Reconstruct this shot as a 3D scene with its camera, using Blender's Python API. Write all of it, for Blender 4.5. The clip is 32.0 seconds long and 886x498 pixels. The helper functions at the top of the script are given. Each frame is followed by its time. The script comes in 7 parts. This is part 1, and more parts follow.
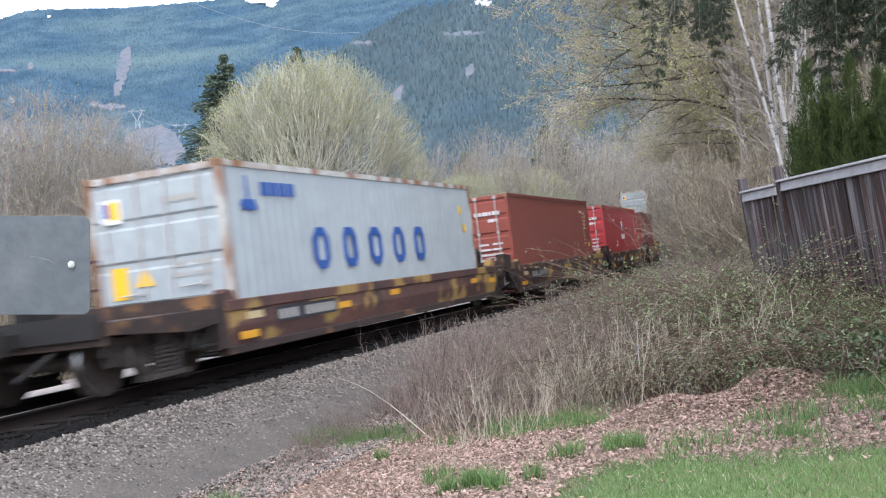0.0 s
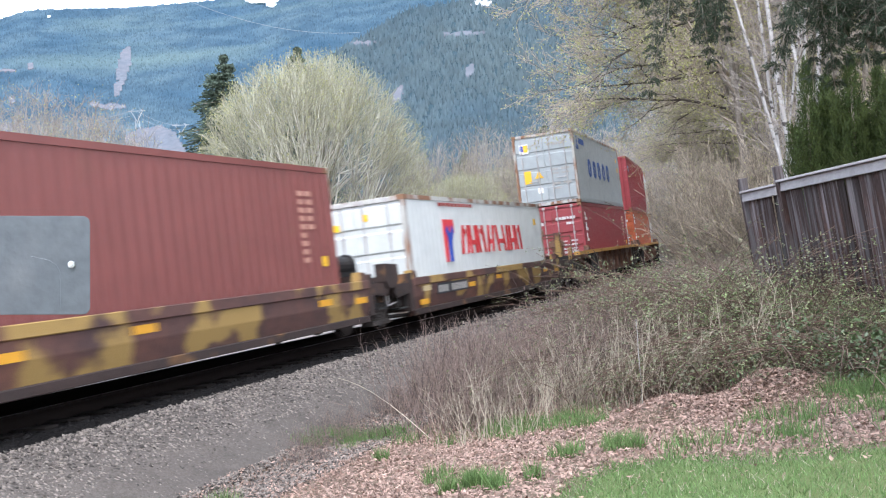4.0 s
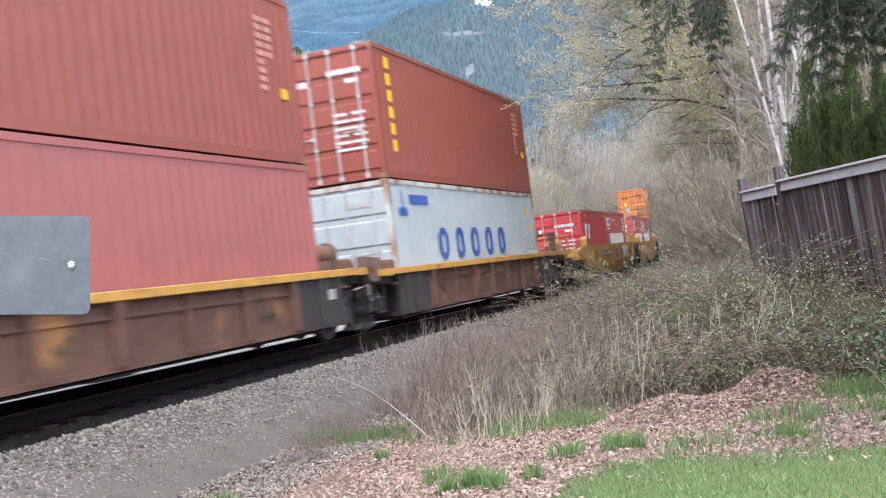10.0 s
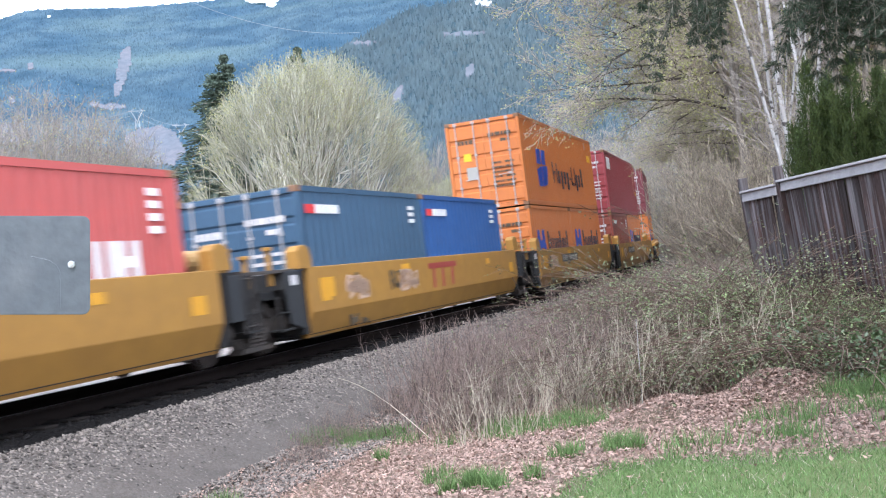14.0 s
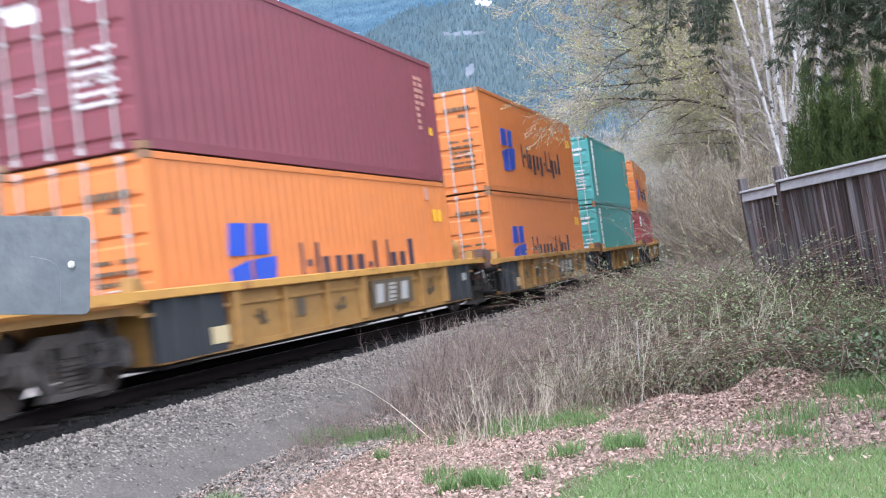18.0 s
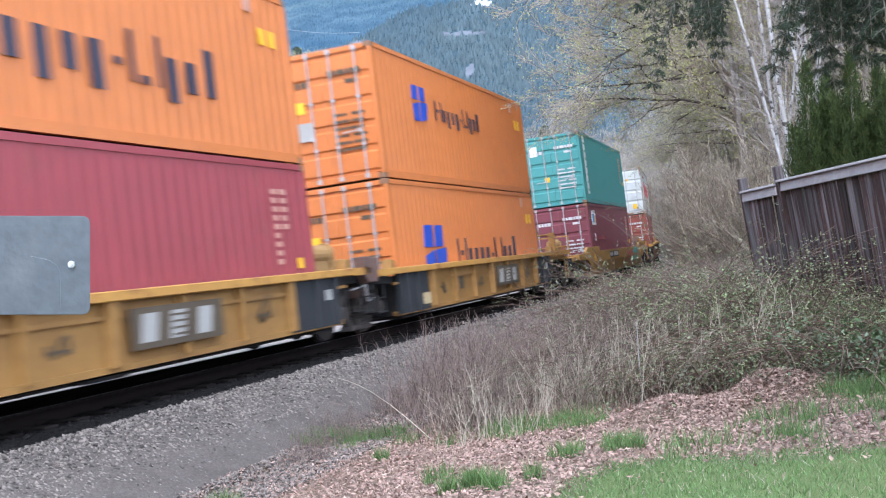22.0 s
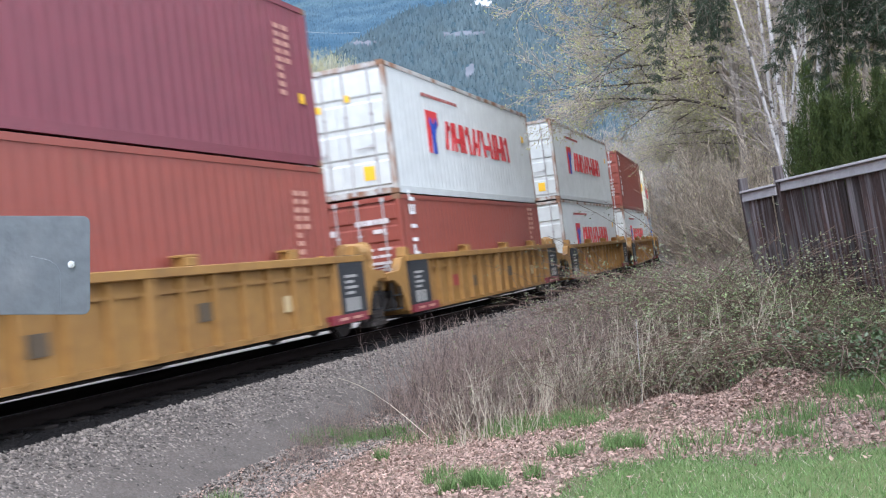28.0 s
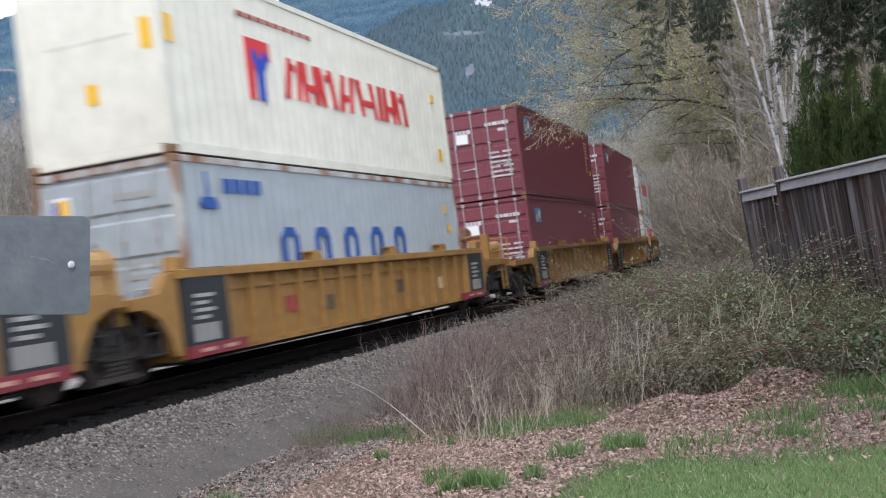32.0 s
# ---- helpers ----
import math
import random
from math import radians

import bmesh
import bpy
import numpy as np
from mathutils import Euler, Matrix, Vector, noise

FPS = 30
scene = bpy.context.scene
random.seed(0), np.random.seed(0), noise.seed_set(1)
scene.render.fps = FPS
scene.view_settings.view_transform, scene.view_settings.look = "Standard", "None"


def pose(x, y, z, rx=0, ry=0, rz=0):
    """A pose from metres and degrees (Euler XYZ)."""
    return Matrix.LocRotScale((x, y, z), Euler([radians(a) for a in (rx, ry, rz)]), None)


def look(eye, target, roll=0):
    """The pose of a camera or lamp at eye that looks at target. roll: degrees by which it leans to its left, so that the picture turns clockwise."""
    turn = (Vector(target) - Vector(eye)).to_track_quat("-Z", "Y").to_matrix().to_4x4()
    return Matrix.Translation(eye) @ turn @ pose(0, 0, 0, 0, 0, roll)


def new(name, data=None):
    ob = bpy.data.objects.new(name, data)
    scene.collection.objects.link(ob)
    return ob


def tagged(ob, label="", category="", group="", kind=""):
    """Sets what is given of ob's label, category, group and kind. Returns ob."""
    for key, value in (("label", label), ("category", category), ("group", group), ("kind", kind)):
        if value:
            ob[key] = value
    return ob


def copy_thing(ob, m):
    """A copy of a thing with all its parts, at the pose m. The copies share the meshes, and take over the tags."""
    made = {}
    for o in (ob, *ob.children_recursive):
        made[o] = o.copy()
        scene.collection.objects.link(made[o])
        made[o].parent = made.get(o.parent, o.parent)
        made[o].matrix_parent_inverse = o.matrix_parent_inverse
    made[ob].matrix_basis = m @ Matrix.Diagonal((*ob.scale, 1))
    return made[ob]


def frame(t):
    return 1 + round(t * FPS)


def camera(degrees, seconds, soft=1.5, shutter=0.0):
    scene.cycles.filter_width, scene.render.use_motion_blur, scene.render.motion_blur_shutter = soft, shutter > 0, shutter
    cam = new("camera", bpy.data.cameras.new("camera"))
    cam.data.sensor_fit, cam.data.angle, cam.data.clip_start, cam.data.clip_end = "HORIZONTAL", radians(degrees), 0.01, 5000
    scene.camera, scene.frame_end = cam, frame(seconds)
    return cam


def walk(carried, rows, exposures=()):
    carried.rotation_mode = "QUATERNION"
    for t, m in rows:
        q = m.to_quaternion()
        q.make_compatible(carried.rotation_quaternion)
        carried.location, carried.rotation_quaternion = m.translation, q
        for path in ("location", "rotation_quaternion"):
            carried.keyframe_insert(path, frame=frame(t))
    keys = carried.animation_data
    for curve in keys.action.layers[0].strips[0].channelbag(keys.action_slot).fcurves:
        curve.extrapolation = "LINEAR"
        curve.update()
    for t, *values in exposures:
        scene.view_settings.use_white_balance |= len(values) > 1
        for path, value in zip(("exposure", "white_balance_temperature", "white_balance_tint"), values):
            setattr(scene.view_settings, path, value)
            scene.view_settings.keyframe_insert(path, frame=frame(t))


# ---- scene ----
# ---------------------------------------------------------------- camera
cam = camera(45.44, 32.0, soft=1.1, shutter=0.5)
EYE = (0.0, 0.0, 1.645)
VIEW = look(EYE, (0.0, 1.0, EYE[2] - 0.0024), -3.44)
STOPS = ((0.0, 1.2, 5850), (2.0, 1.56, 5850), (3.0, 1.6, 5800), (5.5, 1.22, 5900), (6.0, 1.37, 5900), (7.0, 1.57, 5900), (8.0, 1.67, 5900), (9.0, 1.6, 5850), (10.0, 1.65, 5850), (12.0, 1.72, 5700), (13.0, 1.48, 5650), (17.0, 1.64, 5650), (18.0, 1.67, 5550), (19.0, 1.6, 5500), (20.0, 1.58, 5400), (23.0, 1.48, 5400), (25.0, 1.54, 5400), (29.0, 1.2, 5750), (30.0, 1.0, 5800), (32.0, 0.8, 5800))
walk(cam, [(0.0, VIEW), (32.0, VIEW)], [(t, e, k, 10) for t, e, k in STOPS])

# ---------------------------------------------------------------- world and sun (bright thin overcast)
SUN_DIR = Vector((-0.04, -0.58, 0.84)).normalized()
world = bpy.data.worlds.new("overcast_sky")
scene.world = world
world.use_nodes = True
wn, wl = world.node_tree.nodes, world.node_tree.links
sky = wn.new("ShaderNodeTexSky")
sky.sky_type = "NISHITA"
sky.sun_disc = False
sky.sun_elevation = math.asin(SUN_DIR.z)
sky.sun_rotation = math.atan2(SUN_DIR.x, SUN_DIR.y)
sky.air_density, sky.dust_density, sky.ozone_density = 1.0, 6.0, 0.6
cloud = wn.new("ShaderNodeMix")
cloud.data_type = "RGBA"
cloud.inputs[0].default_value = 0.72
cloud.inputs[7].default_value = (11.8, 12.4, 13.3, 1)
wl.new(sky.outputs[0], cloud.inputs[6])
wl.new(cloud.outputs[2], wn["Background"].inputs["Color"])
wn["Background"].inputs["Strength"].default_value = 0.105
sun_lamp = new("sun", bpy.data.lights.new("sun", "SUN"))
sun_lamp.data.energy, sun_lamp.data.angle, sun_lamp.data.color = 0.95, radians(18), (1.0, 0.97, 0.93)
sun_lamp.matrix_world = look(SUN_DIR * 50, (0, 0, 0))


# ---------------------------------------------------------------- materials
def hexmix(nt, fac, a, b):
    m = nt.nodes.new("ShaderNodeMix")
    m.data_type = "RGBA"
    for sock, val in ((m.inputs[0], fac), (m.inputs[6], a), (m.inputs[7], b)):
        if isinstance(val, (tuple, list)):
            sock.default_value = (*val[:3], 1)
        elif isinstance(val, (int, float)):
            sock.default_value = val
        else:
            nt.links.new(val, sock)
    return m.outputs[2]


def noise_fac(nt, scale, lo=0.35, hi=0.65, stretch=(1, 1, 1), detail=4.0, coord="Object", rand=False):
    """Noise as a factor; rand: shifted from object to object."""
    tc = nt.nodes.new("ShaderNodeTexCoord")
    mp = nt.nodes.new("ShaderNodeMapping")
    mp.inputs["Scale"].default_value = stretch
    nz = nt.nodes.new("ShaderNodeTexNoise")
    nz.inputs["Scale"].default_value = scale
    nz.inputs["Detail"].default_value = detail
    mr = nt.nodes.new("ShaderNodeMapRange")
    mr.inputs["From Min"].default_value, mr.inputs["From Max"].default_value = lo, hi
    nt.links.new(tc.outputs[coord], mp.inputs["Vector"])
    if rand:
        nt.links.new(times(nt, nt.nodes.new("ShaderNodeObjectInfo").outputs["Random"], 40.0), mp.inputs["Location"])
    nt.links.new(mp.outputs[0], nz.inputs["Vector"])
    nt.links.new(nz.outputs["Fac"], mr.inputs["Value"])
    return mr.outputs["Result"]


def times(nt, a, k):
    m = nt.nodes.new("ShaderNodeMath")
    m.operation = "MULTIPLY"
    nt.links.new(a, m.inputs[0])
    m.inputs[1].default_value = k
    return m.outputs[0]


def surface(name, col, col2=None, big=1.5, fine=18.0, amount=0.5, wear=None, wear_lo=0.6, wear_hi=0.75, wear_scale=3.0,
            wear_stretch=(1, 1, 1), rough=0.7, metal=0.0, bump=0.2, bump_scale=30.0, island=0.0, obrand=0.0, coord="Object", gloss=0.35, trans=0.0):
    mat = bpy.data.materials.new(name)
    mat.use_nodes = True
    nt = mat.node_tree
    bsdf = nt.nodes["Principled BSDF"]
    col2 = col2 or tuple(c * 0.72 for c in col)
    c = hexmix(nt, times(nt, noise_fac(nt, big, 0.3, 0.7, coord=coord), amount), col, col2)
    c = hexmix(nt, times(nt, noise_fac(nt, fine, 0.35, 0.65, coord=coord), amount * 0.6), c, tuple(x * 0.7 for x in col2))
    if wear:
        c = hexmix(nt, noise_fac(nt, wear_scale, wear_lo, wear_hi, wear_stretch, 6.0, coord, obrand > 0), c, wear)
    for kind, amt in (("island", island), ("object", obrand)):
        if amt:
            if kind == "island":
                g = nt.nodes.new("ShaderNodeNewGeometry").outputs["Random Per Island"]
            else:
                g = nt.nodes.new("ShaderNodeObjectInfo").outputs["Random"]
            hsv = nt.nodes.new("ShaderNodeHueSaturation")
            mr = nt.nodes.new("ShaderNodeMapRange")
            mr.inputs["To Min"].default_value, mr.inputs["To Max"].default_value = 1 - amt, 1 + amt
            nt.links.new(g, mr.inputs["Value"])
            nt.links.new(mr.outputs["Result"], hsv.inputs["Value"])
            nt.links.new(c, hsv.inputs["Color"])
            c = hsv.outputs["Color"]
    nt.links.new(c, bsdf.inputs["Base Color"])
    bsdf.inputs["Roughness"].default_value = rough
    bsdf.inputs["Metallic"].default_value = metal
    bsdf.inputs["Specular IOR Level"].default_value = gloss
    if trans:
        tl = nt.nodes.new("ShaderNodeBsdfTranslucent")
        nt.links.new(c, tl.inputs["Color"])
        ms = nt.nodes.new("ShaderNodeMixShader")
        ms.inputs[0].default_value = trans
        nt.links.new(bsdf.outputs[0], ms.inputs[1])
        nt.links.new(tl.outputs[0], ms.inputs[2])
        nt.links.new(ms.outputs[0], nt.nodes["Material Output"].inputs["Surface"])
    if bump:
        b = nt.nodes.new("ShaderNodeBump")
        b.inputs["Strength"].default_value = bump
        b.inputs["Distance"].default_value = 0.02
        nt.links.new(noise_fac(nt, bump_scale, 0.2, 0.8, coord=coord), b.inputs["Height"])
        nt.links.new(b.outputs[0], bsdf.inputs["Normal"])
    return mat


def paint(name, col, fade=None, rust=(0.13, 0.06, 0.03), lo=0.64, hi=0.82, rough=0.48):
    """Weathered sheet-steel paint with vertical dirt streaks."""
    return surface(name, col, fade or tuple(c * 0.82 for c in col), big=0.5, fine=3.0, amount=0.45, wear=rust, wear_lo=lo, wear_hi=hi,
                   wear_scale=2.6, wear_stretch=(1.6, 1.6, 0.35), rough=rough, bump=0.06, bump_scale=9)


PAINT = {
    "grey": paint("paint_pale_grey", (0.355, 0.381, 0.389), lo=0.70, hi=0.9),
    "brick": paint("paint_brick_red", (0.245, 0.058, 0.039), (0.201, 0.058, 0.042)),
    "scarlet": paint("paint_scarlet", (0.388, 0.037, 0.041), (0.341, 0.049, 0.053), lo=0.7, hi=0.9),
    "brown": paint("paint_brown_red", (0.189, 0.056, 0.047)),
    "crimson": paint("paint_crimson", (0.276, 0.044, 0.052), (0.234, 0.047, 0.052)),
    "rose": paint("paint_faded_rose", (0.293, 0.086, 0.074), (0.253, 0.082, 0.074)),
    "maroon": paint("paint_maroon", (0.180, 0.042, 0.054), (0.154, 0.042, 0.054)),
    "rust": paint("paint_rust_orange", (0.378, 0.088, 0.033), (0.324, 0.084, 0.037)),
    "white": paint("paint_white", (0.56, 0.57, 0.55), (0.48, 0.49, 0.47), lo=0.70, hi=0.88),
    "cream": paint("paint_cream", (0.74, 0.70, 0.58), lo=0.70, hi=0.9),
    "orange": paint("paint_orange", (0.551, 0.170, 0.039), (0.490, 0.157, 0.044), lo=0.72, hi=0.95),
    "teal": paint("paint_teal", (0.075, 0.274, 0.260), (0.084, 0.257, 0.243), lo=0.70, hi=0.9),
    "navy": paint("paint_slate_navy", (0.045, 0.09, 0.15), lo=0.70, hi=0.9),
    "blue": paint("paint_blue", (0.03, 0.09, 0.26), lo=0.70, hi=0.9),
    "red": paint("paint_bright_red", (0.45, 0.08, 0.07), (0.40, 0.09, 0.08), lo=0.68, hi=0.88),
}
CAR = {
    "mottled": surface("paint_worn_brown", (0.15, 0.065, 0.045), (0.065, 0.036, 0.034), big=1.1, fine=7, amount=0.95, wear=(0.30, 0.19, 0.06),
                       wear_lo=0.545, wear_hi=0.58, wear_scale=1.25, wear_stretch=(0.6, 1, 0.5), rough=0.75, bump=0.2, obrand=0.12),
    "rusty": surface("paint_rusty_brown", (0.140, 0.064, 0.038), (0.072, 0.038, 0.029), big=1.2, fine=8, amount=0.8, wear=(0.30, 0.14, 0.05),
                     wear_lo=0.57, wear_hi=0.75, wear_scale=1.2, rough=0.8, bump=0.2),
    "yellow": surface("paint_dirty_yellow", (0.315, 0.167, 0.041), (0.225, 0.113, 0.034), big=0.8, fine=5, amount=0.6, wear=(0.10, 0.06, 0.035),
                      wear_lo=0.60, wear_hi=0.82, wear_scale=1.6, wear_stretch=(1, 1, 0.6), rough=0.65, bump=0.1),
    "gold": surface("paint_golden_yellow", (0.353, 0.181, 0.033), (0.279, 0.140, 0.032), big=0.7, fine=4, amount=0.5, wear=(0.16, 0.09, 0.04),
                    wear_lo=0.64, wear_hi=0.85, wear_scale=1.5, wear_stretch=(1, 1, 0.6), rough=0.6, bump=0.08),
}
M_CHORD = surface("paint_chord_yellow", (0.495, 0.261, 0.050), (0.378, 0.180, 0.045), big=2, fine=9, amount=0.6, wear=(0.22, 0.09, 0.03), wear_lo=0.58, wear_hi=0.68, rough=0.65)
M_SOOT = surface("sooty_steel", (0.013, 0.0125, 0.0125), (0.024, 0.02, 0.018), big=3, fine=20, amount=0.7, wear=(0.05, 0.033, 0.024), wear_lo=0.6, wear_hi=0.8, rough=0.75, bump=0.3)
M_BLACK = surface("paint_black_panel", (0.021, 0.022, 0.025), (0.035, 0.035, 0.035), rough=0.7)
M_DUSTY = surface("dusty_cast_steel", (0.085, 0.068, 0.058), (0.05, 0.041, 0.036), big=3, fine=20, amount=0.8, wear=(0.14, 0.105, 0.08), wear_lo=0.58, wear_hi=0.75, rough=0.85, bump=0.3)
M_BAY = surface("sooty_end_bay", (0.045, 0.038, 0.034), (0.026, 0.023, 0.022), big=3, fine=14, amount=0.8, wear=(0.085, 0.06, 0.045), wear_lo=0.55, wear_hi=0.75, wear_scale=1.6, wear_stretch=(1.4, 1, 0.5), rough=0.85, bump=0.2)
M_WHEEL = surface("rusty_wheel_plate", (0.06, 0.042, 0.034), (0.032, 0.025, 0.022), big=3, fine=20, amount=0.7, rough=0.8, bump=0.2)
M_DECK = surface("greasy_rust_deck", (0.055, 0.032, 0.026), (0.026, 0.019, 0.017), big=1.5, fine=9, amount=0.8, wear=(0.21, 0.105, 0.04), wear_lo=0.58, wear_hi=0.72, wear_scale=1.8, rough=0.8, bump=0.2)
M_JOINT = surface("rust_brown_joint", (0.17, 0.098, 0.075), (0.10, 0.06, 0.048), big=3, fine=15, amount=0.8, rough=0.8, bump=0.2)
M_TREAD = surface("polished_steel", (0.55, 0.55, 0.55), rough=0.25, metal=1.0, amount=0.3)
M_ROD = surface("galvanised_rod", (0.45, 0.43, 0.42), (0.34, 0.30, 0.29), rough=0.5, metal=0.2)
M_RUSTPOST = surface("rust_eaten_white_steel", (0.50, 0.50, 0.48), (0.40, 0.36, 0.31), big=2, fine=9, amount=0.6, wear=(0.22, 0.11, 0.06), wear_lo=0.45, wear_hi=0.60, wear_scale=2.2, wear_stretch=(1, 1, 0.5), rough=0.75, bump=0.15)
M_TANGEAR = surface("tan_brake_paint", (0.42, 0.25, 0.09), (0.30, 0.17, 0.07), rough=0.7)
M_DARKTWIG = surface("dark_limb_bark", (0.085, 0.07, 0.056), (0.055, 0.046, 0.038), rough=0.95, island=0.3, bump=0)
M_CAST = surface("rusty_casting", (0.19, 0.10, 0.06), (0.28, 0.16, 0.08), rough=0.8, fine=25)
M_WOODRUST = surface("rusty_roller", (0.20, 0.105, 0.068), (0.13, 0.075, 0.052), rough=0.75)
M_MARK = {n: surface("mark_" + n, c, rough=0.55, amount=0.25, bump=0.0) for n, c in {
    "white": (0.78, 0.77, 0.76), "blue": (0.03, 0.085, 0.30), "ink": (0.035, 0.03, 0.05), "red": (0.62, 0.04, 0.045), "yellow": (0.80, 0.46, 0.02),
    "royal": (0.025, 0.07, 0.42), "green": (0.02, 0.22, 0.13), "black": (0.03, 0.03, 0.035), "sky": (0.12, 0.30, 0.55), "tag_teal": (0.13, 0.36, 0.33), "ochre": (0.62, 0.30, 0.02), "cloud": (0.56, 0.38, 0.27), "faded_red": (0.43, 0.10, 0.07), "wine": (0.20, 0.03, 0.04),
    "tag_red": (0.30, 0.05, 0.04), "tag_pink": (0.50, 0.27, 0.20), "grey": (0.36, 0.34, 0.31), "chalk": (0.60, 0.56, 0.55), "tag_dark": (0.09, 0.065, 0.04), "pale": (0.52, 0.40, 0.22)}.items()}
# rail sides and ties near-black: the shade under the train put into their colour
M_RAIL = surface("shade_dark_rail_steel", (0.013, 0.010, 0.009), (0.020, 0.014, 0.012), rough=0.7, fine=30, gloss=0.03)
M_RAILHEAD = surface("rail_head", (0.32, 0.31, 0.30), rough=0.35, metal=0.9)
M_TIE = surface("shade_dark_creosoted_wood", (0.013, 0.011, 0.010), (0.022, 0.018, 0.016), rough=0.9, obrand=0.3, bump=0.5, gloss=0.03)
M_BALLAST = surface("ballast_bed", (0.129, 0.109, 0.094), (0.073, 0.062, 0.054), big=2, fine=26, amount=0.9, rough=0.95, bump=1.0, bump_scale=22)
M_STONE = surface("crushed_basalt", (0.185, 0.155, 0.134), (0.088, 0.075, 0.066), big=3, fine=40, amount=0.6, rough=0.92, island=0.8)
# this black holds oil and the painted shade of the train together
M_OILSHADE_STONE = surface("oily_shaded_stone", (0.015, 0.0135, 0.013), (0.009, 0.0085, 0.0085), big=3, fine=40, amount=0.6, rough=0.8, island=0.5, gloss=0.03)
M_FARVERGE = surface("pale_verge_gravel", (0.36, 0.31, 0.285), (0.26, 0.22, 0.20), big=0.8, fine=12, amount=0.8, rough=0.95, bump=0.6, bump_scale=15)
M_EARTH = surface("leafy_earth", (0.20, 0.145, 0.105), (0.12, 0.095, 0.06), big=0.25, fine=6, amount=0.85, wear=(0.13, 0.15, 0.055), wear_lo=0.56, wear_hi=0.68, wear_scale=0.11, rough=0.95, bump=0.8, bump_scale=9, coord="Object")
M_LAWN = surface("lawn_turf", (0.09, 0.14, 0.035), (0.13, 0.145, 0.055), big=1.2, fine=14, amount=0.8, wear=(0.17, 0.13, 0.07), wear_lo=0.62, wear_hi=0.76, wear_scale=1.6, rough=0.95, bump=0.8, bump_scale=40)
M_GRASS = surface("grass_blade", (0.13, 0.222, 0.07), (0.20, 0.265, 0.11), rough=0.7, island=0.4, bump=0, trans=0.3)
M_LEAF_DEAD = surface("dead_leaf", (0.395, 0.275, 0.222), (0.21, 0.135, 0.108), big=2, rough=0.85, island=0.55, bump=0, trans=0.15)
M_STALK = surface("dry_stalk", (0.245, 0.182, 0.155), (0.125, 0.092, 0.082), rough=0.9, island=0.6, bump=0)
M_STRAW = surface("pale_straw", (0.46, 0.40, 0.31), (0.35, 0.29, 0.22), rough=0.85, island=0.25, bump=0)
M_CANE = surface("bramble_cane", (0.15, 0.095, 0.075), (0.11, 0.085, 0.055), rough=0.85, island=0.35, bump=0)
M_BRLEAF = surface("bramble_leaf", (0.128, 0.142, 0.066), (0.21, 0.215, 0.128), rough=0.5, island=0.5, bump=0, trans=0.25, gloss=0.4)
M_BRDARK = surface("glossy_bramble_leaf", (0.06, 0.095, 0.036), (0.10, 0.135, 0.058), rough=0.42, island=0.45, bump=0, trans=0.2, gloss=0.5)
M_SHOOT = surface("young_bramble_leaf", (0.19, 0.255, 0.095), (0.27, 0.31, 0.17), rough=0.55, island=0.4, bump=0, trans=0.3)
# bed as black as its stones: oil plus painted train shade
M_OILSHADE_BED = surface("oily_bed", (0.014, 0.0125, 0.012), (0.008, 0.0075, 0.0075), big=2, fine=26, amount=0.9, rough=0.85, bump=1.0, bump_scale=22, gloss=0.03)
M_BARK = surface("grey_brown_bark", (0.27, 0.23, 0.19), (0.17, 0.145, 0.12), big=3, fine=25, amount=0.7, rough=0.95, bump=0.6)
M_TWIG = surface("twig_bark", (0.41, 0.345, 0.28), (0.30, 0.25, 0.20), rough=0.95, island=0.4, bump=0)
M_TWIGPALE = surface("pale_twig_bark", (0.47, 0.45, 0.35), (0.35, 0.335, 0.25), rough=0.9, island=0.35, bump=0)
M_TWIGGREY = surface("grey_twig_bark", (0.345, 0.30, 0.262), (0.25, 0.215, 0.19), rough=0.95, island=0.4, bump=0)
M_UNDER = surface("undergrowth_twig", (0.37, 0.305, 0.235), (0.27, 0.22, 0.165), rough=0.95, island=0.45, bump=0)
M_STEMPALE = surface("pale_stem_bark", (0.62, 0.59, 0.52), (0.50, 0.47, 0.40), rough=0.9, island=0.25, bump=0)
M_BIRCH = surface("birch_bark", (0.45, 0.43, 0.415), (0.27, 0.24, 0.22), big=3, fine=9, amount=0.7, wear=(0.06, 0.05, 0.045), wear_lo=0.56, wear_hi=0.63, wear_scale=5, wear_stretch=(0.8, 0.8, 1.6), rough=0.8)
M_BUD = surface("spring_bud", (0.46, 0.45, 0.19), (0.38, 0.37, 0.17), rough=0.7, island=0.35, bump=0, trans=0.3)
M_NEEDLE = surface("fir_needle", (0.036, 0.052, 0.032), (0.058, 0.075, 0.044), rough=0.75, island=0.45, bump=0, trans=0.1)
# needles of the farther firs, paled to grey-green to paint in haze
M_NEEDLEFAR_HAZED = surface("fir_needle_far_hazed", (0.078, 0.108, 0.080), (0.105, 0.13, 0.09), rough=0.85, island=0.4, bump=0)
M_CEDAR = surface("cedar_spray", (0.028, 0.049, 0.011), (0.070, 0.090, 0.020), big=4, amount=0.9, rough=0.75, island=0.5, bump=0, trans=0.15)
M_FENCE = surface("weathered_board", (0.072, 0.036, 0.029), (0.026, 0.019, 0.018), big=2, fine=14, amount=0.8, wear=(0.125, 0.112, 0.115), wear_lo=0.46, wear_hi=0.64, wear_scale=2.0, wear_stretch=(9, 9, 0.45), rough=0.9, obrand=0.55, bump=0.12)
M_CAP = surface("grey_cap_board", (0.36, 0.34, 0.345), (0.23, 0.215, 0.22), big=2, fine=14, rough=0.9, bump=0.4)
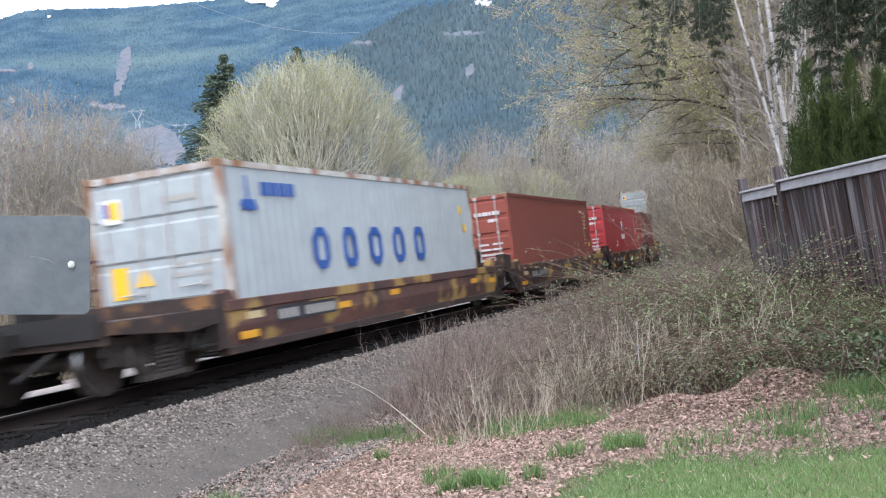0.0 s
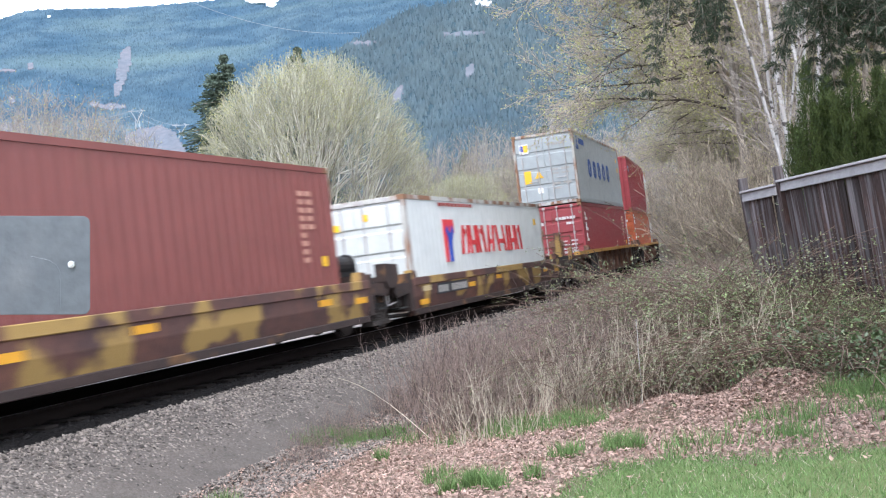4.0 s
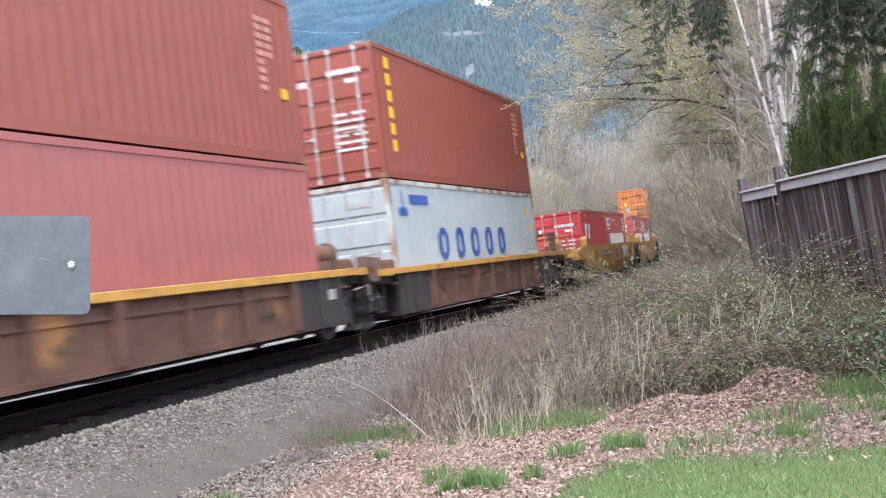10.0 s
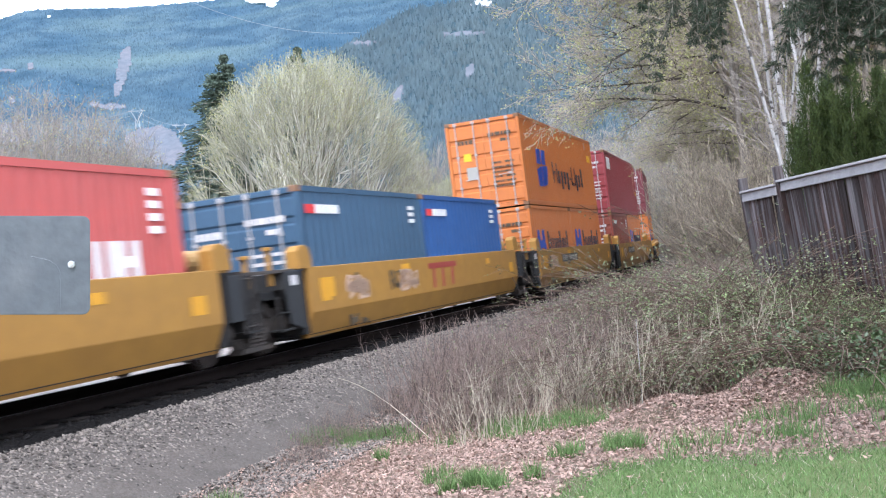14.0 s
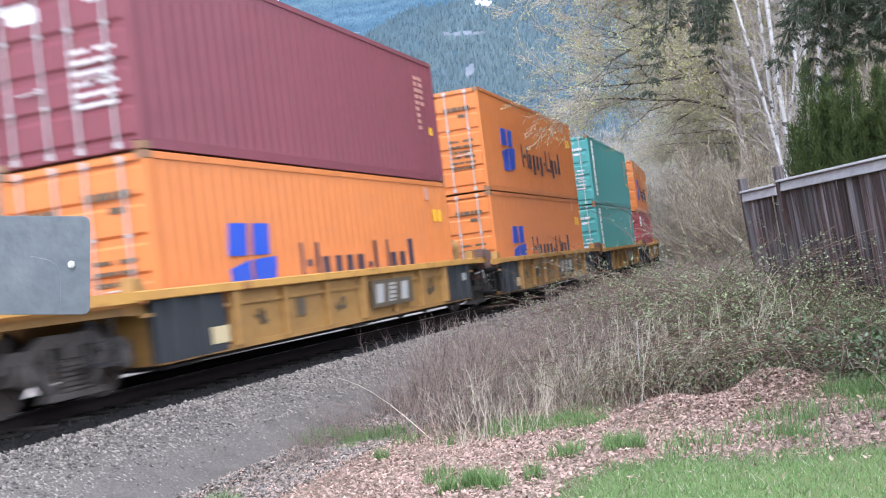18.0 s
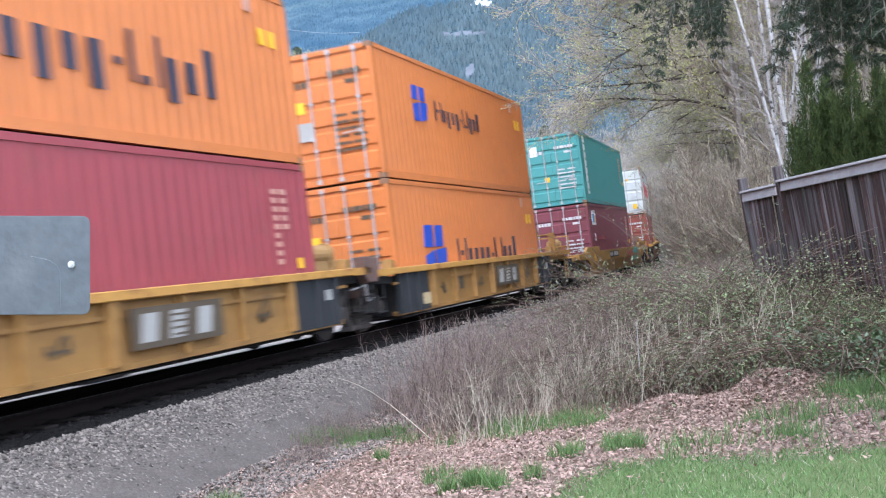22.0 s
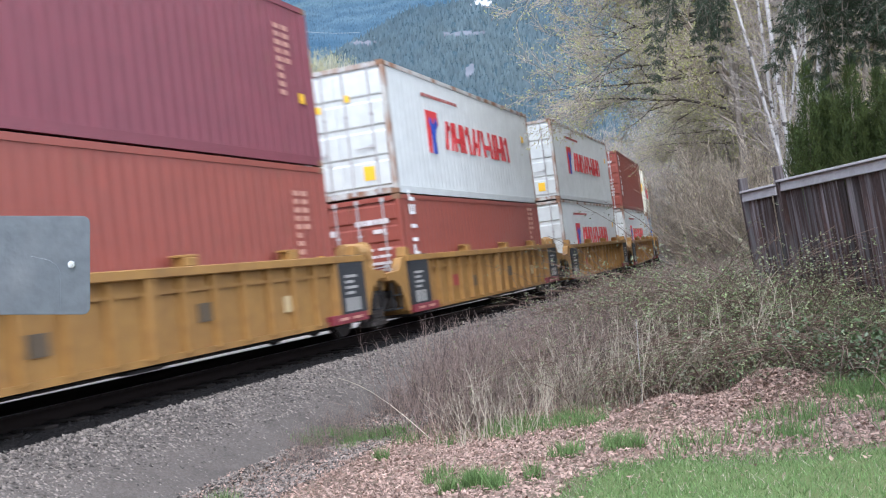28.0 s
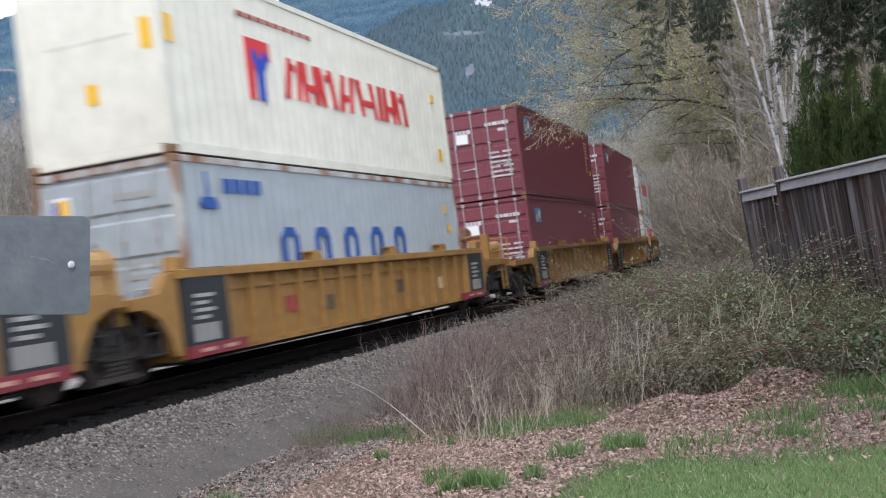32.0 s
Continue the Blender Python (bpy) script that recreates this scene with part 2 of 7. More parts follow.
M_PLATE = surface("galvanised_plate", (0.134, 0.145, 0.156), (0.106, 0.117, 0.129), big=4, fine=22, amount=0.7, wear=(0.175, 0.178, 0.185), wear_lo=0.60, wear_hi=0.90, wear_scale=4, wear_stretch=(1, 1, 0.6), rough=0.45, metal=0.35, bump=0.06)
M_BOLT = surface("zinc_bolt", (0.62, 0.62, 0.6), rough=0.3, metal=0.9, amount=0.2)


def hill_mat(name, col, col2, clear, scale, snow=0.0):
    mat = surface(name, col, col2, big=0.006 * scale, fine=0.03 * scale, amount=0.9, wear=clear, wear_lo=0.62, wear_hi=0.70, wear_scale=0.0035 * scale,
                  wear_stretch=(1, 1, 1.6), rough=1.0, bump=0, gloss=0.0)
    return mat


# ridge ground tinted blue-grey, so its haze sits in the base colour
M_NEARHILL_HAZED = hill_mat("ridge_forest", (0.062, 0.098, 0.118), (0.05, 0.08, 0.098), (0.075, 0.10, 0.105), 2.0)
# distance haze is painted into the blue base colour; translucency flattens the contrast
M_FARTREE_HAZED = surface("far_conifer_hazed", (0.205, 0.292, 0.348), (0.112, 0.205, 0.300), big=0.003, fine=0.012, amount=1.0, wear=(0.235, 0.325, 0.345), wear_lo=0.52, wear_hi=0.72, wear_scale=0.0024, wear_stretch=(0.7, 1, 2.2), rough=1.0, island=0.24, bump=0, trans=0.6, gloss=0.0)
# clearings carry the same haze in their lilac-grey colour
M_CLEARCUT = surface("logged_slope_hazed", (0.165, 0.160, 0.178), (0.13, 0.145, 0.17), big=0.01, fine=0.06, amount=0.9, rough=1.0, bump=0, gloss=0.0)
# ridge trees lightened and blued to paint in the haze
M_RIDGETREE_HAZED = surface("ridge_conifer_hazed", (0.092, 0.140, 0.178), (0.132, 0.172, 0.185), big=0.006, fine=0.03, amount=0.9, rough=1.0, island=0.16, bump=0, trans=0.35, gloss=0.0)
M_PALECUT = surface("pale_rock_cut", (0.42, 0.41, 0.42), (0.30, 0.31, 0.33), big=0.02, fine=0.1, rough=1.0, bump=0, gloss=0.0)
M_SNOW = surface("snow", (0.9, 0.92, 0.95), rough=0.8, amount=0.1, bump=0)
M_STEEL = surface("tower_steel", (0.42, 0.45, 0.47), rough=0.6, bump=0)


# ---------------------------------------------------------------- mesh helpers
class Bld:
    """Collects boxes, tubes and prisms into one mesh."""

    def __init__(self):
        self.v, self.f = [], []

    def add(self, vs, fs):
        n = len(self.v)
        self.v += [tuple(p) for p in vs]
        self.f += [tuple(i + n for i in q) for q in fs]
        return self

    def box(self, x0, x1, y0, y1, z0, z1):
        return self.add([(x, y, z) for x in (x0, x1) for y in (y0, y1) for z in (z0, z1)],
                        [(0, 1, 3, 2), (4, 6, 7, 5), (0, 4, 5, 1), (2, 3, 7, 6), (0, 2, 6, 4), (1, 5, 7, 3)])

    def prism(self, prof, a, b, axis):
        """Extrudes a closed profile along an axis: 'x' takes (y, z), 'y' takes (x, z), 'z' takes (x, y)."""
        def at(p, h):
            return {"x": (h, p[0], p[1]), "y": (p[0], h, p[1]), "z": (p[0], p[1], h)}[axis]
        n = len(prof)
        return self.add([at(p, a) for p in prof] + [at(p, b) for p in prof],
                        [tuple(range(n))[::-1], tuple(range(n, 2 * n))] + [(i, (i + 1) % n, n + (i + 1) % n, n + i) for i in range(n)])

    def cyl(self, p, q, r, n=10, r2=None):
        p, q = Vector(p), Vector(q)
        u = (q - p).normalized()
        a = u.orthogonal().normalized()
        b = u.cross(a)
        r2 = r if r2 is None else r2
        ring = [a * math.cos(2 * math.pi * i / n) + b * math.sin(2 * math.pi * i / n) for i in range(n)]
        return self.add([p + w * r for w in ring] + [q + w * r2 for w in ring],
                        [tuple(range(n))[::-1], tuple(range(n, 2 * n))] + [(i, (i + 1) % n, n + (i + 1) % n, n + i) for i in range(n)])

    def mesh(self, name, mat, bevel=0.0):
        me = bpy.data.meshes.new(name)
        me.from_pydata(self.v, [], self.f)
        bm = bmesh.new()
        bm.from_mesh(me)
        bmesh.ops.recalc_face_normals(bm, faces=bm.faces)
        if bevel:
            bmesh.ops.bevel(bm, geom=list(bm.edges), offset=bevel, segments=1, affect="EDGES", clamp_overlap=True)
        bm.to_mesh(me)
        bm.free()
        me.materials.append(mat)
        return me


def np_mesh(name, V, F, mat, smooth=False):
    V, F = np.asarray(V, np.float32).reshape(-1, 3), np.asarray(F, np.int32)
    me = bpy.data.meshes.new(name)
    k = F.shape[1]
    me.vertices.add(len(V))
    me.vertices.foreach_set("co", V.ravel())
    me.loops.add(F.size)
    me.loops.foreach_set("vertex_index", F.ravel())
    me.polygons.add(len(F))
    me.polygons.foreach_set("loop_start", np.arange(0, F.size, k, dtype=np.int32))
    me.update(calc_edges=True)
    if smooth:
        me.polygons.foreach_set("use_smooth", np.ones(len(F), bool))
    me.materials.append(mat)
    return me


def tubes(name, segs, mat, n=3):
    """Tapered sticks, each row p0, p1, r0, r1, as one mesh."""
    S = np.asarray(segs, float).reshape(-1, 8)
    P, Q, r0, r1 = S[:, :3], S[:, 3:6], S[:, 6:7], S[:, 7:8]
    U = Q - P
    U /= np.linalg.norm(U, axis=1, keepdims=True) + 1e-9
    ref = np.where(np.abs(U[:, 2:3]) > 0.8, np.array([[1.0, 0, 0]]), np.array([[0, 0, 1.0]]))
    A = np.cross(U, ref)
    A /= np.linalg.norm(A, axis=1, keepdims=True) + 1e-9
    B = np.cross(U, A)
    rings = []
    for C, r in ((P, r0), (Q, r1)):
        for i in range(n):
            a = 2 * math.pi * i / n
            rings.append(C + (A * math.cos(a) + B * math.sin(a)) * r)
    V = np.stack(rings, 1)
    base = (np.arange(len(S)) * 2 * n)[:, None]
    F = np.concatenate([base + np.array([[i, (i + 1) % n, n + (i + 1) % n, n + i]]) for i in range(n)])
    return np_mesh(name, V, F, mat)


def flakes(name, C, U, W, mat, fold=0.0):
    """Small leaf shapes: centres C, half lengths U, half widths W (n x 3 each), as pointed quads."""
    C, U, W = (np.asarray(a, float) for a in (C, U, W))
    N = np.cross(U, W)
    N /= np.linalg.norm(N, axis=1, keepdims=True) + 1e-9
    lift = N * (np.linalg.norm(W, axis=1, keepdims=True) * fold)
    V = np.stack([C - U, C + W + lift, C + U, C - W + lift], 1)
    F = np.arange(len(C) * 4).reshape(-1, 4)
    if fold:
        F = np.concatenate([F[:, [0, 1, 2]], F[:, [0, 2, 3]]])
    return np_mesh(name, V, F, mat)


def part(name, me, parent, at=(0, 0, 0), label="", turn=None):
    ob = new(name, me)
    ob.parent = parent
    ob.location = at
    if turn:
        ob.rotation_euler = turn
    if label:
        ob["label"] = label
    if name in ("bud_cover", "stem_mass", "lettering", "scrawl", "needles", "crown", "foliage", "spring_nest"):
        ob["kind"] = "stuff"
    return ob


MESHES = {}


def shared(key, make):
    if key not in MESHES:
        MESHES[key] = make()
    return MESHES[key]


RNG = np.random.default_rng(7)

# ---------------------------------------------------------------- the line of the track
TH0, K0, K1, BEND_END, CANT, GRADE = 1.23654, -0.0007, 8e-05, 69.0, -0.0658, -0.0044
STEP = 0.5
S_TAB = np.arange(-520.0, 640.0 + STEP, STEP)
H_TAB = TH0 + K0 * np.clip(S_TAB, 0, BEND_END) + K1 * np.clip(S_TAB, 0, BEND_END) ** 2 / 2
mid_h = (H_TAB[1:] + H_TAB[:-1]) / 2
X_TAB = np.concatenate([[0], np.cumsum(np.cos(mid_h) * STEP)])
Y_TAB = np.concatenate([[0], np.cumsum(np.sin(mid_h) * STEP)])
i0 = int(round(520.0 / STEP))
X_TAB += -5.69 - X_TAB[i0]
Y_TAB += 12.0 - Y_TAB[i0]


def line(s):
    """Place, heading and height of the track at s metres along it."""
    return (float(np.interp(s, S_TAB, X_TAB)), float(np.interp(s, S_TAB, Y_TAB)), float(np.interp(s, S_TAB, H_TAB)), GRADE * min(max(s, -60.0), 150.0))


def on_track(s, x=0.0, y=0.0, z=0.0):
    px, py, th, pz = line(s)
    return Matrix.Translation((px, py, pz)) @ Matrix.Rotation(th, 4, "Z") @ Matrix.Rotation(CANT, 4, "X") @ Matrix.Translation((x, y, z))


def xy_from_sv(s, v):
    px, py, th = (np.interp(s, S_TAB, a) for a in (X_TAB, Y_TAB, H_TAB))
    return px + v * np.sin(th), py - v * np.cos(th)


def sv_from_xy(x, y):
    x, y = np.asarray(x, float).ravel(), np.asarray(y, float).ravel()
    out_s, out_v = np.empty(len(x)), np.empty(len(x))
    tx, ty, ts, tth = X_TAB[::4], Y_TAB[::4], S_TAB[::4], H_TAB[::4]
    for a in range(0, len(x), 4000):
        b = slice(a, a + 4000)
        k = np.argmin((x[b, None] - tx) ** 2 + (y[b, None] - ty) ** 2, axis=1)
        dx, dy = x[b] - tx[k], y[b] - ty[k]
        out_s[b] = ts[k] + dx * np.cos(tth[k]) + dy * np.sin(tth[k])
        out_v[b] = dx * np.sin(tth[k]) - dy * np.cos(tth[k])
    return out_s, out_v


V_PROF = [-400, -60, -20, -5.5, -3.6, 0.0, 1.9, 3.5, 5.4, 7.0, 8.6, 10.5, 14, 30, 80]
Z_PROF = [-3.0, -1.5, -1.2, -1.0, -0.85, -0.62, -0.60, -0.80, -0.56, -0.22, 0.0, 0.22, 0.45, 1.2, 3.0]


def ground_z(x, y):
    s, v = sv_from_xy(x, y)
    z = np.interp(v, V_PROF, Z_PROF) + GRADE * np.clip(s, -60, 150)
    rough = np.sin(np.ravel(x) * 1.7 + 0.6) * np.cos(np.ravel(y) * 1.3) * 0.03 + np.sin(np.ravel(x) * 0.5 + np.ravel(y) * 0.37) * 0.04
    return z + rough * np.clip((v - 3.5) / 2, 0, 1)


def make_ground():
    def axis(lo, hi, fine, far):
        a = list(np.arange(lo, hi + fine, fine))
        st = fine
        while a[-1] < far:
            st *= 1.22
            a.append(a[-1] + st)
        st = fine
        while a[0] > -far:
            st *= 1.22
            a.insert(0, a[0] - st)
        return np.array(a)
    xs, ys = axis(-16, 22, 0.4, 4800), axis(-4, 60, 0.4, 4800)
    X, Y = np.meshgrid(xs, ys)
    Z = ground_z(X, Y)
    V = np.stack([X.ravel(), Y.ravel(), Z], 1)
    nx, ny = len(xs), len(ys)
    i = (np.arange(ny - 1)[:, None] * nx + np.arange(nx - 1)).ravel()
    F = np.stack([i, i + 1, i + nx + 1, i + nx], 1)
    return tagged(new("ground", np_mesh("ground", V, F, M_EARTH, True)), "leaf-strewn brown earth with thin spring grass", "ground", kind="structure")


ground = make_ground()


def sweep(name, prof, s0, s1, step, mat, smooth=False):
    """Sweeps a profile of (v, z) along the track, in the canted plane."""
    ss = np.arange(s0, s1 + step, step)
    rows = []
    for s in ss:
        m = on_track(float(s))
        rows.append([tuple(m @ Vector((0, -v, z))) for v, z in prof])
    n = len(prof)
    i = (np.arange(len(ss) - 1)[:, None] * n + np.arange(n - 1)).ravel()
    F = np.stack([i, i + n, i + n + 1, i + 1], 1)
    return np_mesh(name, rows, F, mat, smooth)


BED = [(-4.2, -1.0), (-3.0, -0.62), (-1.75, -0.26), (-1.35, -0.21), (0.0, -0.19), (1.35, -0.20), (1.8, -0.30), (2.6, -0.66), (3.6, -1.20)]
ballast = tagged(new("ballast_bed", sweep("ballast_bed", BED, -300, 400, 2.0, M_BALLAST)), "bed of crushed dark grey stone under the rails", "track bed", kind="structure")
# dark strip laid along the rails to paint in the train's shade
tagged(new("oily_bed", sweep("oily_bed", [(-1.0, -0.25), (-0.95, -0.20), (0.0, -0.183), (1.33, -0.19), (1.60, -0.245), (1.63, -0.30)], -60, 160, 2.0, M_OILSHADE_BED)), "oily ballast between and beside the rails, blackened to paint in train shade", "track bed", kind="structure")
VERGE = [(-8.0, -0.62), (-6.0, -0.30), (-3.2, -0.10), (-1.8, -0.07), (-1.2, -0.10), (-0.95, -0.17), (-0.93, -0.24)]
tagged(new("far_verge", sweep("far_verge", VERGE, -60, 160, 2.0, M_FARVERGE)), "pale pinkish gravel verge beyond the rails", "verge", kind="structure")
RAIL_PROF = [(-0.075, -0.17), (-0.07, -0.155), (-0.012, -0.135), (-0.012, -0.045), (-0.036, -0.035), (-0.036, -0.006), (-0.03, 0.0),
             (0.03, 0.0), (0.036, -0.006), (0.036, -0.035), (0.012, -0.045), (0.012, -0.135), (0.07, -0.155), (0.075, -0.17)]
for side in (-0.755, 0.755):
    rail = tagged(new("rail", sweep("rail", [(v + side, z) for v, z in RAIL_PROF], -300, 400, 2.0, M_RAIL)), "steel rail near-black with painted train shade, with a worn running top", "rail", "rails of the track")
    part("running_top", sweep("running_top", [(side - 0.03, 0.0008), (side + 0.03, 0.0008), (side + 0.03, 0.0), (side - 0.03, 0.0)], -300, 400, 2.0, M_RAILHEAD), rail, label="bright worn steel strip")


# ---------------------------------------------------------------- containers
CW = 2.438


def side_wall_mesh(L, H, mat):
    def make():
        pts, x, y0 = [], -L / 2 + 0.16, -CW / 2 + 0.012
        n = int((L - 0.32) / 0.278)
        p = (L - 0.32) / n
        for i in range(n):
            a = x + i * p
            pts += [(a, y0), (a + p * 0.26, y0), (a + p * 0.5, y0 + 0.028), (a + p * 0.76, y0 + 0.028)]
        pts += [(L / 2 - 0.16, y0), (L / 2 - 0.16, y0 + 0.06), (-L / 2 + 0.16, y0 + 0.06)]
        return Bld().prism(pts, 0.16, H - 0.10, "z").mesh("side_wall", mat)
    return shared(("side", L, H, mat.name), make)


def mark_box(thing, mat, x0, x1, z0, z1, name="marking", y=-CW / 2 + 0.002, label=""):
    """A painted panel on the side that faces the garden."""
    me = shared(("mk", mat.name, round(x1 - x0, 3), round(z1 - z0, 3)), lambda: Bld().box(0, x1 - x0, -0.006, 0.010, 0, z1 - z0).mesh("marking", mat))
    return part(name, me, thing, (x0, y, z0), label)


def front_box(thing, mat, y0, y1, z0, z1, L, name="marking", x=0.0):
    """A painted panel on the leading end; y runs from the far side (+) to the garden side (-)."""
    me = shared(("fk", mat.name, round(y1 - y0, 3), round(z1 - z0, 3)), lambda: Bld().box(-0.004, 0.008, 0, y1 - y0, 0, z1 - z0).mesh("marking", mat))
    return part(name, me, thing, (-L / 2 + 0.012 + x, y0, z0))


def container(kind, L, H, mat, label, end="door", rods=M_ROD):
    ob = new("shipping_container")
    tagged(ob, label, "container", "containers on the train")
    w, l = CW / 2, L / 2
    wall = side_wall_mesh(L, H, mat)
    edge = M_RUSTPOST if mat in (PAINT["grey"], PAINT["white"]) else mat
    part("side_wall", wall, ob)
    part("side_wall", wall, ob, turn=(0, 0, math.pi))
    def roof():
        n = int(L / 0.42)
        prof = [(l - 0.1, H - 0.09), (-l + 0.1, H - 0.09), (-l + 0.1, H - 0.062)]
        for i in range(n):
            x = -l + 0.25 + i * (L - 0.5) / (n - 1)
            prof += [(x - 0.09, H - 0.062), (x - 0.05, H - 0.048), (x + 0.05, H - 0.048), (x + 0.09, H - 0.062)]
        return Bld().prism(prof + [(l - 0.1, H - 0.062)], -w + 0.07, w - 0.07, "y").mesh("roof", mat)
    part("roof", shared(("roof", L, H, mat.name), roof), ob)
    part("floor", shared(("floor", L, H, mat.name), lambda: Bld().box(-l + 0.1, l - 0.1, -w + 0.06, w - 0.06, 0.05, 0.15).mesh("floor", M_SOOT)), ob)
    rail_lo = shared(("rl", L, mat.name), lambda: Bld().prism([(-w + 0.004, 0.016), (-w + 0.004, 0.165), (-w + 0.05, 0.165), (-w + 0.05, 0.06), (-w + 0.09, 0.016)], -l + 0.17, l - 0.17, "x").mesh("bottom_rail", mat))
    rail_up = shared(("ru", L, H, edge.name), lambda: Bld().box(-l + 0.17, l - 0.17, -w + 0.004, -w + 0.064, H - 0.105, H - 0.008).mesh("top_rail", edge))
    for t in (None, (0, 0, math.pi)):
        part("bottom_rail", rail_lo, ob, turn=t)
        part("top_rail", rail_up, ob, turn=t)
    post = shared(("post", H, edge.name), lambda: Bld().box(0, 0.165, -w + 0.003, -w + 0.10, 0.11, H - 0.11).mesh("corner_post", edge, 0.012))
    cast = shared(("cast",), lambda: Bld().box(0, 0.178, 0, 0.162, 0, 0.118).mesh("corner_casting", M_CAST, 0.012))
    for px, turn in ((-l, None), (l - 0.165, None), (-l + 0.165, (0, 0, math.pi)), (l, (0, 0, math.pi))):
        part("corner_post", post, ob, (px, 0, 0), turn=turn)
    for x in (-l, l - 0.178):
        for y in (-w, w - 0.162):
            for z in (0, H - 0.118):
                part("corner_casting", cast, ob, (x, y, z), "rusty steel corner casting")
    # the trailing end: a plain corrugated wall
    def rear():
        pts, n = [], 8
        p = (CW - 0.2) / n
        for i in range(n):
            a = -w + 0.1 + i * p
            pts += [(l - 0.02, a), (l - 0.02, a + 0.3 * p), (l - 0.06, a + 0.5 * p), (l - 0.06, a + 0.8 * p)]
        pts += [(l - 0.02, w - 0.1), (l - 0.09, w - 0.1), (l - 0.09, -w + 0.1)]
        return Bld().prism(pts, 0.12, H - 0.1, "z").mesh("end_wall", mat)
    part("end_wall", shared(("rear", L, H, mat.name), rear), ob)
    for nm, z0, z1 in (("door_header", H - 0.125, H - 0.02), ("door_sill", 0.02, 0.14)):
        part(nm, shared((nm, H, edge.name), lambda: Bld().box(0.01, 0.10, -w + 0.16, w - 0.16, z0, z1).mesh(nm, edge, 0.008)), ob, (-l, 0, 0))
    if end == "plain":
        part("front_wall", shared(("rear", L, H, mat.name), rear), ob, turn=(0, 0, math.pi))
        return ob
    if end == "reefer":
        part("machinery_panel", shared(("rf", H, mat.name), lambda: Bld().box(0.02, 0.09, -w + 0.1, w - 0.1, 0.14, H - 0.125).box(0.012, 0.03, -0.75, 0.75, 1.75, H - 0.3).mesh("machinery_panel", mat, 0.02)), ob, (-l, 0, 0))
        return ob
    dw, n = (CW - 0.22) / 2, 5 if kind != "ribs" else 4
    def leaf():
        zz = np.linspace(0.15, H - 0.135, n + 1)
        prof = [(0.09, H - 0.135), (0.09, 0.15), (0.045, 0.15)]
        for i in range(n):
            a, c = zz[i] + 0.05, zz[i + 1] - 0.05
            prof += [(0.045, a), (0.012, a + 0.04), (0.012, c - 0.04), (0.045, c)]
        prof.append((0.045, H - 0.135))
        return Bld().prism(prof, 0.005, dw, "y").mesh("door", mat)
    dmesh = shared(("door", H, n, mat.name), leaf)
    bar = shared(("rod", H, rods.name), lambda: Bld().cyl((0, 0, 0.06), (0, 0, H - 0.05), 0.019, 8).box(-0.012, 0.03, -0.05, 0.05, 0.05, 0.14).box(-0.012, 0.03, -0.05, 0.05, H - 0.13, H - 0.04)
                 .box(-0.01, 0.03, -0.045, 0.045, 0.75, 0.80).box(-0.01, 0.03, -0.045, 0.045, 1.75, 1.80).mesh("lock_rod", rods))
    grip = shared(("grip", rods.name), lambda: Bld().cyl((0, -0.02, 1.02), (-0.015, 0.38, 1.00), 0.013, 6).box(-0.02, 0.03, -0.03, 0.03, 0.99, 1.06).mesh("door_handle", rods))
    for k in (0, 1):
        d = part("door", dmesh, ob, (-l + 0.01, 0.0 if k else -dw - 0.005, 0))
        for j, fy in enumerate((0.26, 0.80)):
            part("lock_rod", bar, d, (-0.012, dw * fy, 0))
        part("door_handle", grip, d, (-0.025, dw * 0.3 if k else dw * 0.32, 0.0 if k else 0.05))
    return ob


def lettering(mat, rows, plane, seed):
    """Lines of small unreadable lettering as plain bars: rows of start, end, height, size."""
    def make():
        r, bl = random.Random(seed), Bld()
        for a, c, z, h in rows:
            p = a
            while p < c - 0.03:
                w = min(r.choice((0.06, 0.09, 0.14, 0.2)) * h / 0.09, c - p)
                if plane == "front":
                    bl.box(-0.004, 0.008, -p - w, -p, z, z + h)
                else:
                    bl.box(p, p + w, -0.005, 0.010, z, z + h)
                p += w + h * 0.28
        return bl.mesh("lettering", mat)
    return shared(("lettering", mat.name, str(rows), plane, seed), make)


def code_block(thing, mat, L, H):
    """Small lettering on the leading doors."""
    m = M_MARK["chalk"] if mat is M_MARK["white"] else mat
    rows = [(0.15, 0.92, H - 0.60, 0.11), (0.55, 0.85, H - 0.80, 0.09)] + [(0.18, 0.5 + 0.08 * (k % 3), 1.42 - 0.15 * k, 0.06) for k in range(6)] + [(0.62, 0.92, 1.42 - 0.15 * k, 0.06) for k in range(6)]
    part("lettering", lettering(m, rows, "front", 1), thing, (-L / 2 + 0.010, 0, 0))
    part("lettering", lettering(m, [(-0.85, -0.35, H - 0.75, 0.13)], "front", 2), thing, (-L / 2 + 0.010, 0, 0))


def ring_sign(mat):
    """An eight-sided hollow sign, 0.62 by 0.74 m."""
    def make():
        b = Bld()
        o = [(0.16, 0), (0.46, 0), (0.62, 0.18), (0.62, 0.56), (0.46, 0.74), (0.16, 0.74), (0, 0.56), (0, 0.18)]
        c = [(0.22, 0.15), (0.40, 0.15), (0.45, 0.24), (0.45, 0.50), (0.40, 0.59), (0.22, 0.59), (0.17, 0.50), (0.17, 0.24)]
        for i in range(8):
            b.v += [(o[i][0], -0.006, o[i][1]), (c[i][0], -0.006, c[i][1]), (o[i][0], 0.010, o[i][1]), (c[i][0], 0.010, c[i][1])]
        for i in range(8):
            p, q = 4 * i, 4 * ((i + 1) % 8)
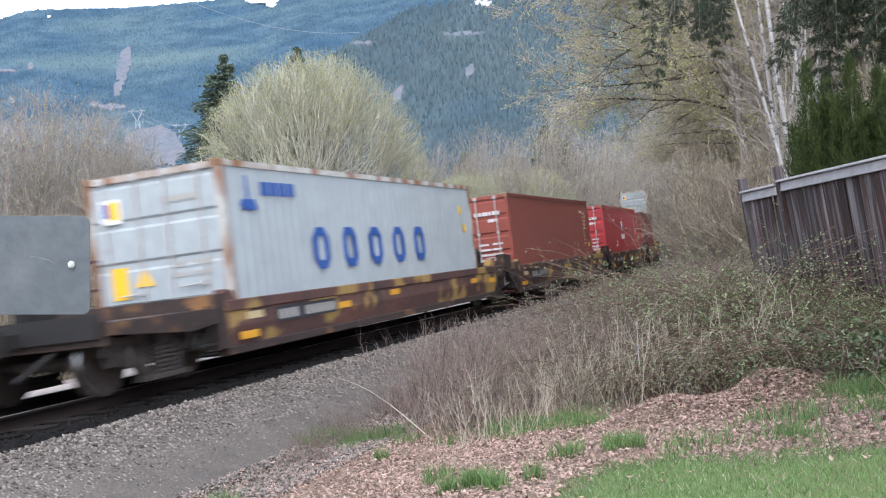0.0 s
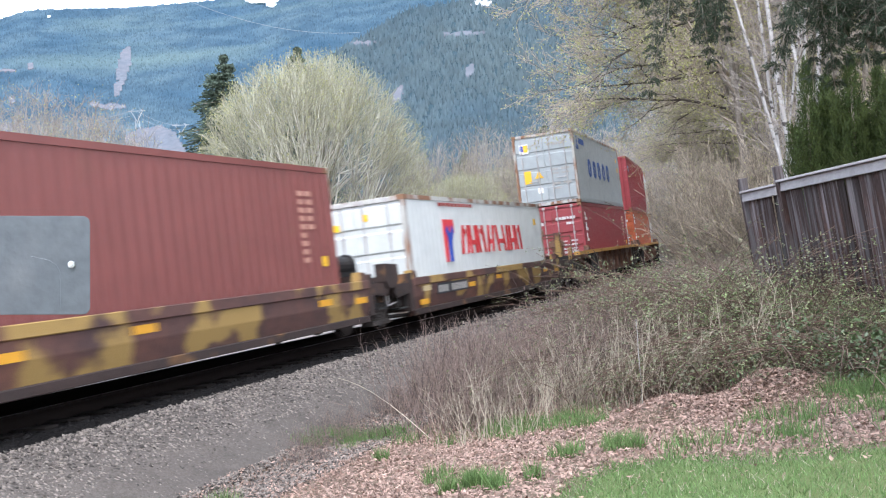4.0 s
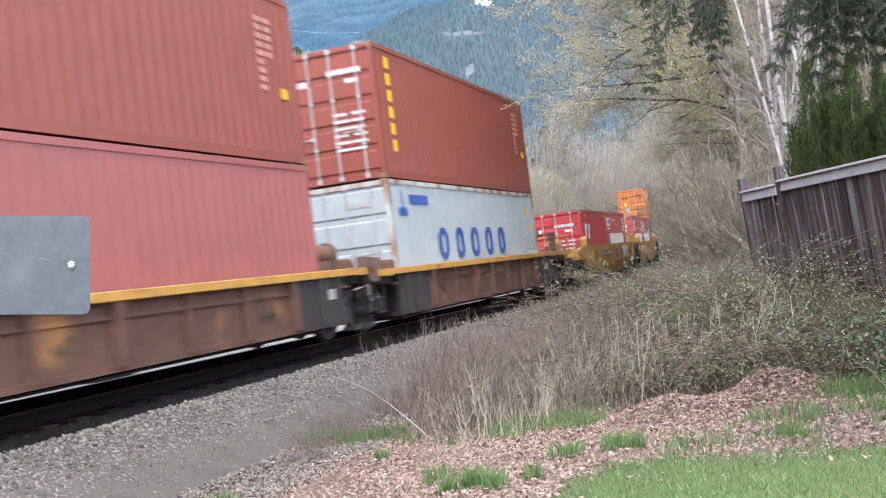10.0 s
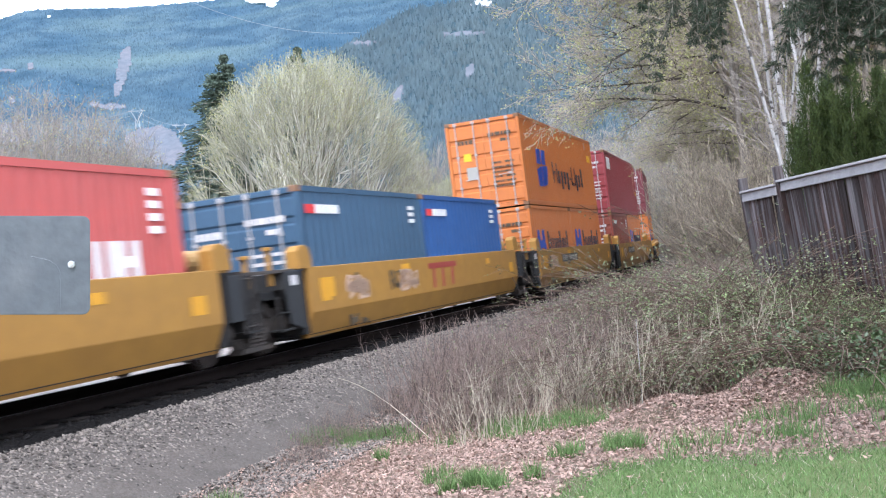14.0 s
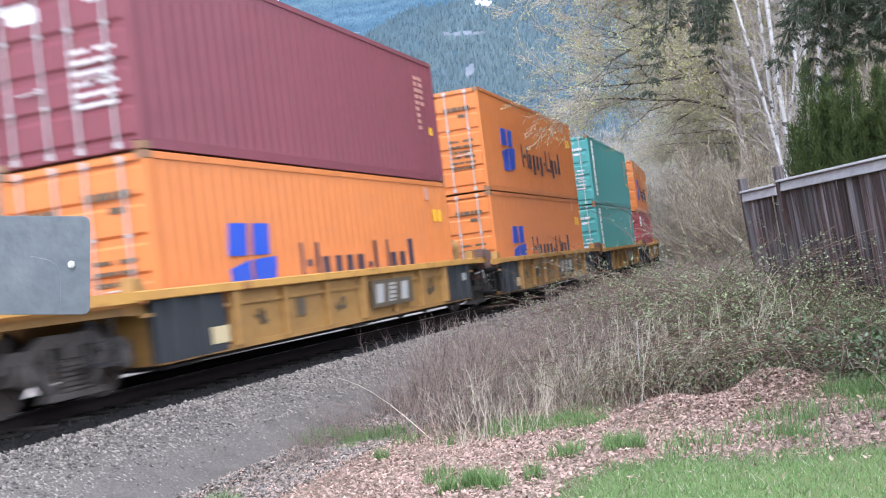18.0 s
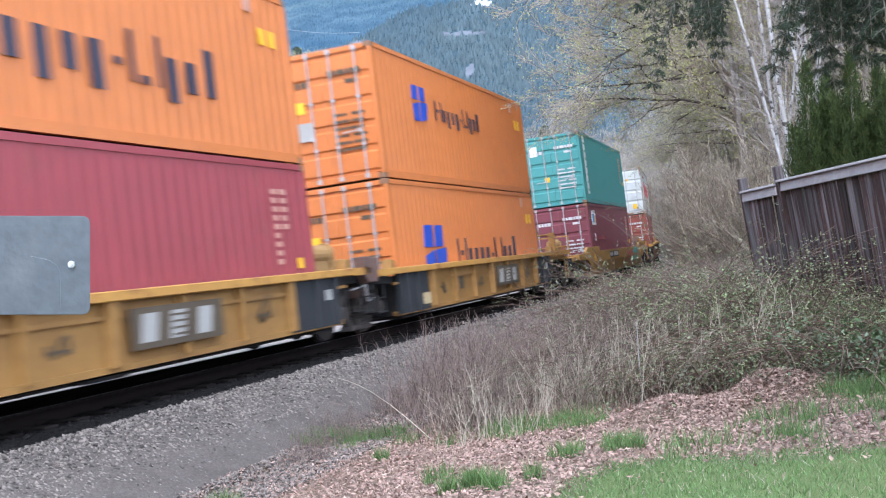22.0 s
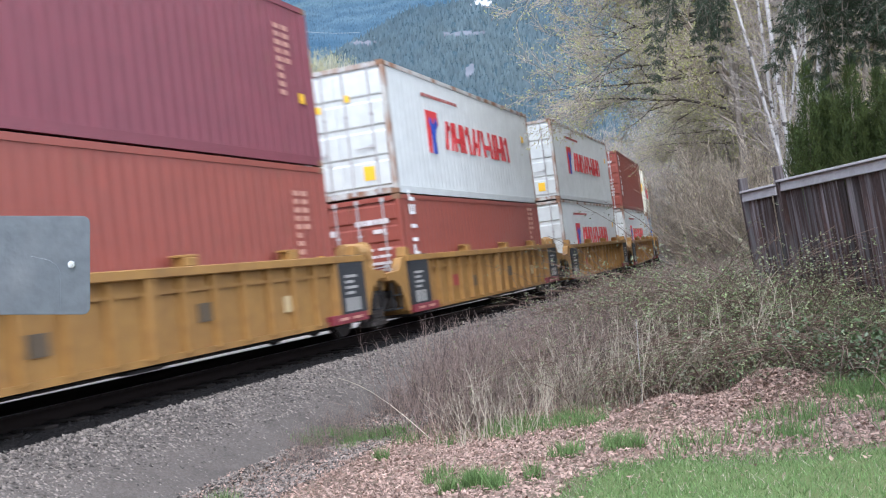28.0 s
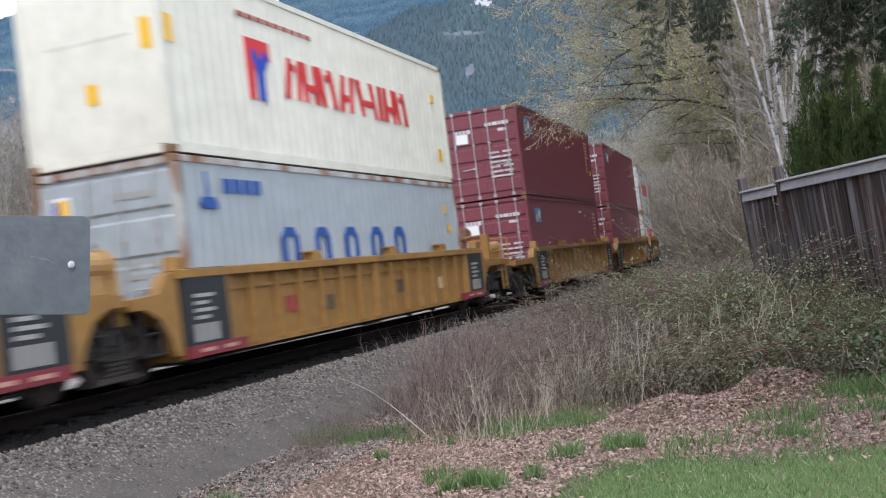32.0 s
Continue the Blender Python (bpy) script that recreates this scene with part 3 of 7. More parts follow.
            b.f += [(p, q, q + 1, p + 1), (p + 2, p + 3, q + 3, q + 2), (p, p + 2, q + 2, q), (p + 1, q + 1, q + 3, p + 3)]
        return b.mesh("emblem_shape", mat)
    return shared(("ring", mat.name), make)


def wedge(mat, pts, key):
    return shared(("wedge", mat.name, key), lambda: Bld().prism(pts, -0.006, 0.010, "y").mesh("emblem_shape", mat))


SIDE_Y = -CW / 2 + 0.002


def deco(ob, style, L, H):
    W, K = M_MARK["white"], M_MARK
    if style == "rings":
        for i in range(5):
            part("emblem_shape", ring_sign(K["blue"]), ob, (-3.2 + 1.24 * i, SIDE_Y, 1.1), "blue eight-sided painted shape")
        mark_box(ob, K["blue"], -5.45, -5.05, 2.12, 2.17)
        part("emblem_shape", wedge(K["blue"], [(0, 0), (0.5, 0), (0.42, 0.12), (0.28, 0.12), (0.25, 0.5), (0.2, 0.5), (0.2, 0.12), (0.08, 0.12)], "mast"), ob, (-5.55, SIDE_Y, 2.17))
        for i in range(4):
            mark_box(ob, K["blue"], -4.85 + 0.3 * i, -4.62 + 0.3 * i, 2.36, 2.58)
        part("emblem_shape", shared(("fw", 1), lambda: Bld().prism([(0.0, 0.0), (0.34, 0.0), (0.17, 0.30)], -0.004, 0.008, "x").mesh("emblem_shape", K["yellow"])), ob, (-L / 2 + 0.006, 0.12, 1.12), "yellow warning triangle")
        for y0, y1, z0, z1, m in ((0.60, 0.96, 2.14, 2.52, "white"), (0.62, 0.80, 2.20, 2.48, "yellow"), (0.80, 0.93, 2.24, 2.46, "royal"), (0.60, 0.88, 0.95, 1.45, "yellow"), (0.18, 0.40, 0.52, 0.74, "white")):
            front_box(ob, K[m], y0, y1, z0, z1, L, x=-0.002 if m in ("yellow", "royal") and z0 > 2 else 0.0)
        part("lettering", lettering(K["grey"], [(0.15, 0.85, 2.35, 0.10), (0.2, 0.5, 1.35, 0.09), (0.2, 0.5, 1.2, 0.07), (0.62, 0.95, 1.35, 0.09), (0.62, 0.95, 1.2, 0.07), (0.2, 0.55, 0.8, 0.08), (0.2, 0.55, 0.62, 0.08), (0.65, 0.95, 0.8, 0.08)], "front", 5), ob, (-L / 2 + 0.010, 0, 0))
        for x, z in ((5.1, 2.15), (5.3, 1.7)):
            mark_box(ob, K["yellow"], x, x + 0.16, z, z + 0.2)
    elif style in ("stripes", "stripes_small"):
        k, x0, z0 = (1.0, -4.25, 0.65) if style == "stripes" else (0.66, -3.9, 1.42)
        for j, pts in enumerate(([(0, 0.75), (0.55, 0.75), (0.62, 1.25), (0.1, 1.25)], [(0.75, 0.75), (1.25, 0.75), (1.32, 1.25), (0.82, 1.25)],
                                 [(0.1, 0), (0.62, 0), (0.62, 0.68), (0, 0.55)], [(0.75, 0.0), (1.3, 0.1), (1.45, 0.55), (1.45, 0.72), (0.75, 0.68)])):
            part("emblem_shape", wedge(K["royal"], [(p * k, q * k) for p, q in pts], (j, k)), ob, (x0, SIDE_Y, z0), "royal blue painted stripe")
        x = x0 + 2.25 * k
        for w, lo_, hi_ in ((0.14, 0, 0.72), (0.30, 0.30, 0.42), (0.14, 0, 0.72), (0.42, 0, 0.46), (0.42, -0.18, 0.46), (0.42, 0, 0.46), (0.42, -0.18, 0.46), (0.26, 0.2, 0.30), (0.14, 0, 0.72), (0.30, 0, 0.12), (0.13, 0, 0.72), (0.40, -0.18, 0.46), (0.42, 0, 0.46), (0.42, 0, 0.72)):
            x += 0.09 * k
            mark_box(ob, K["ink"], x, x + 0.6 * w * k, z0 + (0.2 + lo_) * k, z0 + (0.2 + hi_) * k)
            x += w * k
        for x, z, m in ((4.6, 2.45, "tag_pink"), (5.0, 1.95, "yellow"), (5.35, 1.95, "yellow")):
            mark_box(ob, K[m], x, x + 0.2, z, z + 0.28)
        code_block(ob, K["tag_dark"], L, H)
        front_box(ob, K["yellow"], 0.45, 0.7, 1.6, 1.85, L)
        front_box(ob, K["grey"], 0.3, 0.65, 1.0, 1.4, L)
    elif style == "stripes_short":
        part("emblem_shape", wedge(K["royal"], [(0, 0), (0.35, 0), (0.35, 0.25), (0.85, 0.25), (0.85, 0), (1.1, 0.1), (1.0, 0.85), (0.75, 0.85), (0.7, 0.5), (0.4, 0.5), (0.3, 0.85), (0.1, 0.85)], "short"), ob, (-2.4, SIDE_Y, 0.95), "royal blue painted stripe")
        x = -0.9
        for i, w in enumerate((0.26, 0.26, 0.27, 0.25, 0.27, 0.1, 0.3, 0.12, 0.25, 0.27, 0.27)):
            mark_box(ob, K["ink"], x, x + 0.6 * w, 1.1, 1.75 if i in (0, 6, 10) else 1.5)
            x += w + 0.06
        code_block(ob, K["tag_dark"], L, H)
    elif style in ("redmark", "redmark_reefer", "redmark_high"):
        up = 0.28
        part("emblem_shape", wedge(K["red"], [(0, 0), (0.22, 0), (0.27, 0.64), (0.80, 0.70), (0.80, 1.02), (0, 1.02)], "anvil"), ob, (-3.68, SIDE_Y, 0.74 + up), "red painted shape")
        part("emblem_shape", wedge(K["royal"], [(0.32, 0.0), (0.53, 0.0), (0.56, 0.48), (0.75, 0.74), (0.62, 0.88), (0.44, 0.68), (0.27, 0.88), (0.15, 0.75), (0.32, 0.46)], "fill"), ob, (-3.68, SIDE_Y - 0.004, 0.74 + up), "blue painted shape")
        x = -2.4
        for i, w in enumerate((0.62, 0.66, 0.66, 0.62, 0.2, 0.84, 0.2, 0.64, 0.62)):
            if i == 4:
                x += 0.3
                continue
            hi, z0 = 1.62 + up, 0.9 + up
            if w < 0.3:
                mark_box(ob, K["red"], x, x + 0.18, z0, hi)
            else:
                t = shared(("slash", i % 3), lambda: Bld().prism([(0, 0), (0.17, 0), (0.17 + 0.16 * (1 - i % 3), 0.72), (0.16 * (1 - i % 3), 0.72)], -0.006, 0.01, "y").mesh("marking", K["red"]))
                part("marking", t, ob, (x, SIDE_Y, z0))
                part("marking", t, ob, (x + w - 0.2, SIDE_Y, z0))
                mark_box(ob, K["red"], x + 0.17, x + w - 0.2, (1.12 if i % 2 else 1.4) + up, (1.24 if i % 2 else 1.52) + up)
            x += w + 0.1
        for i in range(9):
            mark_box(ob, K["tag_red"], -3.8 + 0.3 * i, -3.6 + 0.3 * i, 2.36, 2.44)
        if style != "redmark_reefer":
            for y0, y1, z0, z1, m in ((0.55, 0.75, 2.25, 2.4, "sky"), (0.35, 0.5, 1.95, 2.1, "yellow"), (-0.35, -0.2, 2.1, 2.25, "yellow"), (-0.75, -0.5, 0.35, 0.65, "yellow"), (0.6, 0.85, 1.2, 1.5, "pale")):
                front_box(ob, K[m], y0, y1, z0, z1, L)
        else:
            for y0, y1, z0, z1 in ((-1.08, -0.9, 1.5, 1.95), (-0.1, 0.1, 0.85, 1.15)):
                front_box(ob, K["yellow"], y0, y1, z0, z1, L)
            mark_box(ob, K["yellow"], -5.95, -5.75, 1.6, 2.0)
            mark_box(ob, K["yellow"], 5.3, 5.5, 0.5, 0.8)
        mark_box(ob, K["yellow"], 5.1, 5.3, 1.9, 2.1)
    elif style == "column":
        for i in range(7):
            shape = (("ell", [(0, 0), (0.30, 0), (0.30, 0.07), (0.08, 0.09), (0.08, 0.23), (0, 0.23)]), ("bar", [(0, 0), (0.28, 0), (0.28, 0.08), (0, 0.08)]),
                     ("cup", [(0, 0), (0.30, 0), (0.30, 0.22), (0.22, 0.22), (0.22, 0.07), (0.08, 0.07), (0.08, 0.22), (0, 0.22)]))[(i * 2 + i // 3) % 3]
            part("marking", wedge(W, shape[1], "col" + shape[0]), ob, (-5.48, SIDE_Y, 2.45 - 0.30 * i))
        code_block(ob, W, L, H)
        tail_codes(ob, L)
    elif style == "column_yellow":
        for i in range(6):
            mark_box(ob, K["yellow"], -5.4, -5.2, 2.4 - 0.36 * i, 2.65 - 0.36 * i)
        code_block(ob, W, L, H)
        tail_codes(ob, L)
    elif style == "column_three":
        for i in range(3):
            part("marking", wedge(W, [(0, 0), (0.36, 0), (0.36, 0.1), (0.14, 0.12), (0.14, 0.32), (0, 0.32)], "ell"), ob, (-5.52, SIDE_Y, 2.2 - 0.42 * i))
        code_block(ob, W, L, H)
        tail_codes(ob, L)
    elif style == "column_teal":
        part("marking", wedge(W, [(0, 0), (0.36, 0), (0.36, 2.35), (0, 2.35)], "strip"), ob, (-5.3, SIDE_Y, 0.38), "long white painted strip")
        tail_codes(ob, L)
        for i in range(7):
            mark_box(ob, K["green"], -5.25, -5.0, 0.5 + 0.32 * i, 0.56 + 0.32 * i, y=SIDE_Y - 0.004)
        code_block(ob, W, L, H)
        front_box(ob, W, 0.55, 0.85, 2.1, 2.5, L)
        front_box(ob, K["yellow"], 0.15, 0.35, 1.0, 1.2, L)
    elif style == "strip":
        part("marking", wedge(W, [(0, 0), (0.46, 0), (0.46, 1.75), (0, 1.75)], "strip2"), ob, (-5.65, SIDE_Y, 0.95), "white painted strip")
        for z in (1.5, 1.75, 2.2):
            mark_box(ob, K["tag_red"], -5.5, -5.3, z, z + 0.12, y=SIDE_Y - 0.004)
        code_block(ob, W, L, H)
    elif style == "block":
        for i, x in enumerate((-5.5, -5.12, -4.72)):
            mark_box(ob, W, x, x + 0.3, H - 0.85, H - 0.3)
        code_block(ob, W, L, H)
        tail_codes(ob, L)
    elif style == "block20":
        for i, x in enumerate((-2.3, -1.6)):
            part("marking", wedge(W, [(0, 0), (0.16, 0), (0.2, 0.3), (0.42, 0.34), (0.46, 0.56), (0.1, 0.6), (0.12, 0.34)][:7], "blk20"), ob, (x, SIDE_Y, 1.45))
        code_block(ob, W, L, H)
    elif style == "seal":
        part("emblem_shape", shared(("disc",), lambda: Bld().cyl((0, -0.006, 0), (0, 0.01, 0), 0.23, 18).mesh("emblem_shape", W)), ob, (-0.1, SIDE_Y, 1.98), "white painted disc")
        part("emblem_shape", shared(("disc2",), lambda: Bld().cyl((0, -0.006, 0), (0, 0.01, 0), 0.13, 14).mesh("emblem_shape", K["sky"])), ob, (-0.08, SIDE_Y - 0.004, 1.94), "pale blue painted disc")
        for i in range(6):
            mark_box(ob, W, -0.62 + 0.19 * i, -0.48 + 0.19 * i, 1.36, 1.60)
        code_block(ob, W, L, H)
        front_box(ob, K["yellow"], -0.15, 0.2, 2.0, 2.3, L)
        tail_codes(ob, L)
    elif style == "letters20":
        mark_box(ob, W, -2.72, -1.8, 1.95, 2.3)
        mark_box(ob, K["sky"], -2.5, -2.0, 2.05, 2.2, y=SIDE_Y - 0.004)
        for i in range(6):
            mark_box(ob, W, -2.65 + 0.15 * i, -2.53 + 0.15 * i, 1.82, 1.87)
        part("emblem_shape", wedge(K["green"], [(0, 0), (0.5, 0), (0.2, 0.5)], "tri"), ob, (-2.72, SIDE_Y, 1.05), "green painted triangle")
        x = -2.05
        for i in range(7):
            mark_box(ob, W, x, x + 0.14, 1.05, 1.62)
            mark_box(ob, W, x + 0.3, x + 0.44, 1.05 + 0.12 * (i % 2), 1.62)
            mark_box(ob, W, x + 0.14, x + 0.3, 1.28 if i % 2 == 0 else 1.05, 1.42 if i % 2 == 0 else 1.17)
            x += 0.62 if i != 5 else 0.5
        for k in range(4):
            mark_box(ob, W, 2.3, 2.55, 2.22 - 0.17 * k, 2.32 - 0.17 * k)
        code_block(ob, W, L, H)
        part("emblem_shape", shared(("ftri",), lambda: Bld().prism([(0.25, 0), (0.55, 0), (0.4, 0.35)], -0.002, 0.008, "x").mesh("emblem_shape", K["green"])), ob, (-L / 2 + 0.008, 0.1, 1.35))
    elif style == "label20":
        mark_box(ob, K["red"], -2.75, -2.4, 2.1, 2.26)
        for i in range(4):
            mark_box(ob, W, -2.36 + 0.25 * i, -2.16 + 0.25 * i, 2.1, 2.26)
        for k in range(3):
            mark_box(ob, W, 2.2, 2.5, 2.22 - 0.14 * k, 2.3 - 0.14 * k)
        code_block(ob, W, L, H)
    elif style == "label":
        mark_box(ob, W, -5.3, -4.4, 2.0, 2.6)
        mark_box(ob, K["sky"], -5.2, -4.75, 2.1, 2.45, y=SIDE_Y - 0.004)
        mark_box(ob, K["yellow"], -4.7, -4.5, 2.1, 2.4, y=SIDE_Y - 0.004)
        mark_box(ob, W, -4.95, -4.85, 1.35, 1.65)
        tail_codes(ob, L)
        for i in range(9):
            mark_box(ob, K["wine"], -4.6 + 0.26 * i, -4.42 + 0.26 * i, 1.4, 1.55)
        code_block(ob, W, L, H)
    elif style == "flag":
        mark_box(ob, K["sky"], -5.2, -4.5, 2.05, 2.5)
        mark_box(ob, K["yellow"], -5.1, -4.85, 2.12, 2.3, y=SIDE_Y - 0.004)
        mark_box(ob, W, -4.8, -4.6, 2.2, 2.42, y=SIDE_Y - 0.004)
        code_block(ob, W, L, H)
        front_box(ob, W, 0.45, 0.85, 1.85, 2.15, L)
        tail_codes(ob, L)
    elif style == "dot":
        part("emblem_shape", shared(("disc3",), lambda: Bld().cyl((0, -0.006, 0), (0, 0.01, 0), 0.16, 12).mesh("emblem_shape", K["sky"])), ob, (-5.3, SIDE_Y, 2.25), "small pale blue disc")
        for i in range(9):
            front_box(ob, W, -0.22, -0.10, 2.6 - 0.16 * i, 2.72 - 0.16 * i, L)
        front_box(ob, K["yellow"], -0.35, -0.1, 0.95, 1.2, L)
    elif style == "plain":
        code_block(ob, W, L, H)
        tail_codes(ob, L)
        front_box(ob, W, 0.25, 0.75, 2.0, 2.2, L)
    elif style == "badge":
        code_block(ob, W, L, H)
        tail_codes(ob, L)
        for i in range(3):
            front_box(ob, W, 0.25 + 0.2 * i, 0.42 + 0.2 * i, 2.15, 2.4, L)
        front_box(ob, K["yellow"], 0.3, 0.7, 1.65, 1.8, L)
        for i in range(5):
            mark_box(ob, W, -5.3, -5.15, 2.45 - 0.2 * i, 2.58 - 0.2 * i)


def tail_codes(ob, L):
    part("lettering", lettering(M_MARK["tag_pink"], [(L / 2 - 1.30 + 0.3 * j, L / 2 - 1.13 + 0.3 * j, 2.35 - 0.145 * i, 0.085) for j in (0, 1) for i in range(9 - 4 * j)], "side", 3), ob, (0, SIDE_Y, 0))
    mark_box(ob, M_MARK["yellow"], L / 2 - 0.62, L / 2 - 0.45, 1.1, 1.28)


HC, ST, FT40, FT20 = 2.896, 2.591, 12.192, 6.058
PROTO = {}
WORDS = {"grey": "pale grey", "brick": "brick red", "scarlet": "scarlet", "brown": "brown-red", "crimson": "crimson", "rose": "faded rose-red", "maroon": "dark maroon", "rust": "rust-orange",
         "white": "rust-streaked white", "cream": "cream", "orange": "bright orange", "teal": "teal green", "navy": "slate navy", "blue": "blue", "red": "bright red"}
STYLE_WORDS = {"rings": "with five blue painted shapes", "stripes": "with blue stripes and dark bars", "stripes_small": "with small blue stripes and dark bars", "stripes_short": "with blue stripes and dark bars", "redmark": "with red painted bars",
               "redmark_high": "with red painted bars", "redmark_reefer": "with red bars and yellow tags", "column": "with a white column of bars", "column_yellow": "with a yellow column of bars", "column_three": "with three white painted shapes",
               "column_teal": "with a long white strip", "strip": "with a white strip by its door", "block": "with a white block mark", "block20": "with a large white block mark", "seal": "with a white and blue disc",
               "letters20": "with white bars and a green triangle", "label20": "with a small white and red label", "label": "with a pale poster label", "flag": "with a small blue flag label",
               "dot": "with a small blue disc and blank end", "plain": "with white door lettering bars", "badge": "with white and yellow door tags"}


def get_container(colour, style, L, H):
    key = (colour, style, L, H)
    if key in PROTO:
        return copy_thing(PROTO[key], Matrix.Identity(4))
    end = "plain" if style == "dot" else "reefer" if style == "redmark_reefer" else "door"
    kind = "ribs" if style in ("rings", "redmark", "redmark_high") else "std"
    size = "forty-foot" if L > 8 else "twenty-foot"
    ob = container(kind, L, H, PAINT[colour], f"{WORDS[colour]} {size} steel container {STYLE_WORDS[style]}", end, M_ROD)
    deco(ob, style, L, H)
    PROTO[key] = ob
    return ob


# ---------------------------------------------------------------- well cars
WHEEL_R = 0.46
WHEELSETS = []


def truck(parent, x, back=False):
    """A two-axle truck under the unit's end."""
    t = part("truck", shared(("bolster",), lambda: Bld().box(-0.2, 0.2, -1.05, 1.05, 0.42, 0.74).cyl((0, 0, 0.70), (0, 0, 0.92), 0.22, 12).mesh("truck", M_SOOT, 0.03)), parent, (x, 0, 0), "sooty cast-steel truck")
    def frame_mesh():
        b = Bld()
        b.prism([(-1.20, 0.50), (-1.20, 0.64), (-1.00, 0.74), (-0.70, 0.72), (-0.46, 0.86), (0.46, 0.86), (0.70, 0.72), (1.00, 0.74), (1.20, 0.64), (1.20, 0.50),
                 (0.66, 0.52), (0.44, 0.70), (-0.44, 0.70), (-0.66, 0.52)], -0.07, 0.07, "y")
        b.prism([(-0.74, 0.56), (-0.60, 0.60), (-0.34, 0.28), (0.34, 0.28), (0.60, 0.60), (0.74, 0.56), (0.42, 0.15), (-0.42, 0.15)], -0.065, 0.065, "y")
        b.prism([(-0.50, 0.10), (0.50, 0.10), (0.44, 0.19), (-0.44, 0.19)], -0.16, 0.10, "y")
        b.box(-0.42, -0.30, -0.06, 0.06, 0.26, 0.74).box(0.30, 0.42, -0.06, 0.06, 0.26, 0.74)
        for sx in (-0.89, 0.89):
            b.box(sx - 0.2, sx + 0.2, -0.10, 0.06, 0.36, 0.60)
            b.cyl((sx, -0.20, 0.46), (sx, -0.05, 0.46), 0.14, 14)
            b.cyl((sx, -0.225, 0.46), (sx, -0.195, 0.46), 0.08, 8)
        b.box(-0.16, 0.16, -0.12, 0.0, 0.56, 0.76)
        return b.mesh("side_frame", M_DUSTY, 0.012)

    def springs():
        b = Bld()
        for x in (-0.2, 0.0, 0.2):
            for i in range(6):
                b.cyl((x, -0.10, 0.20 + 0.058 * i), (x, -0.10, 0.235 + 0.058 * i), 0.09, 10)
            b.cyl((x, -0.10, 0.20), (x, -0.10, 0.56), 0.06, 8)
        return b.mesh("spring_nest", M_DUSTY)
    fr = shared(("sideframe",), frame_mesh)
    part("side_frame", fr, t, (0, -1.02, 0))
    part("side_frame", fr, t, (0, 1.02, 0), turn=(0, 0, math.pi))
    part("spring_nest", shared(("springs",), springs), t, (0, -1.02, 0), "stacked coil springs")
    def wheels():
        b = Bld().cyl((0, -0.95, 0), (0, 0.95, 0), 0.085, 10)
        for y in (-0.82, 0.68):
            b.cyl((0, y, 0), (0, y + 0.14, 0), WHEEL_R, 28)
        b.cyl((0, -0.72, 0), (0, -0.69, 0), WHEEL_R + 0.028, 28)
        b.cyl((0, 0.69, 0), (0, 0.72, 0), WHEEL_R + 0.028, 28)
        for i in range(6):
            a = i * math.pi / 3
            b.cyl((0.26 * math.cos(a), -0.835, 0.26 * math.sin(a)), (0.26 * math.cos(a), -0.815, 0.26 * math.sin(a)), 0.05, 8)
        me = b.mesh("wheelset", M_WHEEL)
        me.materials.append(M_TREAD)
        for p in me.polygons:
            c = p.center
            if abs(math.hypot(c.x, c.z) - WHEEL_R) < 0.01 and abs(p.normal.y) < 0.3:
                p.material_index = 1
        return me
    for k in (-0.89, 0.89):
        part("wheelset", shared(("wheelset",), wheels), t, (k, 0, WHEEL_R))
    return t


def ladder(parent, mat, x, y, z0, z1):
    def make():
        b = Bld()
        for dx in (-0.18, 0.18):
            b.box(dx - 0.02, dx + 0.02, -0.02, 0.02, 0, z1 - z0)
        n = max(2, int((z1 - z0) / 0.3))
        for i in range(n):
            z = 0.1 + i * (z1 - z0 - 0.15) / max(1, n - 1)
            b.cyl((-0.18, 0, z), (0.18, 0, z), 0.014, 6)
        return b.mesh("ladder", mat)
    part("ladder", shared(("ladder", mat.name, round(z1 - z0, 2)), make), parent, (x, y, z0))


def brake_gear(parent, x, mat, gear, top):
    if gear is not M_SOOT:
        part("brake_cylinder", shared(("brake", gear.name), lambda: cylinder_mesh(gear)), parent, (x, -0.55, 1.60))
    part("valve_block", shared(("valve",), lambda: Bld().box(-0.22, 0.22, -0.2, 0.2, 0, 0.4).cyl((0.1, -0.2, 0.3), (0.1, -0.35, 0.3), 0.1, 8).box(-0.35, -0.2, -0.1, 0.1, 0.05, 0.25).mesh("valve_block", M_SOOT, 0.02)), parent, (x + 0.1, 0.45, 0.95 if top < 1.1 else 1.14))
    part("hand_rail", shared(("hrail", mat.name), lambda: Bld().cyl((0, -1.2, 0), (0, -1.2, 0.75), 0.022, 6).cyl((0, 1.2, 0), (0, 1.2, 0.75), 0.022, 6).cyl((0, -1.2, 0.75), (0, 1.2, 0.75), 0.022, 6).cyl((0, -1.2, 0.4), (0, 1.2, 0.4), 0.018, 6).mesh("hand_rail", mat)), parent, (x - 0.62, 0, 0.94 if top < 1.1 else 1.10))


def coupler(parent, x, d):
    part("coupler", shared(("coupler", d), lambda: Bld().box(0, d * 0.9, -0.09, 0.09, 0.72, 0.92).box(d * 0.75, d * 1.1, -0.2, 0.16, 0.66, 0.98).cyl((0.0, -0.55, 0.62), (d * 0.8, -0.35, 0.35), 0.03, 8).box(-0.05 * d, 0.1 * d, -1.3, 1.3, 0.75, 1.05).mesh("coupler", M_SOOT)), parent, (x, 0, 0))


TOPS = {"flat": 1.0, "rib": 1.26, "smooth": 1.40, "panel": 1.50}


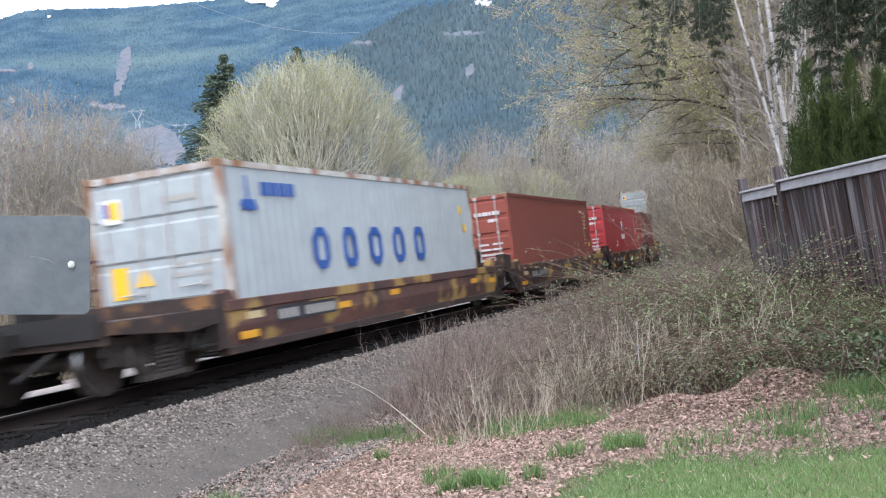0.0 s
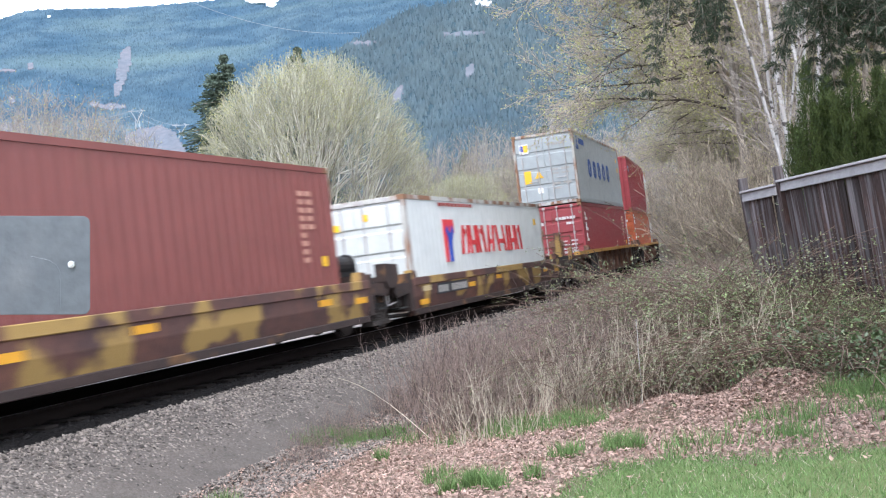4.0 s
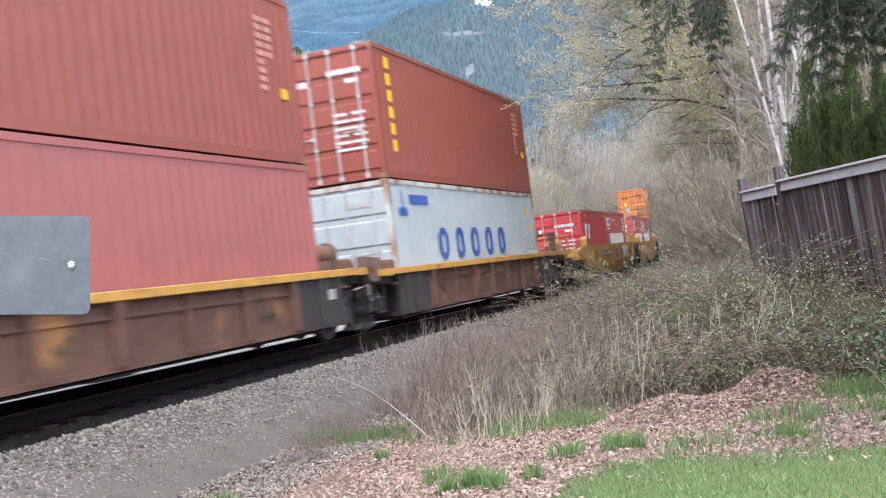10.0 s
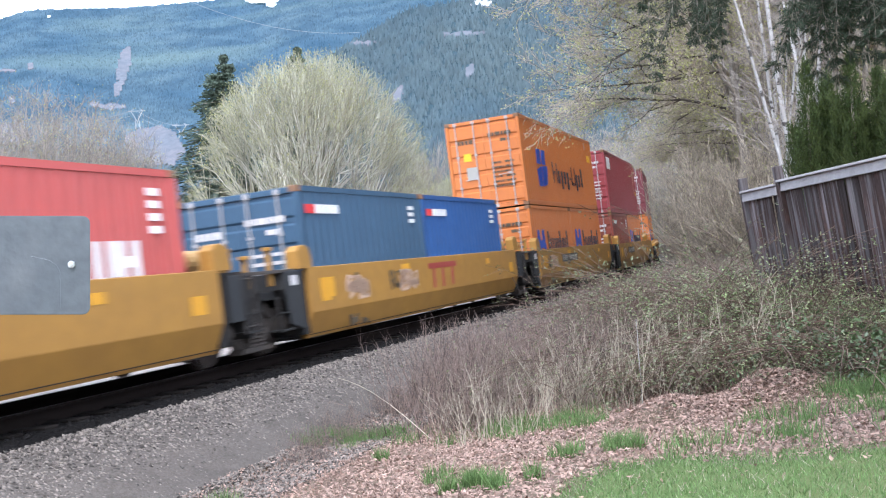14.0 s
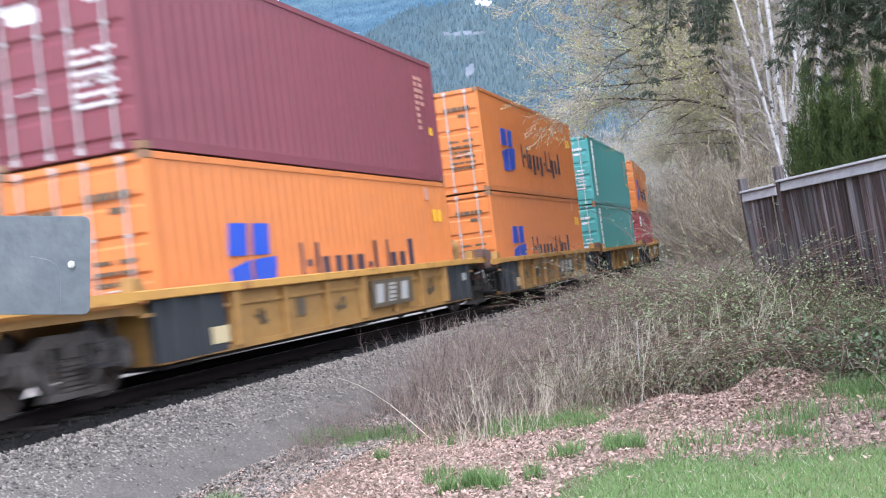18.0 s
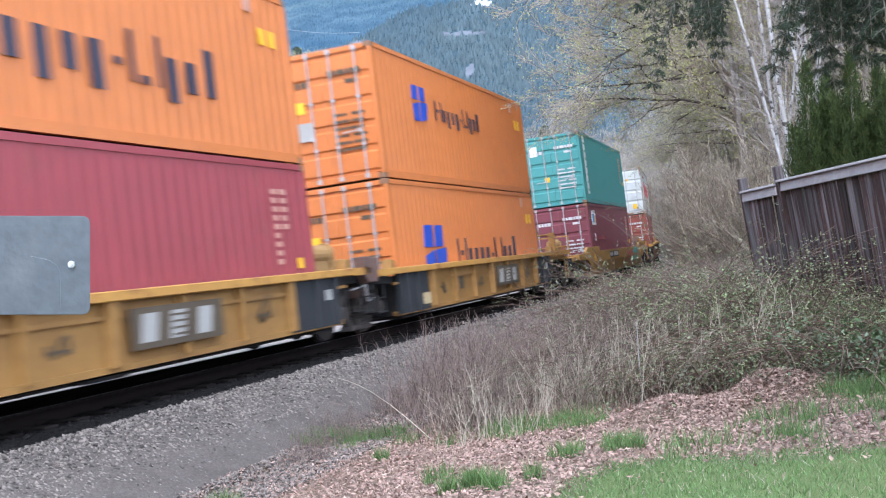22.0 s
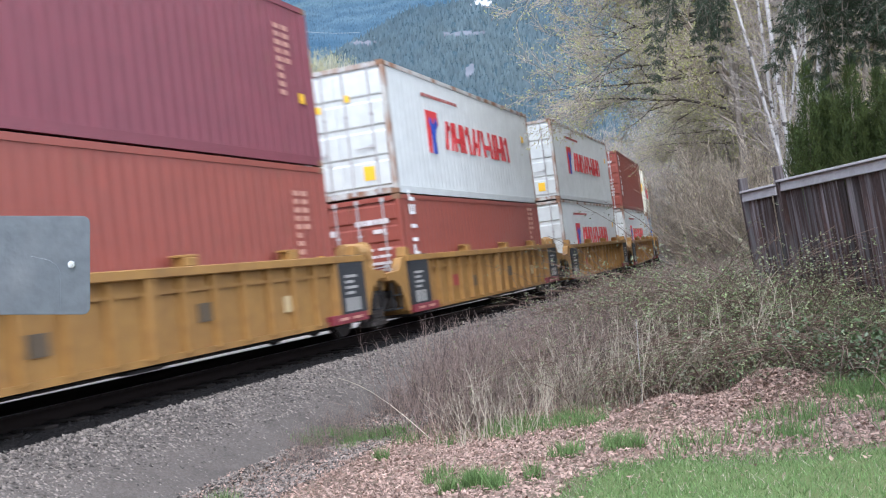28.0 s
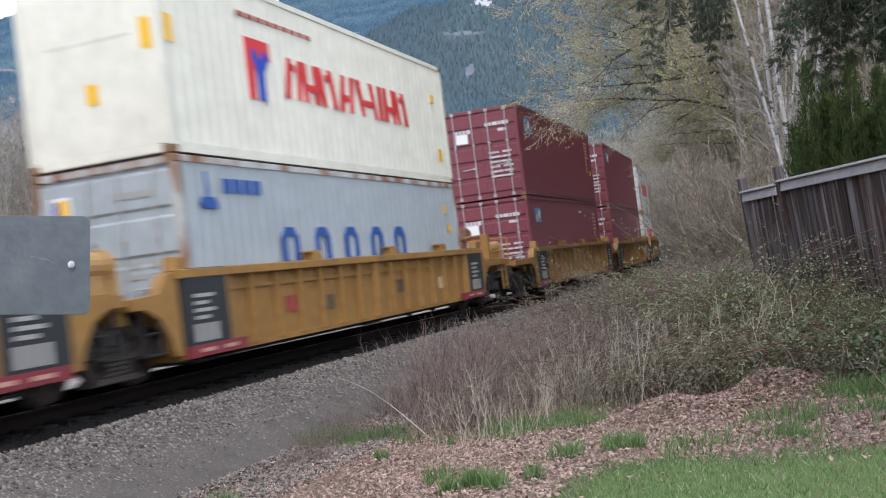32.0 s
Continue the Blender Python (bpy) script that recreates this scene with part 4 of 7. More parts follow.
def cylinder_mesh(mat):
    return Bld().cyl((-0.55, 0, 0), (0.36, 0, 0), 0.175, 16).cyl((0.30, 0, 0), (0.40, 0, 0), 0.21, 16).cyl((0.38, 0, 0), (0.56, 0, 0), 0.12, 10).cyl((-0.62, 0, 0), (-0.52, 0, 0), 0.12, 12).box(-0.35, 0.3, -0.12, 0.12, -0.60, -0.13).box(0.36, 0.5, -0.16, 0.14, -0.45, -0.05).mesh("brake_cylinder", mat)


def scrawl(mat, seed, w, h, turns=16):
    """A sprayed scribble: one wandering ribbon of paint."""
    def make():
        r, b = random.Random(seed), Bld()
        p = (0.0, h * 0.5)
        for i in range(turns):
            q = (min(w, max(0, w * i / turns + r.uniform(-0.3, 0.3) * w)), r.uniform(0, h))
            dx, dz = q[0] - p[0], q[1] - p[1]
            ln = math.hypot(dx, dz) + 1e-6
            t = r.uniform(0.014, 0.034)
            ox, oz = -dz / ln * t, dx / ln * t
            b.prism([(p[0] - ox, p[1] - oz), (q[0] - ox, q[1] - oz), (q[0] + ox, q[1] + oz), (p[0] + ox, p[1] + oz)], -0.004, 0.006 - 0.0004 * (i % 5), "y")
            p = q
        return b.mesh("scrawl", mat)
    return shared(("scrawl", mat.name, seed, w, h), make)


def well_unit(kind, mat, first, last, label, label_body, no=0):
    """One well of an articulated car: 15.8 m from truck to truck; x runs backwards along the train."""
    u = tagged(new("well_car"), label, "rail car", "well cars of the train")
    single = first and last and kind != "flat"
    top, yo = 1.17 if single and kind == "smooth" else TOPS[kind], 1.47
    bend = 0.76 if single else 0.64
    half = (8.9 if kind == "rib" else 8.2) if single else 7.05 if kind == "rib" else 6.75
    wall = half - (0.45 if kind == "rib" and not single else 0.0)
    end_truck = 9.9 if single else 7.85
    gear = {"rusty": M_WOODRUST, "mottled": M_SOOT}.get(label_body, M_TANGEAR)
    key = (kind, mat.name, single)
    if kind == "flat":
        side = lambda: Bld().prism([(-yo, 0.62), (-yo, top), (-yo + 0.10, top), (-yo + 0.10, 0.3), (-1.28, 0.21), (-1.38, 0.24)], -half, half, "x").mesh("side_panel", mat, 0.01)
    elif kind == "smooth":
        side = lambda: Bld().prism([(-yo, bend), (-yo, top), (-yo + 0.12, top), (-yo + 0.12, bend), (-1.20, 0.25), (-1.29, 0.215)], -half + 0.25, half - 0.25, "x").mesh("side_panel", mat, 0.01)
    else:
        side = lambda: Bld().prism([(-1.37, 0.33), (-1.37, top - 0.02), (-1.31, top - 0.02), (-1.31, 0.33)], -half + (2.45 if kind == "rib" and not single else 0.05), half - (2.45 if kind == "rib" and not single else 0.05), "x").prism([(-1.42, 0.285), (-1.42, 0.37), (-1.2, 0.37), (-1.2, 0.285)], -wall + 0.05, wall - 0.05, "x").mesh("side_panel", mat)
    sm = shared(("wside",) + key, side)
    part("side_panel", sm, u)
    part("side_panel", sm, u, turn=(0, 0, math.pi))
    if kind == "flat":
        chord = shared(("flatchord",) + key, lambda: Bld().box(-half + 0.01, half - 0.01, -1.50, -1.36, top - 0.15, top + 0.012).mesh("top_chord", mat, 0.012))
        sill = shared(("flatsill",) + key, lambda: Bld().prism([(-1.44, 0.225), (-1.44, 0.345), (-1.30, 0.37), (-1.27, 0.225)], -half + 0.01, half - 0.01, "x").mesh("side_sill", M_DECK, 0.01))
        for turn in (None, (0, 0, math.pi)):
            part("top_chord", chord, u, turn=turn)
            part("side_sill", sill, u, turn=turn, label="dark greasy bottom sill")
    if kind in ("rib", "panel"):
        ch = shared(("chord",) + key, lambda: Bld().box(-half, half, -1.52, -1.26, top - 0.13, top).mesh("top_chord", M_CHORD if kind == "rib" else mat, 0.012))
        part("top_chord", ch, u, label="worn yellow steel top chord" if kind == "rib" else "")
        part("top_chord", ch, u, turn=(0, 0, math.pi))
        wide = shared(("ribw",) + key, lambda: Bld().prism([(-0.11, -1.37), (-0.075, -1.50), (0.075, -1.50), (0.11, -1.37)], 0.345, top - 0.131, "z").mesh("rib", mat))
        thin = shared(("ribt",) + key, lambda: Bld().prism([(-0.06, -1.37), (-0.045, -1.475), (0.045, -1.475), (0.06, -1.37)], 0.345, top - 0.131, "z").mesh("rib", mat))
        lip = shared(("lip",) + key, lambda: Bld().box(-half + 0.2, half - 0.2, -1.415, -1.37, top - 0.34, top - 0.29).mesh("stiffener", mat))
        n = (15 if single else 7) if kind == "rib" else 15
        inset = 2.45 if kind == "rib" and not single else 1.2
        for turn in (None, (0, 0, math.pi)):
            part("stiffener", lip, u, turn=turn)
            for i in range(n):
                x = -half + inset + i * (2 * half - 2 * inset) / (n - 1)
                part("rib", wide if i in (0, n - 1, n // 2) else thin, u, (x if turn is None else -x, 0, 0), turn=turn)
    if kind == "rib" and not single:
        bay = M_BLACK if label_body == "yellow" else M_BAY
        blk = shared(("endbay",) + key, lambda: Bld().box(-1.0, 0.72, -1.43, -1.33, 0.31, top - 0.131).mesh("end_bay", bay))
        for sx in (-1, 1):
            part("end_bay", blk, u, (sx * (wall - 1.0), 0, 0), "sooty black end bay")
            for x in (wall - 0.36, wall - 1.05):
                part("rib", shared(("ribk",) + key, lambda: Bld().prism([(-0.08, -1.43), (-0.06, -1.50), (0.06, -1.50), (0.08, -1.43)], 0.31, top - 0.131, "z").mesh("rib", bay)), u, (sx * x, 0, 0))
    if kind == "panel":
        blk = shared(("blackpanel",) + key, lambda: Bld().box(-0.55, 0.55, -1.512, -1.372, 0.46, top + 0.004).mesh("black_panel", M_BLACK))
        red = shared(("redfoot",) + key, lambda: Bld().box(-0.75, 0.75, -1.514, -1.38, 0.30, 0.46).mesh("red_foot", M_MARK["wine"]))
        for sx in (-1, 1):
            p = part("black_panel", blk, u, (sx * (half - 0.62), 0, 0), "black panel with white bars")
            part("red_foot", red, u, (sx * (half - 0.85), 0, 0), "dark red painted strip")
            for i in range(4):
                w = shared(("pbar", i % 2), lambda: Bld().box(0, 0.5 - 0.14 * (i % 2), -0.004, 0.01, 0, 0.05).mesh("marking", M_MARK["grey"]))
                part("marking", w, p, (-0.32, -1.514, 1.10 - 0.10 * i))
            for i in range(3):
                part("marking", shared(("pnum",), lambda: Bld().box(0, 0.14, -0.004, 0.01, 0, 0.24).mesh("marking", M_MARK["grey"])), p, (-0.36 + 0.22 * i, -1.514, 0.50))
            for i in range(2):
                part("marking", shared(("rbar",), lambda: Bld().box(0, 0.35, -0.004, 0.01, 0, 0.05).mesh("marking", M_MARK["tag_pink"])), u, (sx * (half - 0.85) - 0.5 + 0.6 * i, -1.518, 0.355))
        for x in (-2.5, 1.0, 4.0):
            part("latch_post", shared(("latch",) + key, lambda: Bld().box(-0.16, 0.16, -1.50, -1.28, 0, 0.12).box(-0.24, 0.24, -1.46, -1.3, 0.12, 0.16).mesh("latch_post", mat, 0.01)), u, (x, 0, top))
    # floor of the well
    part("well_floor", shared(("wfloor", single), lambda: Bld().box(-half + 0.4, half - 0.4, -1.18, 1.18, 0.215, 0.244).box(-6.3, -5.6, -1.29, 1.29, 0.205, 0.246).box(5.6, 6.3, -1.29, 1.29, 0.205, 0.246).box(-0.4, 0.4, -1.29, 1.29, 0.205, 0.246).mesh("well_floor", M_SOOT)), u)
    # end decks over the trucks
    reach = {True: 11.3 if single else 9.35, False: 7.80}
    for sx, is_end in ((-1, first), (1, last)):
        ln = reach[is_end]
        def deck():
            b = Bld()
            if kind in ("rib", "panel"):
                b.box(wall - 0.30, wall - 0.06, -1.29, 1.29, 0.29, 1.10)
            if kind == "rib":
                b.box(wall - 0.07, ln, -1.20, 1.20, 1.08, 1.16)
                for y in (-1.30, 1.10):
                    b.prism([(wall - 0.05, 0.95), (wall - 0.05, 1.08), (ln - 0.02, 1.08), (ln - 0.02, 0.98), (wall + 0.5, 0.98)], y, y + 0.2, "y")
                b.box(ln - 0.14, ln, -1.30, 1.30, 0.90, top - 0.16)
            elif kind == "smooth":
                b.box(half - 0.27, half - 0.02, -1.38, 1.38, 0.30, top - 0.04)
                b.box(half - 0.02, ln, -1.37 if is_end else -1.25, 1.37 if is_end else 1.25, 0.94, 1.06)
                for y in () if is_end else (-1.42, 1.22):
                    b.prism([(half - 0.02, 0.60), (half - 0.02, top - 0.05), (half + 0.5, top - 0.05), (half + 0.62, 1.08), (half + 0.5, 0.92)], y, y + 0.2, "y")
                if is_end:
                    for y in (-1.475, 1.355):
                        b.prism([(half - 0.26, 0.62), (half - 0.02, 0.62), (half + 0.35, 0.74), (half + 0.75, 0.90), (ln - 0.5, 0.95), (ln - 0.5, min(1.26, top - 0.04)), (half + 1.2, top - 0.01), (half - 0.26, top - 0.005)], y, y + 0.12, "y")
                else:
                    b.box(half + 0.55, half + 0.68, -1.40, -1.05, 0.35, 1.30)
                b.box(ln - 0.1, ln, -1.2, 1.2, 0.80, 1.08)
            elif kind == "panel":
                b.box(half - 0.02, ln, -1.30, 1.30, 1.02, 1.12)
                arch = [(half - 0.02, 0.36), (half + 0.14, 0.36), (half + 0.24, 0.62), (half + 0.44, 0.88), (half + 0.75, 1.02), (ln, 1.02), (ln, 1.16), (half + 0.42, 1.20), (half + 0.22, top - 0.06), (half - 0.02, top - 0.02)]
                for y in (-1.46, 1.28):
                    b.prism(arch, y, y + 0.18, "y")
                b.box(ln - 0.12, ln, -1.3, 1.3, 0.85, 1.2)
            else:
                b.box(half - 0.02, ln, -1.36, 1.36, 0.84, 0.93)
                b.box(half - 0.02, half + 0.22, -1.46, 1.46, 0.34, 1.12)
                for y in (-1.46, 1.34):
                    b.prism([(half + 0.2, 0.72), (half + 0.2, 0.92), (ln, 0.92), (ln, 0.78), (half + 0.9, 0.66)], y, y + 0.12, "y")
                b.box(ln - 0.12, ln, -1.35, 1.35, 0.66, 0.96)
            return b.mesh("end_deck", M_SOOT if kind in ("smooth", "rib") and not is_end else M_DECK if kind == "flat" else mat)
        part("end_deck", shared(("deck", kind, mat.name, ln, single), deck), u, turn=None if sx > 0 else (0, 0, math.pi))
        if kind == "rib":
            for y in (-1.52, 1.30):
                part("chord_end", shared(("chordend", y, ln, single), lambda: Bld().box(half + 0.002, ln, y, y + 0.22, top - 0.14, top - 0.004).mesh("chord_end", M_CHORD)), u, turn=None if sx > 0 else (0, 0, math.pi))
        guide = shared(("guide",) + key, lambda: (Bld().prism([(-0.06, 0), (0.44, 0), (0.44, 0.22), (0.36, 0.36), (0.22, 0.40), (0.04, 0.38), (-0.06, 0.30)], -1.47, -1.25, "y") if kind == "smooth" else Bld().prism([(0, 0), (0.34, 0), (0.26, 0.17), (0.05, 0.20)], -1.47, -1.27, "y")).mesh("corner_guide", mat if kind != "flat" else CAR["mottled"], 0.01))
        if kind == "smooth" and single:
            part("guide_plate", shared(("gplate", single), lambda: Bld().prism([(0, 0), (3.2, 0), (3.2, 0.16), (3.05, 0.20), (0.25, 0.20), (0, 0.06)], -1.47, -1.38, "y").mesh("guide_plate", mat, 0.01)), u, (half - 1.35 if sx > 0 else -half - 0.9, 0, top - 0.004))
        else:
            part("corner_guide", guide, u, (sx * (half - 0.15) - (0.17 if sx > 0 else 0.17), 0, top - 0.02))
        part("step", shared(("step",), lambda: Bld().box(-0.22, 0.22, -1.46, -1.2, 0, 0.03).box(-0.22, -0.18, -1.44, -1.40, 0, 0.55).box(0.18, 0.22, -1.44, -1.40, 0, 0.55).box(-0.22, 0.22, -1.46, -1.38, 0.28, 0.30).mesh("step", M_SOOT)), u, (sx * (half + 0.62), 0, 0.42))
    if first:
        brake_gear(u, -reach[True] + 0.85, mat, gear, top)
        coupler(u, -reach[True], -0.55)
    if last:
        coupler(u, reach[True], 0.55)
        if single:
            part("brake_platform", shared(("bplat", mat.name), lambda: Bld().box(-0.5, 0.35, -1.3, 1.3, 0, 0.04).cyl((-0.3, -1.1, 0), (-0.3, -1.1, 0.42), 0.03, 6).cyl((-0.3, -1.1, 0.4), (0.2, -1.1, 0.4), 0.03, 6).cyl((0.2, -1.1, 0), (0.2, -1.1, 0.42), 0.03, 6).box(-0.1, 0.25, -0.6, -0.2, 0.04, 0.3).mesh("brake_platform", mat)), u, (reach[True] - 0.4, 0, 1.12))
        else:
            hb = part("hand_brake", shared(("hbrake",), lambda: Bld().box(-0.04, 0.04, -0.05, 0.05, 0, 0.85).box(-0.12, 0.10, -0.13, 0.13, 0.78, 1.10).mesh("hand_brake", M_WOODRUST, 0.015)), u, (reach[True] - 0.35, -0.35, 1.0), "rust-orange hand brake housing")
            part("brake_wheel", shared(("bwheel",), lambda: Bld().cyl((0.11, 0, 0.95), (0.14, 0, 0.95), 0.20, 14).cyl((0.14, 0, 0.95), (0.18, 0, 0.95), 0.05, 8).mesh("brake_wheel", M_WOODRUST, 0.008)), hb)
        if not single:
            part("stanchion", shared(("stan", mat.name), lambda: Bld().box(-0.09, 0.09, -0.1, 0.1, 0, 0.85).cyl((0, 0.1, 0.8), (0, 0.6, 0.8), 0.03, 6).mesh("stanchion", mat)), u, (reach[True] - 1.0, -1.15, 1.04))
        ladder(u, mat, reach[True] - 0.45, -1.42, 0.35, 1.35)
    else:
        part("brake_cylinder", shared(("brake", gear.name), lambda: cylinder_mesh(gear)), u, (7.85 if kind == "panel" else 7.35, -0.85 if kind == "panel" else -0.62, {"flat": 1.36, "rib": 1.60}.get(kind, 1.58)))
        if kind == "smooth":
            for x, h in ((6.95, 0.62), (7.5, 0.5), (8.25, 0.62)):
                part("grab_post", shared(("gpost", h), lambda: Bld().box(-0.03, 0.03, -1.36, -1.28, 0.0, h).box(-0.09, 0.09, -1.37, -1.27, h - 0.06, h).mesh("grab_post", mat, 0.008)), u, (x, 0, 1.08))
            part("walk_beam", shared(("wbeam",), lambda: Bld().box(6.8, 9.0, -1.40, -1.18, 1.28, 1.33).mesh("walk_beam", M_DUSTY)), u)
            part("end_panel", shared(("epanel",), lambda: Bld().box(6.74, 7.12, -1.45, -1.41, 0.62, 1.30).mesh("end_panel", M_BLACK, 0.008)), u, label="black end panel")
            part("end_panel", shared(("epanel2",), lambda: Bld().prism([(8.55, 0.45), (9.03, 0.32), (9.03, 1.30), (8.50, 1.30), (8.50, 0.95)], -1.46, -1.41, "y").mesh("end_panel", M_BLACK, 0.008)), u, label="black end panel with a pale label")
            part("marking", shared(("eplab",), lambda: Bld().box(0, 0.22, -0.004, 0.01, 0, 0.16).mesh("marking", M_MARK["chalk"])), u, (8.66, -1.464, 1.06))
            ladder(u, M_BAY, 7.32, -1.43, 0.42, 1.28)
        if kind in ("rib", "flat"):
            low = 0.96 if kind == "rib" else 0.80
            part("joint_bracket", shared(("joint", kind), lambda: Bld().prism([(7.52, low + 0.14), (7.66, low), (8.06, low), (8.22, low + 0.16), (8.22, low + 0.46), (7.52, low + 0.50)], -1.52, -1.30, "y")
                 .prism([(7.60, low - 0.26), (7.86, low - 0.26), (8.0, low + 0.02), (7.68, low + 0.02)], -1.34, -1.12, "y").mesh("joint_bracket", M_JOINT if kind == "rib" else M_DECK, 0.012)), u, label="rusty brown articulation bracket")
            part("release_rod", shared(("relrod", kind), lambda: Bld().cyl((7.1, -1.38, low - 0.1), (7.75, -1.40, low - 0.04), 0.018, 6).cyl((7.75, -1.40, low - 0.04), (7.78, -1.40, low - 0.34), 0.018, 6).cyl((7.78, -1.40, low - 0.34), (8.2, -1.38, low - 0.30), 0.018, 6).mesh("release_rod", M_ROD)), u, label="bent steel release rod")
        part("hose_box", shared(("hose", mat.name), lambda: Bld().box(-0.3, 0.3, -0.25, 0.25, 0, 0.28).cyl((-0.5, 0.2, 0.12), (0.5, 0.2, 0.12), 0.06, 8).mesh("hose_box", mat, 0.02)), u, (7.35, 0.3, 1.06))
    # painted marks on the side
    if kind == "flat":
        for x, z, m in ((-6.2, 0.70, "pale"), (-6.4, 0.42, "yellow"), (-3.0, 0.62, "yellow"), (-0.6, 0.70, "yellow"), (4.6, 0.66, "yellow"), (6.1, 0.60, "yellow")):
            part("marking", shared(("fm", m), lambda: Bld().box(0, 0.5, -0.004, 0.02, 0, 0.11).mesh("marking", M_MARK["ochre" if m == "yellow" else m])), u, (x, -yo - 0.002, z))
        part("number_board", shared(("fnb",), lambda: Bld().box(0, 2.2, -0.004, 0.02, 0, 0.24).mesh("number_board", M_MARK["black"])), u, (-5.3, -yo - 0.002, 0.58), "dark board with pale bars")
        for i in range(9):
            if i != 3:
                part("marking", shared(("fnl",), lambda: Bld().box(0, 0.15, -0.004, 0.01, 0, 0.15).mesh("marking", M_MARK["grey"])), u, (-5.2 + 0.23 * i, -yo - 0.006, 0.62))
    elif kind == "smooth":
        if no == 0 or no > 2:
            part("number_board", shared(("snb",), lambda: Bld().box(0, 2.6, -0.004, 0.02, 0, 0.26).mesh("number_board", M_MARK["black"])), u, (-3.3, -yo - 0.002, 0.84 if single else 0.92), "dark board with pale bars")
            for i in range(9):
                if i != 3:
                    part("marking", shared(("snl",), lambda: Bld().box(0, 0.17, -0.004, 0.01, 0, 0.17).mesh("marking", M_MARK["grey"])), u, (-3.2 + 0.27 * i, -yo - 0.006, 0.885 if single else 0.965))
        for x, z, w, h, m in () if single else ((-6.1, 0.86, 0.55, 0.34, "yellow"), (-2.3, 1.18, 0.45, 0.12, "yellow"), (3.6, 1.1, 0.3, 0.14, "yellow")):
            part("marking", shared(("sm", w, h, m), lambda: Bld().box(0, w, -0.004, 0.02, 0, h).mesh("marking", M_MARK["ochre"])), u, (x, -yo - 0.002, z))
        if no % 5 in (1, 2):
            part("painted_shape", wedge(M_MARK["tag_red"], [(0, 0), (1.9, 0), (1.9, 0.12), (0, 0.12)], "bar"), u, (-0.7, -yo, 1.14), "faded red painted bar")
            for x in (-0.5, 0.1, 0.75):
                part("painted_shape", wedge(M_MARK["tag_red"], [(0, 0), (0.15, 0), (0.2, 0.42), (0.05, 0.42)], "leg"), u, (x, -yo, 0.715), "faded red painted bar")
        if no == 0 and not single:
            part("scrawl", scrawl(M_MARK["chalk"], 71, 1.7, 0.62, 34), u, (2.5, -yo - 0.003, 0.68), "cream sprayed scribble")
        if not single and no:
            for k, x in enumerate((-5.05, -2.75 + 0.15 * no) if no < 3 else (-5.05,)):
                part("scrawl", scrawl(M_MARK["cloud"], 90 + k + no, 1.0, 0.42, 60), u, (x, -yo - 0.003, 0.76), "pale pink sprayed cloud")
        for k in range(0 if single else 5 if no == 0 else 2):
            part("scrawl", scrawl(M_MARK["tag_dark"], 40 + (3 * no + k) % 7, 0.55, 0.42), u, (-5.4 + 2.45 * k + 0.35 * ((no + k) % 3), -yo - 0.002, 0.80), "dark sprayed scribble")
        part("scrawl", scrawl(M_MARK["tag_dark"], 51 + no % 3, 0.3, 0.34, 9), u, (-4.3, -1.36, 0.24), "dark sprayed scribble")
        for sx in (-1, 1):
            part("marking", shared(("sqy",), lambda: Bld().box(0, 0.36, -0.004, 0.02, 0, 0.26).mesh("marking", M_MARK["ochre"])), u, (sx * (7.3 if single else 5.9) - 0.18, -yo - 0.003, 0.80))
            part("seam", shared(("sseam", single), lambda: Bld().box(-half + 0.27, half - 0.27, -0.004, 0.004, 0, 0.012).mesh("seam", M_SOOT)), u, (0, sx * 1.335, 0.27))
        if single:
            part("painted_shape", wedge(M_MARK["faded_red"], [(0, 0), (2.0, 0), (2.05, 0.22), (0, 0.20)], "longbar"), u, (2.3, -yo - 0.003, 0.80), "faded red sprayed bar")
            lean = math.atan2(0.18, 0.545)
            for x, k in ((2.6, 0), (3.2, 0), (3.75, 1)):
                part("painted_shape", wedge(M_MARK["tag_red"], [(0, 0), (0.22, 0), (0.26, 0.36), (0.06, 0.36)] if not k else [(0, 0), (0.2, 0), (0.34, 0.16), (0.46, 0), (0.66, 0), (0.44, 0.36), (0.2, 0.36)], "leg%d" % k), u, (x, -1.362, 0.41), "dark red sprayed shape", (lean, 0, 0))
            for x, w, h, seed in ((4.4, 0.8, 0.30, 201), (5.1, 0.75, 0.34, 203), (5.85, 0.75, 0.30, 204)):
                part("scrawl", scrawl(M_MARK["tag_teal"], seed, w, h, 30), u, (x, -yo - 0.003, 0.80), "teal sprayed scribble")
            for x, w, seed in ((4.4, 1.0, 205), (6.0, 0.3, 206)):
                part("scrawl", scrawl(M_MARK["tag_teal"], seed, w, 0.36, 24), u, (x, -1.368, 0.40), "teal sprayed scribble", (lean, 0, 0))
        part("painted_shape", wedge(M_MARK["tag_dark"], [(0, 0), (0.35, 0.05), (0.4, 0.4), (0.3, 0.42), (0.27, 0.15), (0.12, 0.13), (0.1, 0.4), (0.02, 0.4)], "scrawl"), u, (-4.9, -1.40, 0.28), "dark scrawl")
    elif kind == "rib":
        if label_body == "yellow":
            nb = part("number_board", shared(("rnbig",), lambda: Bld().box(0, 2.1, -0.006, 0.03, 0, 0.52).mesh("number_board", M_MARK["tag_dark"])), u, (0.32, -1.482, 0.50), "dark board with pale shapes")
            for j in range(3):
                part("painted_shape", wedge(M_MARK["grey"], [(0, 0), (0.34, 0), (0.42, 0.36), (0.08, 0.36)], "rb"), nb, (0.15 + 0.64 * j, -0.008, 0.08))
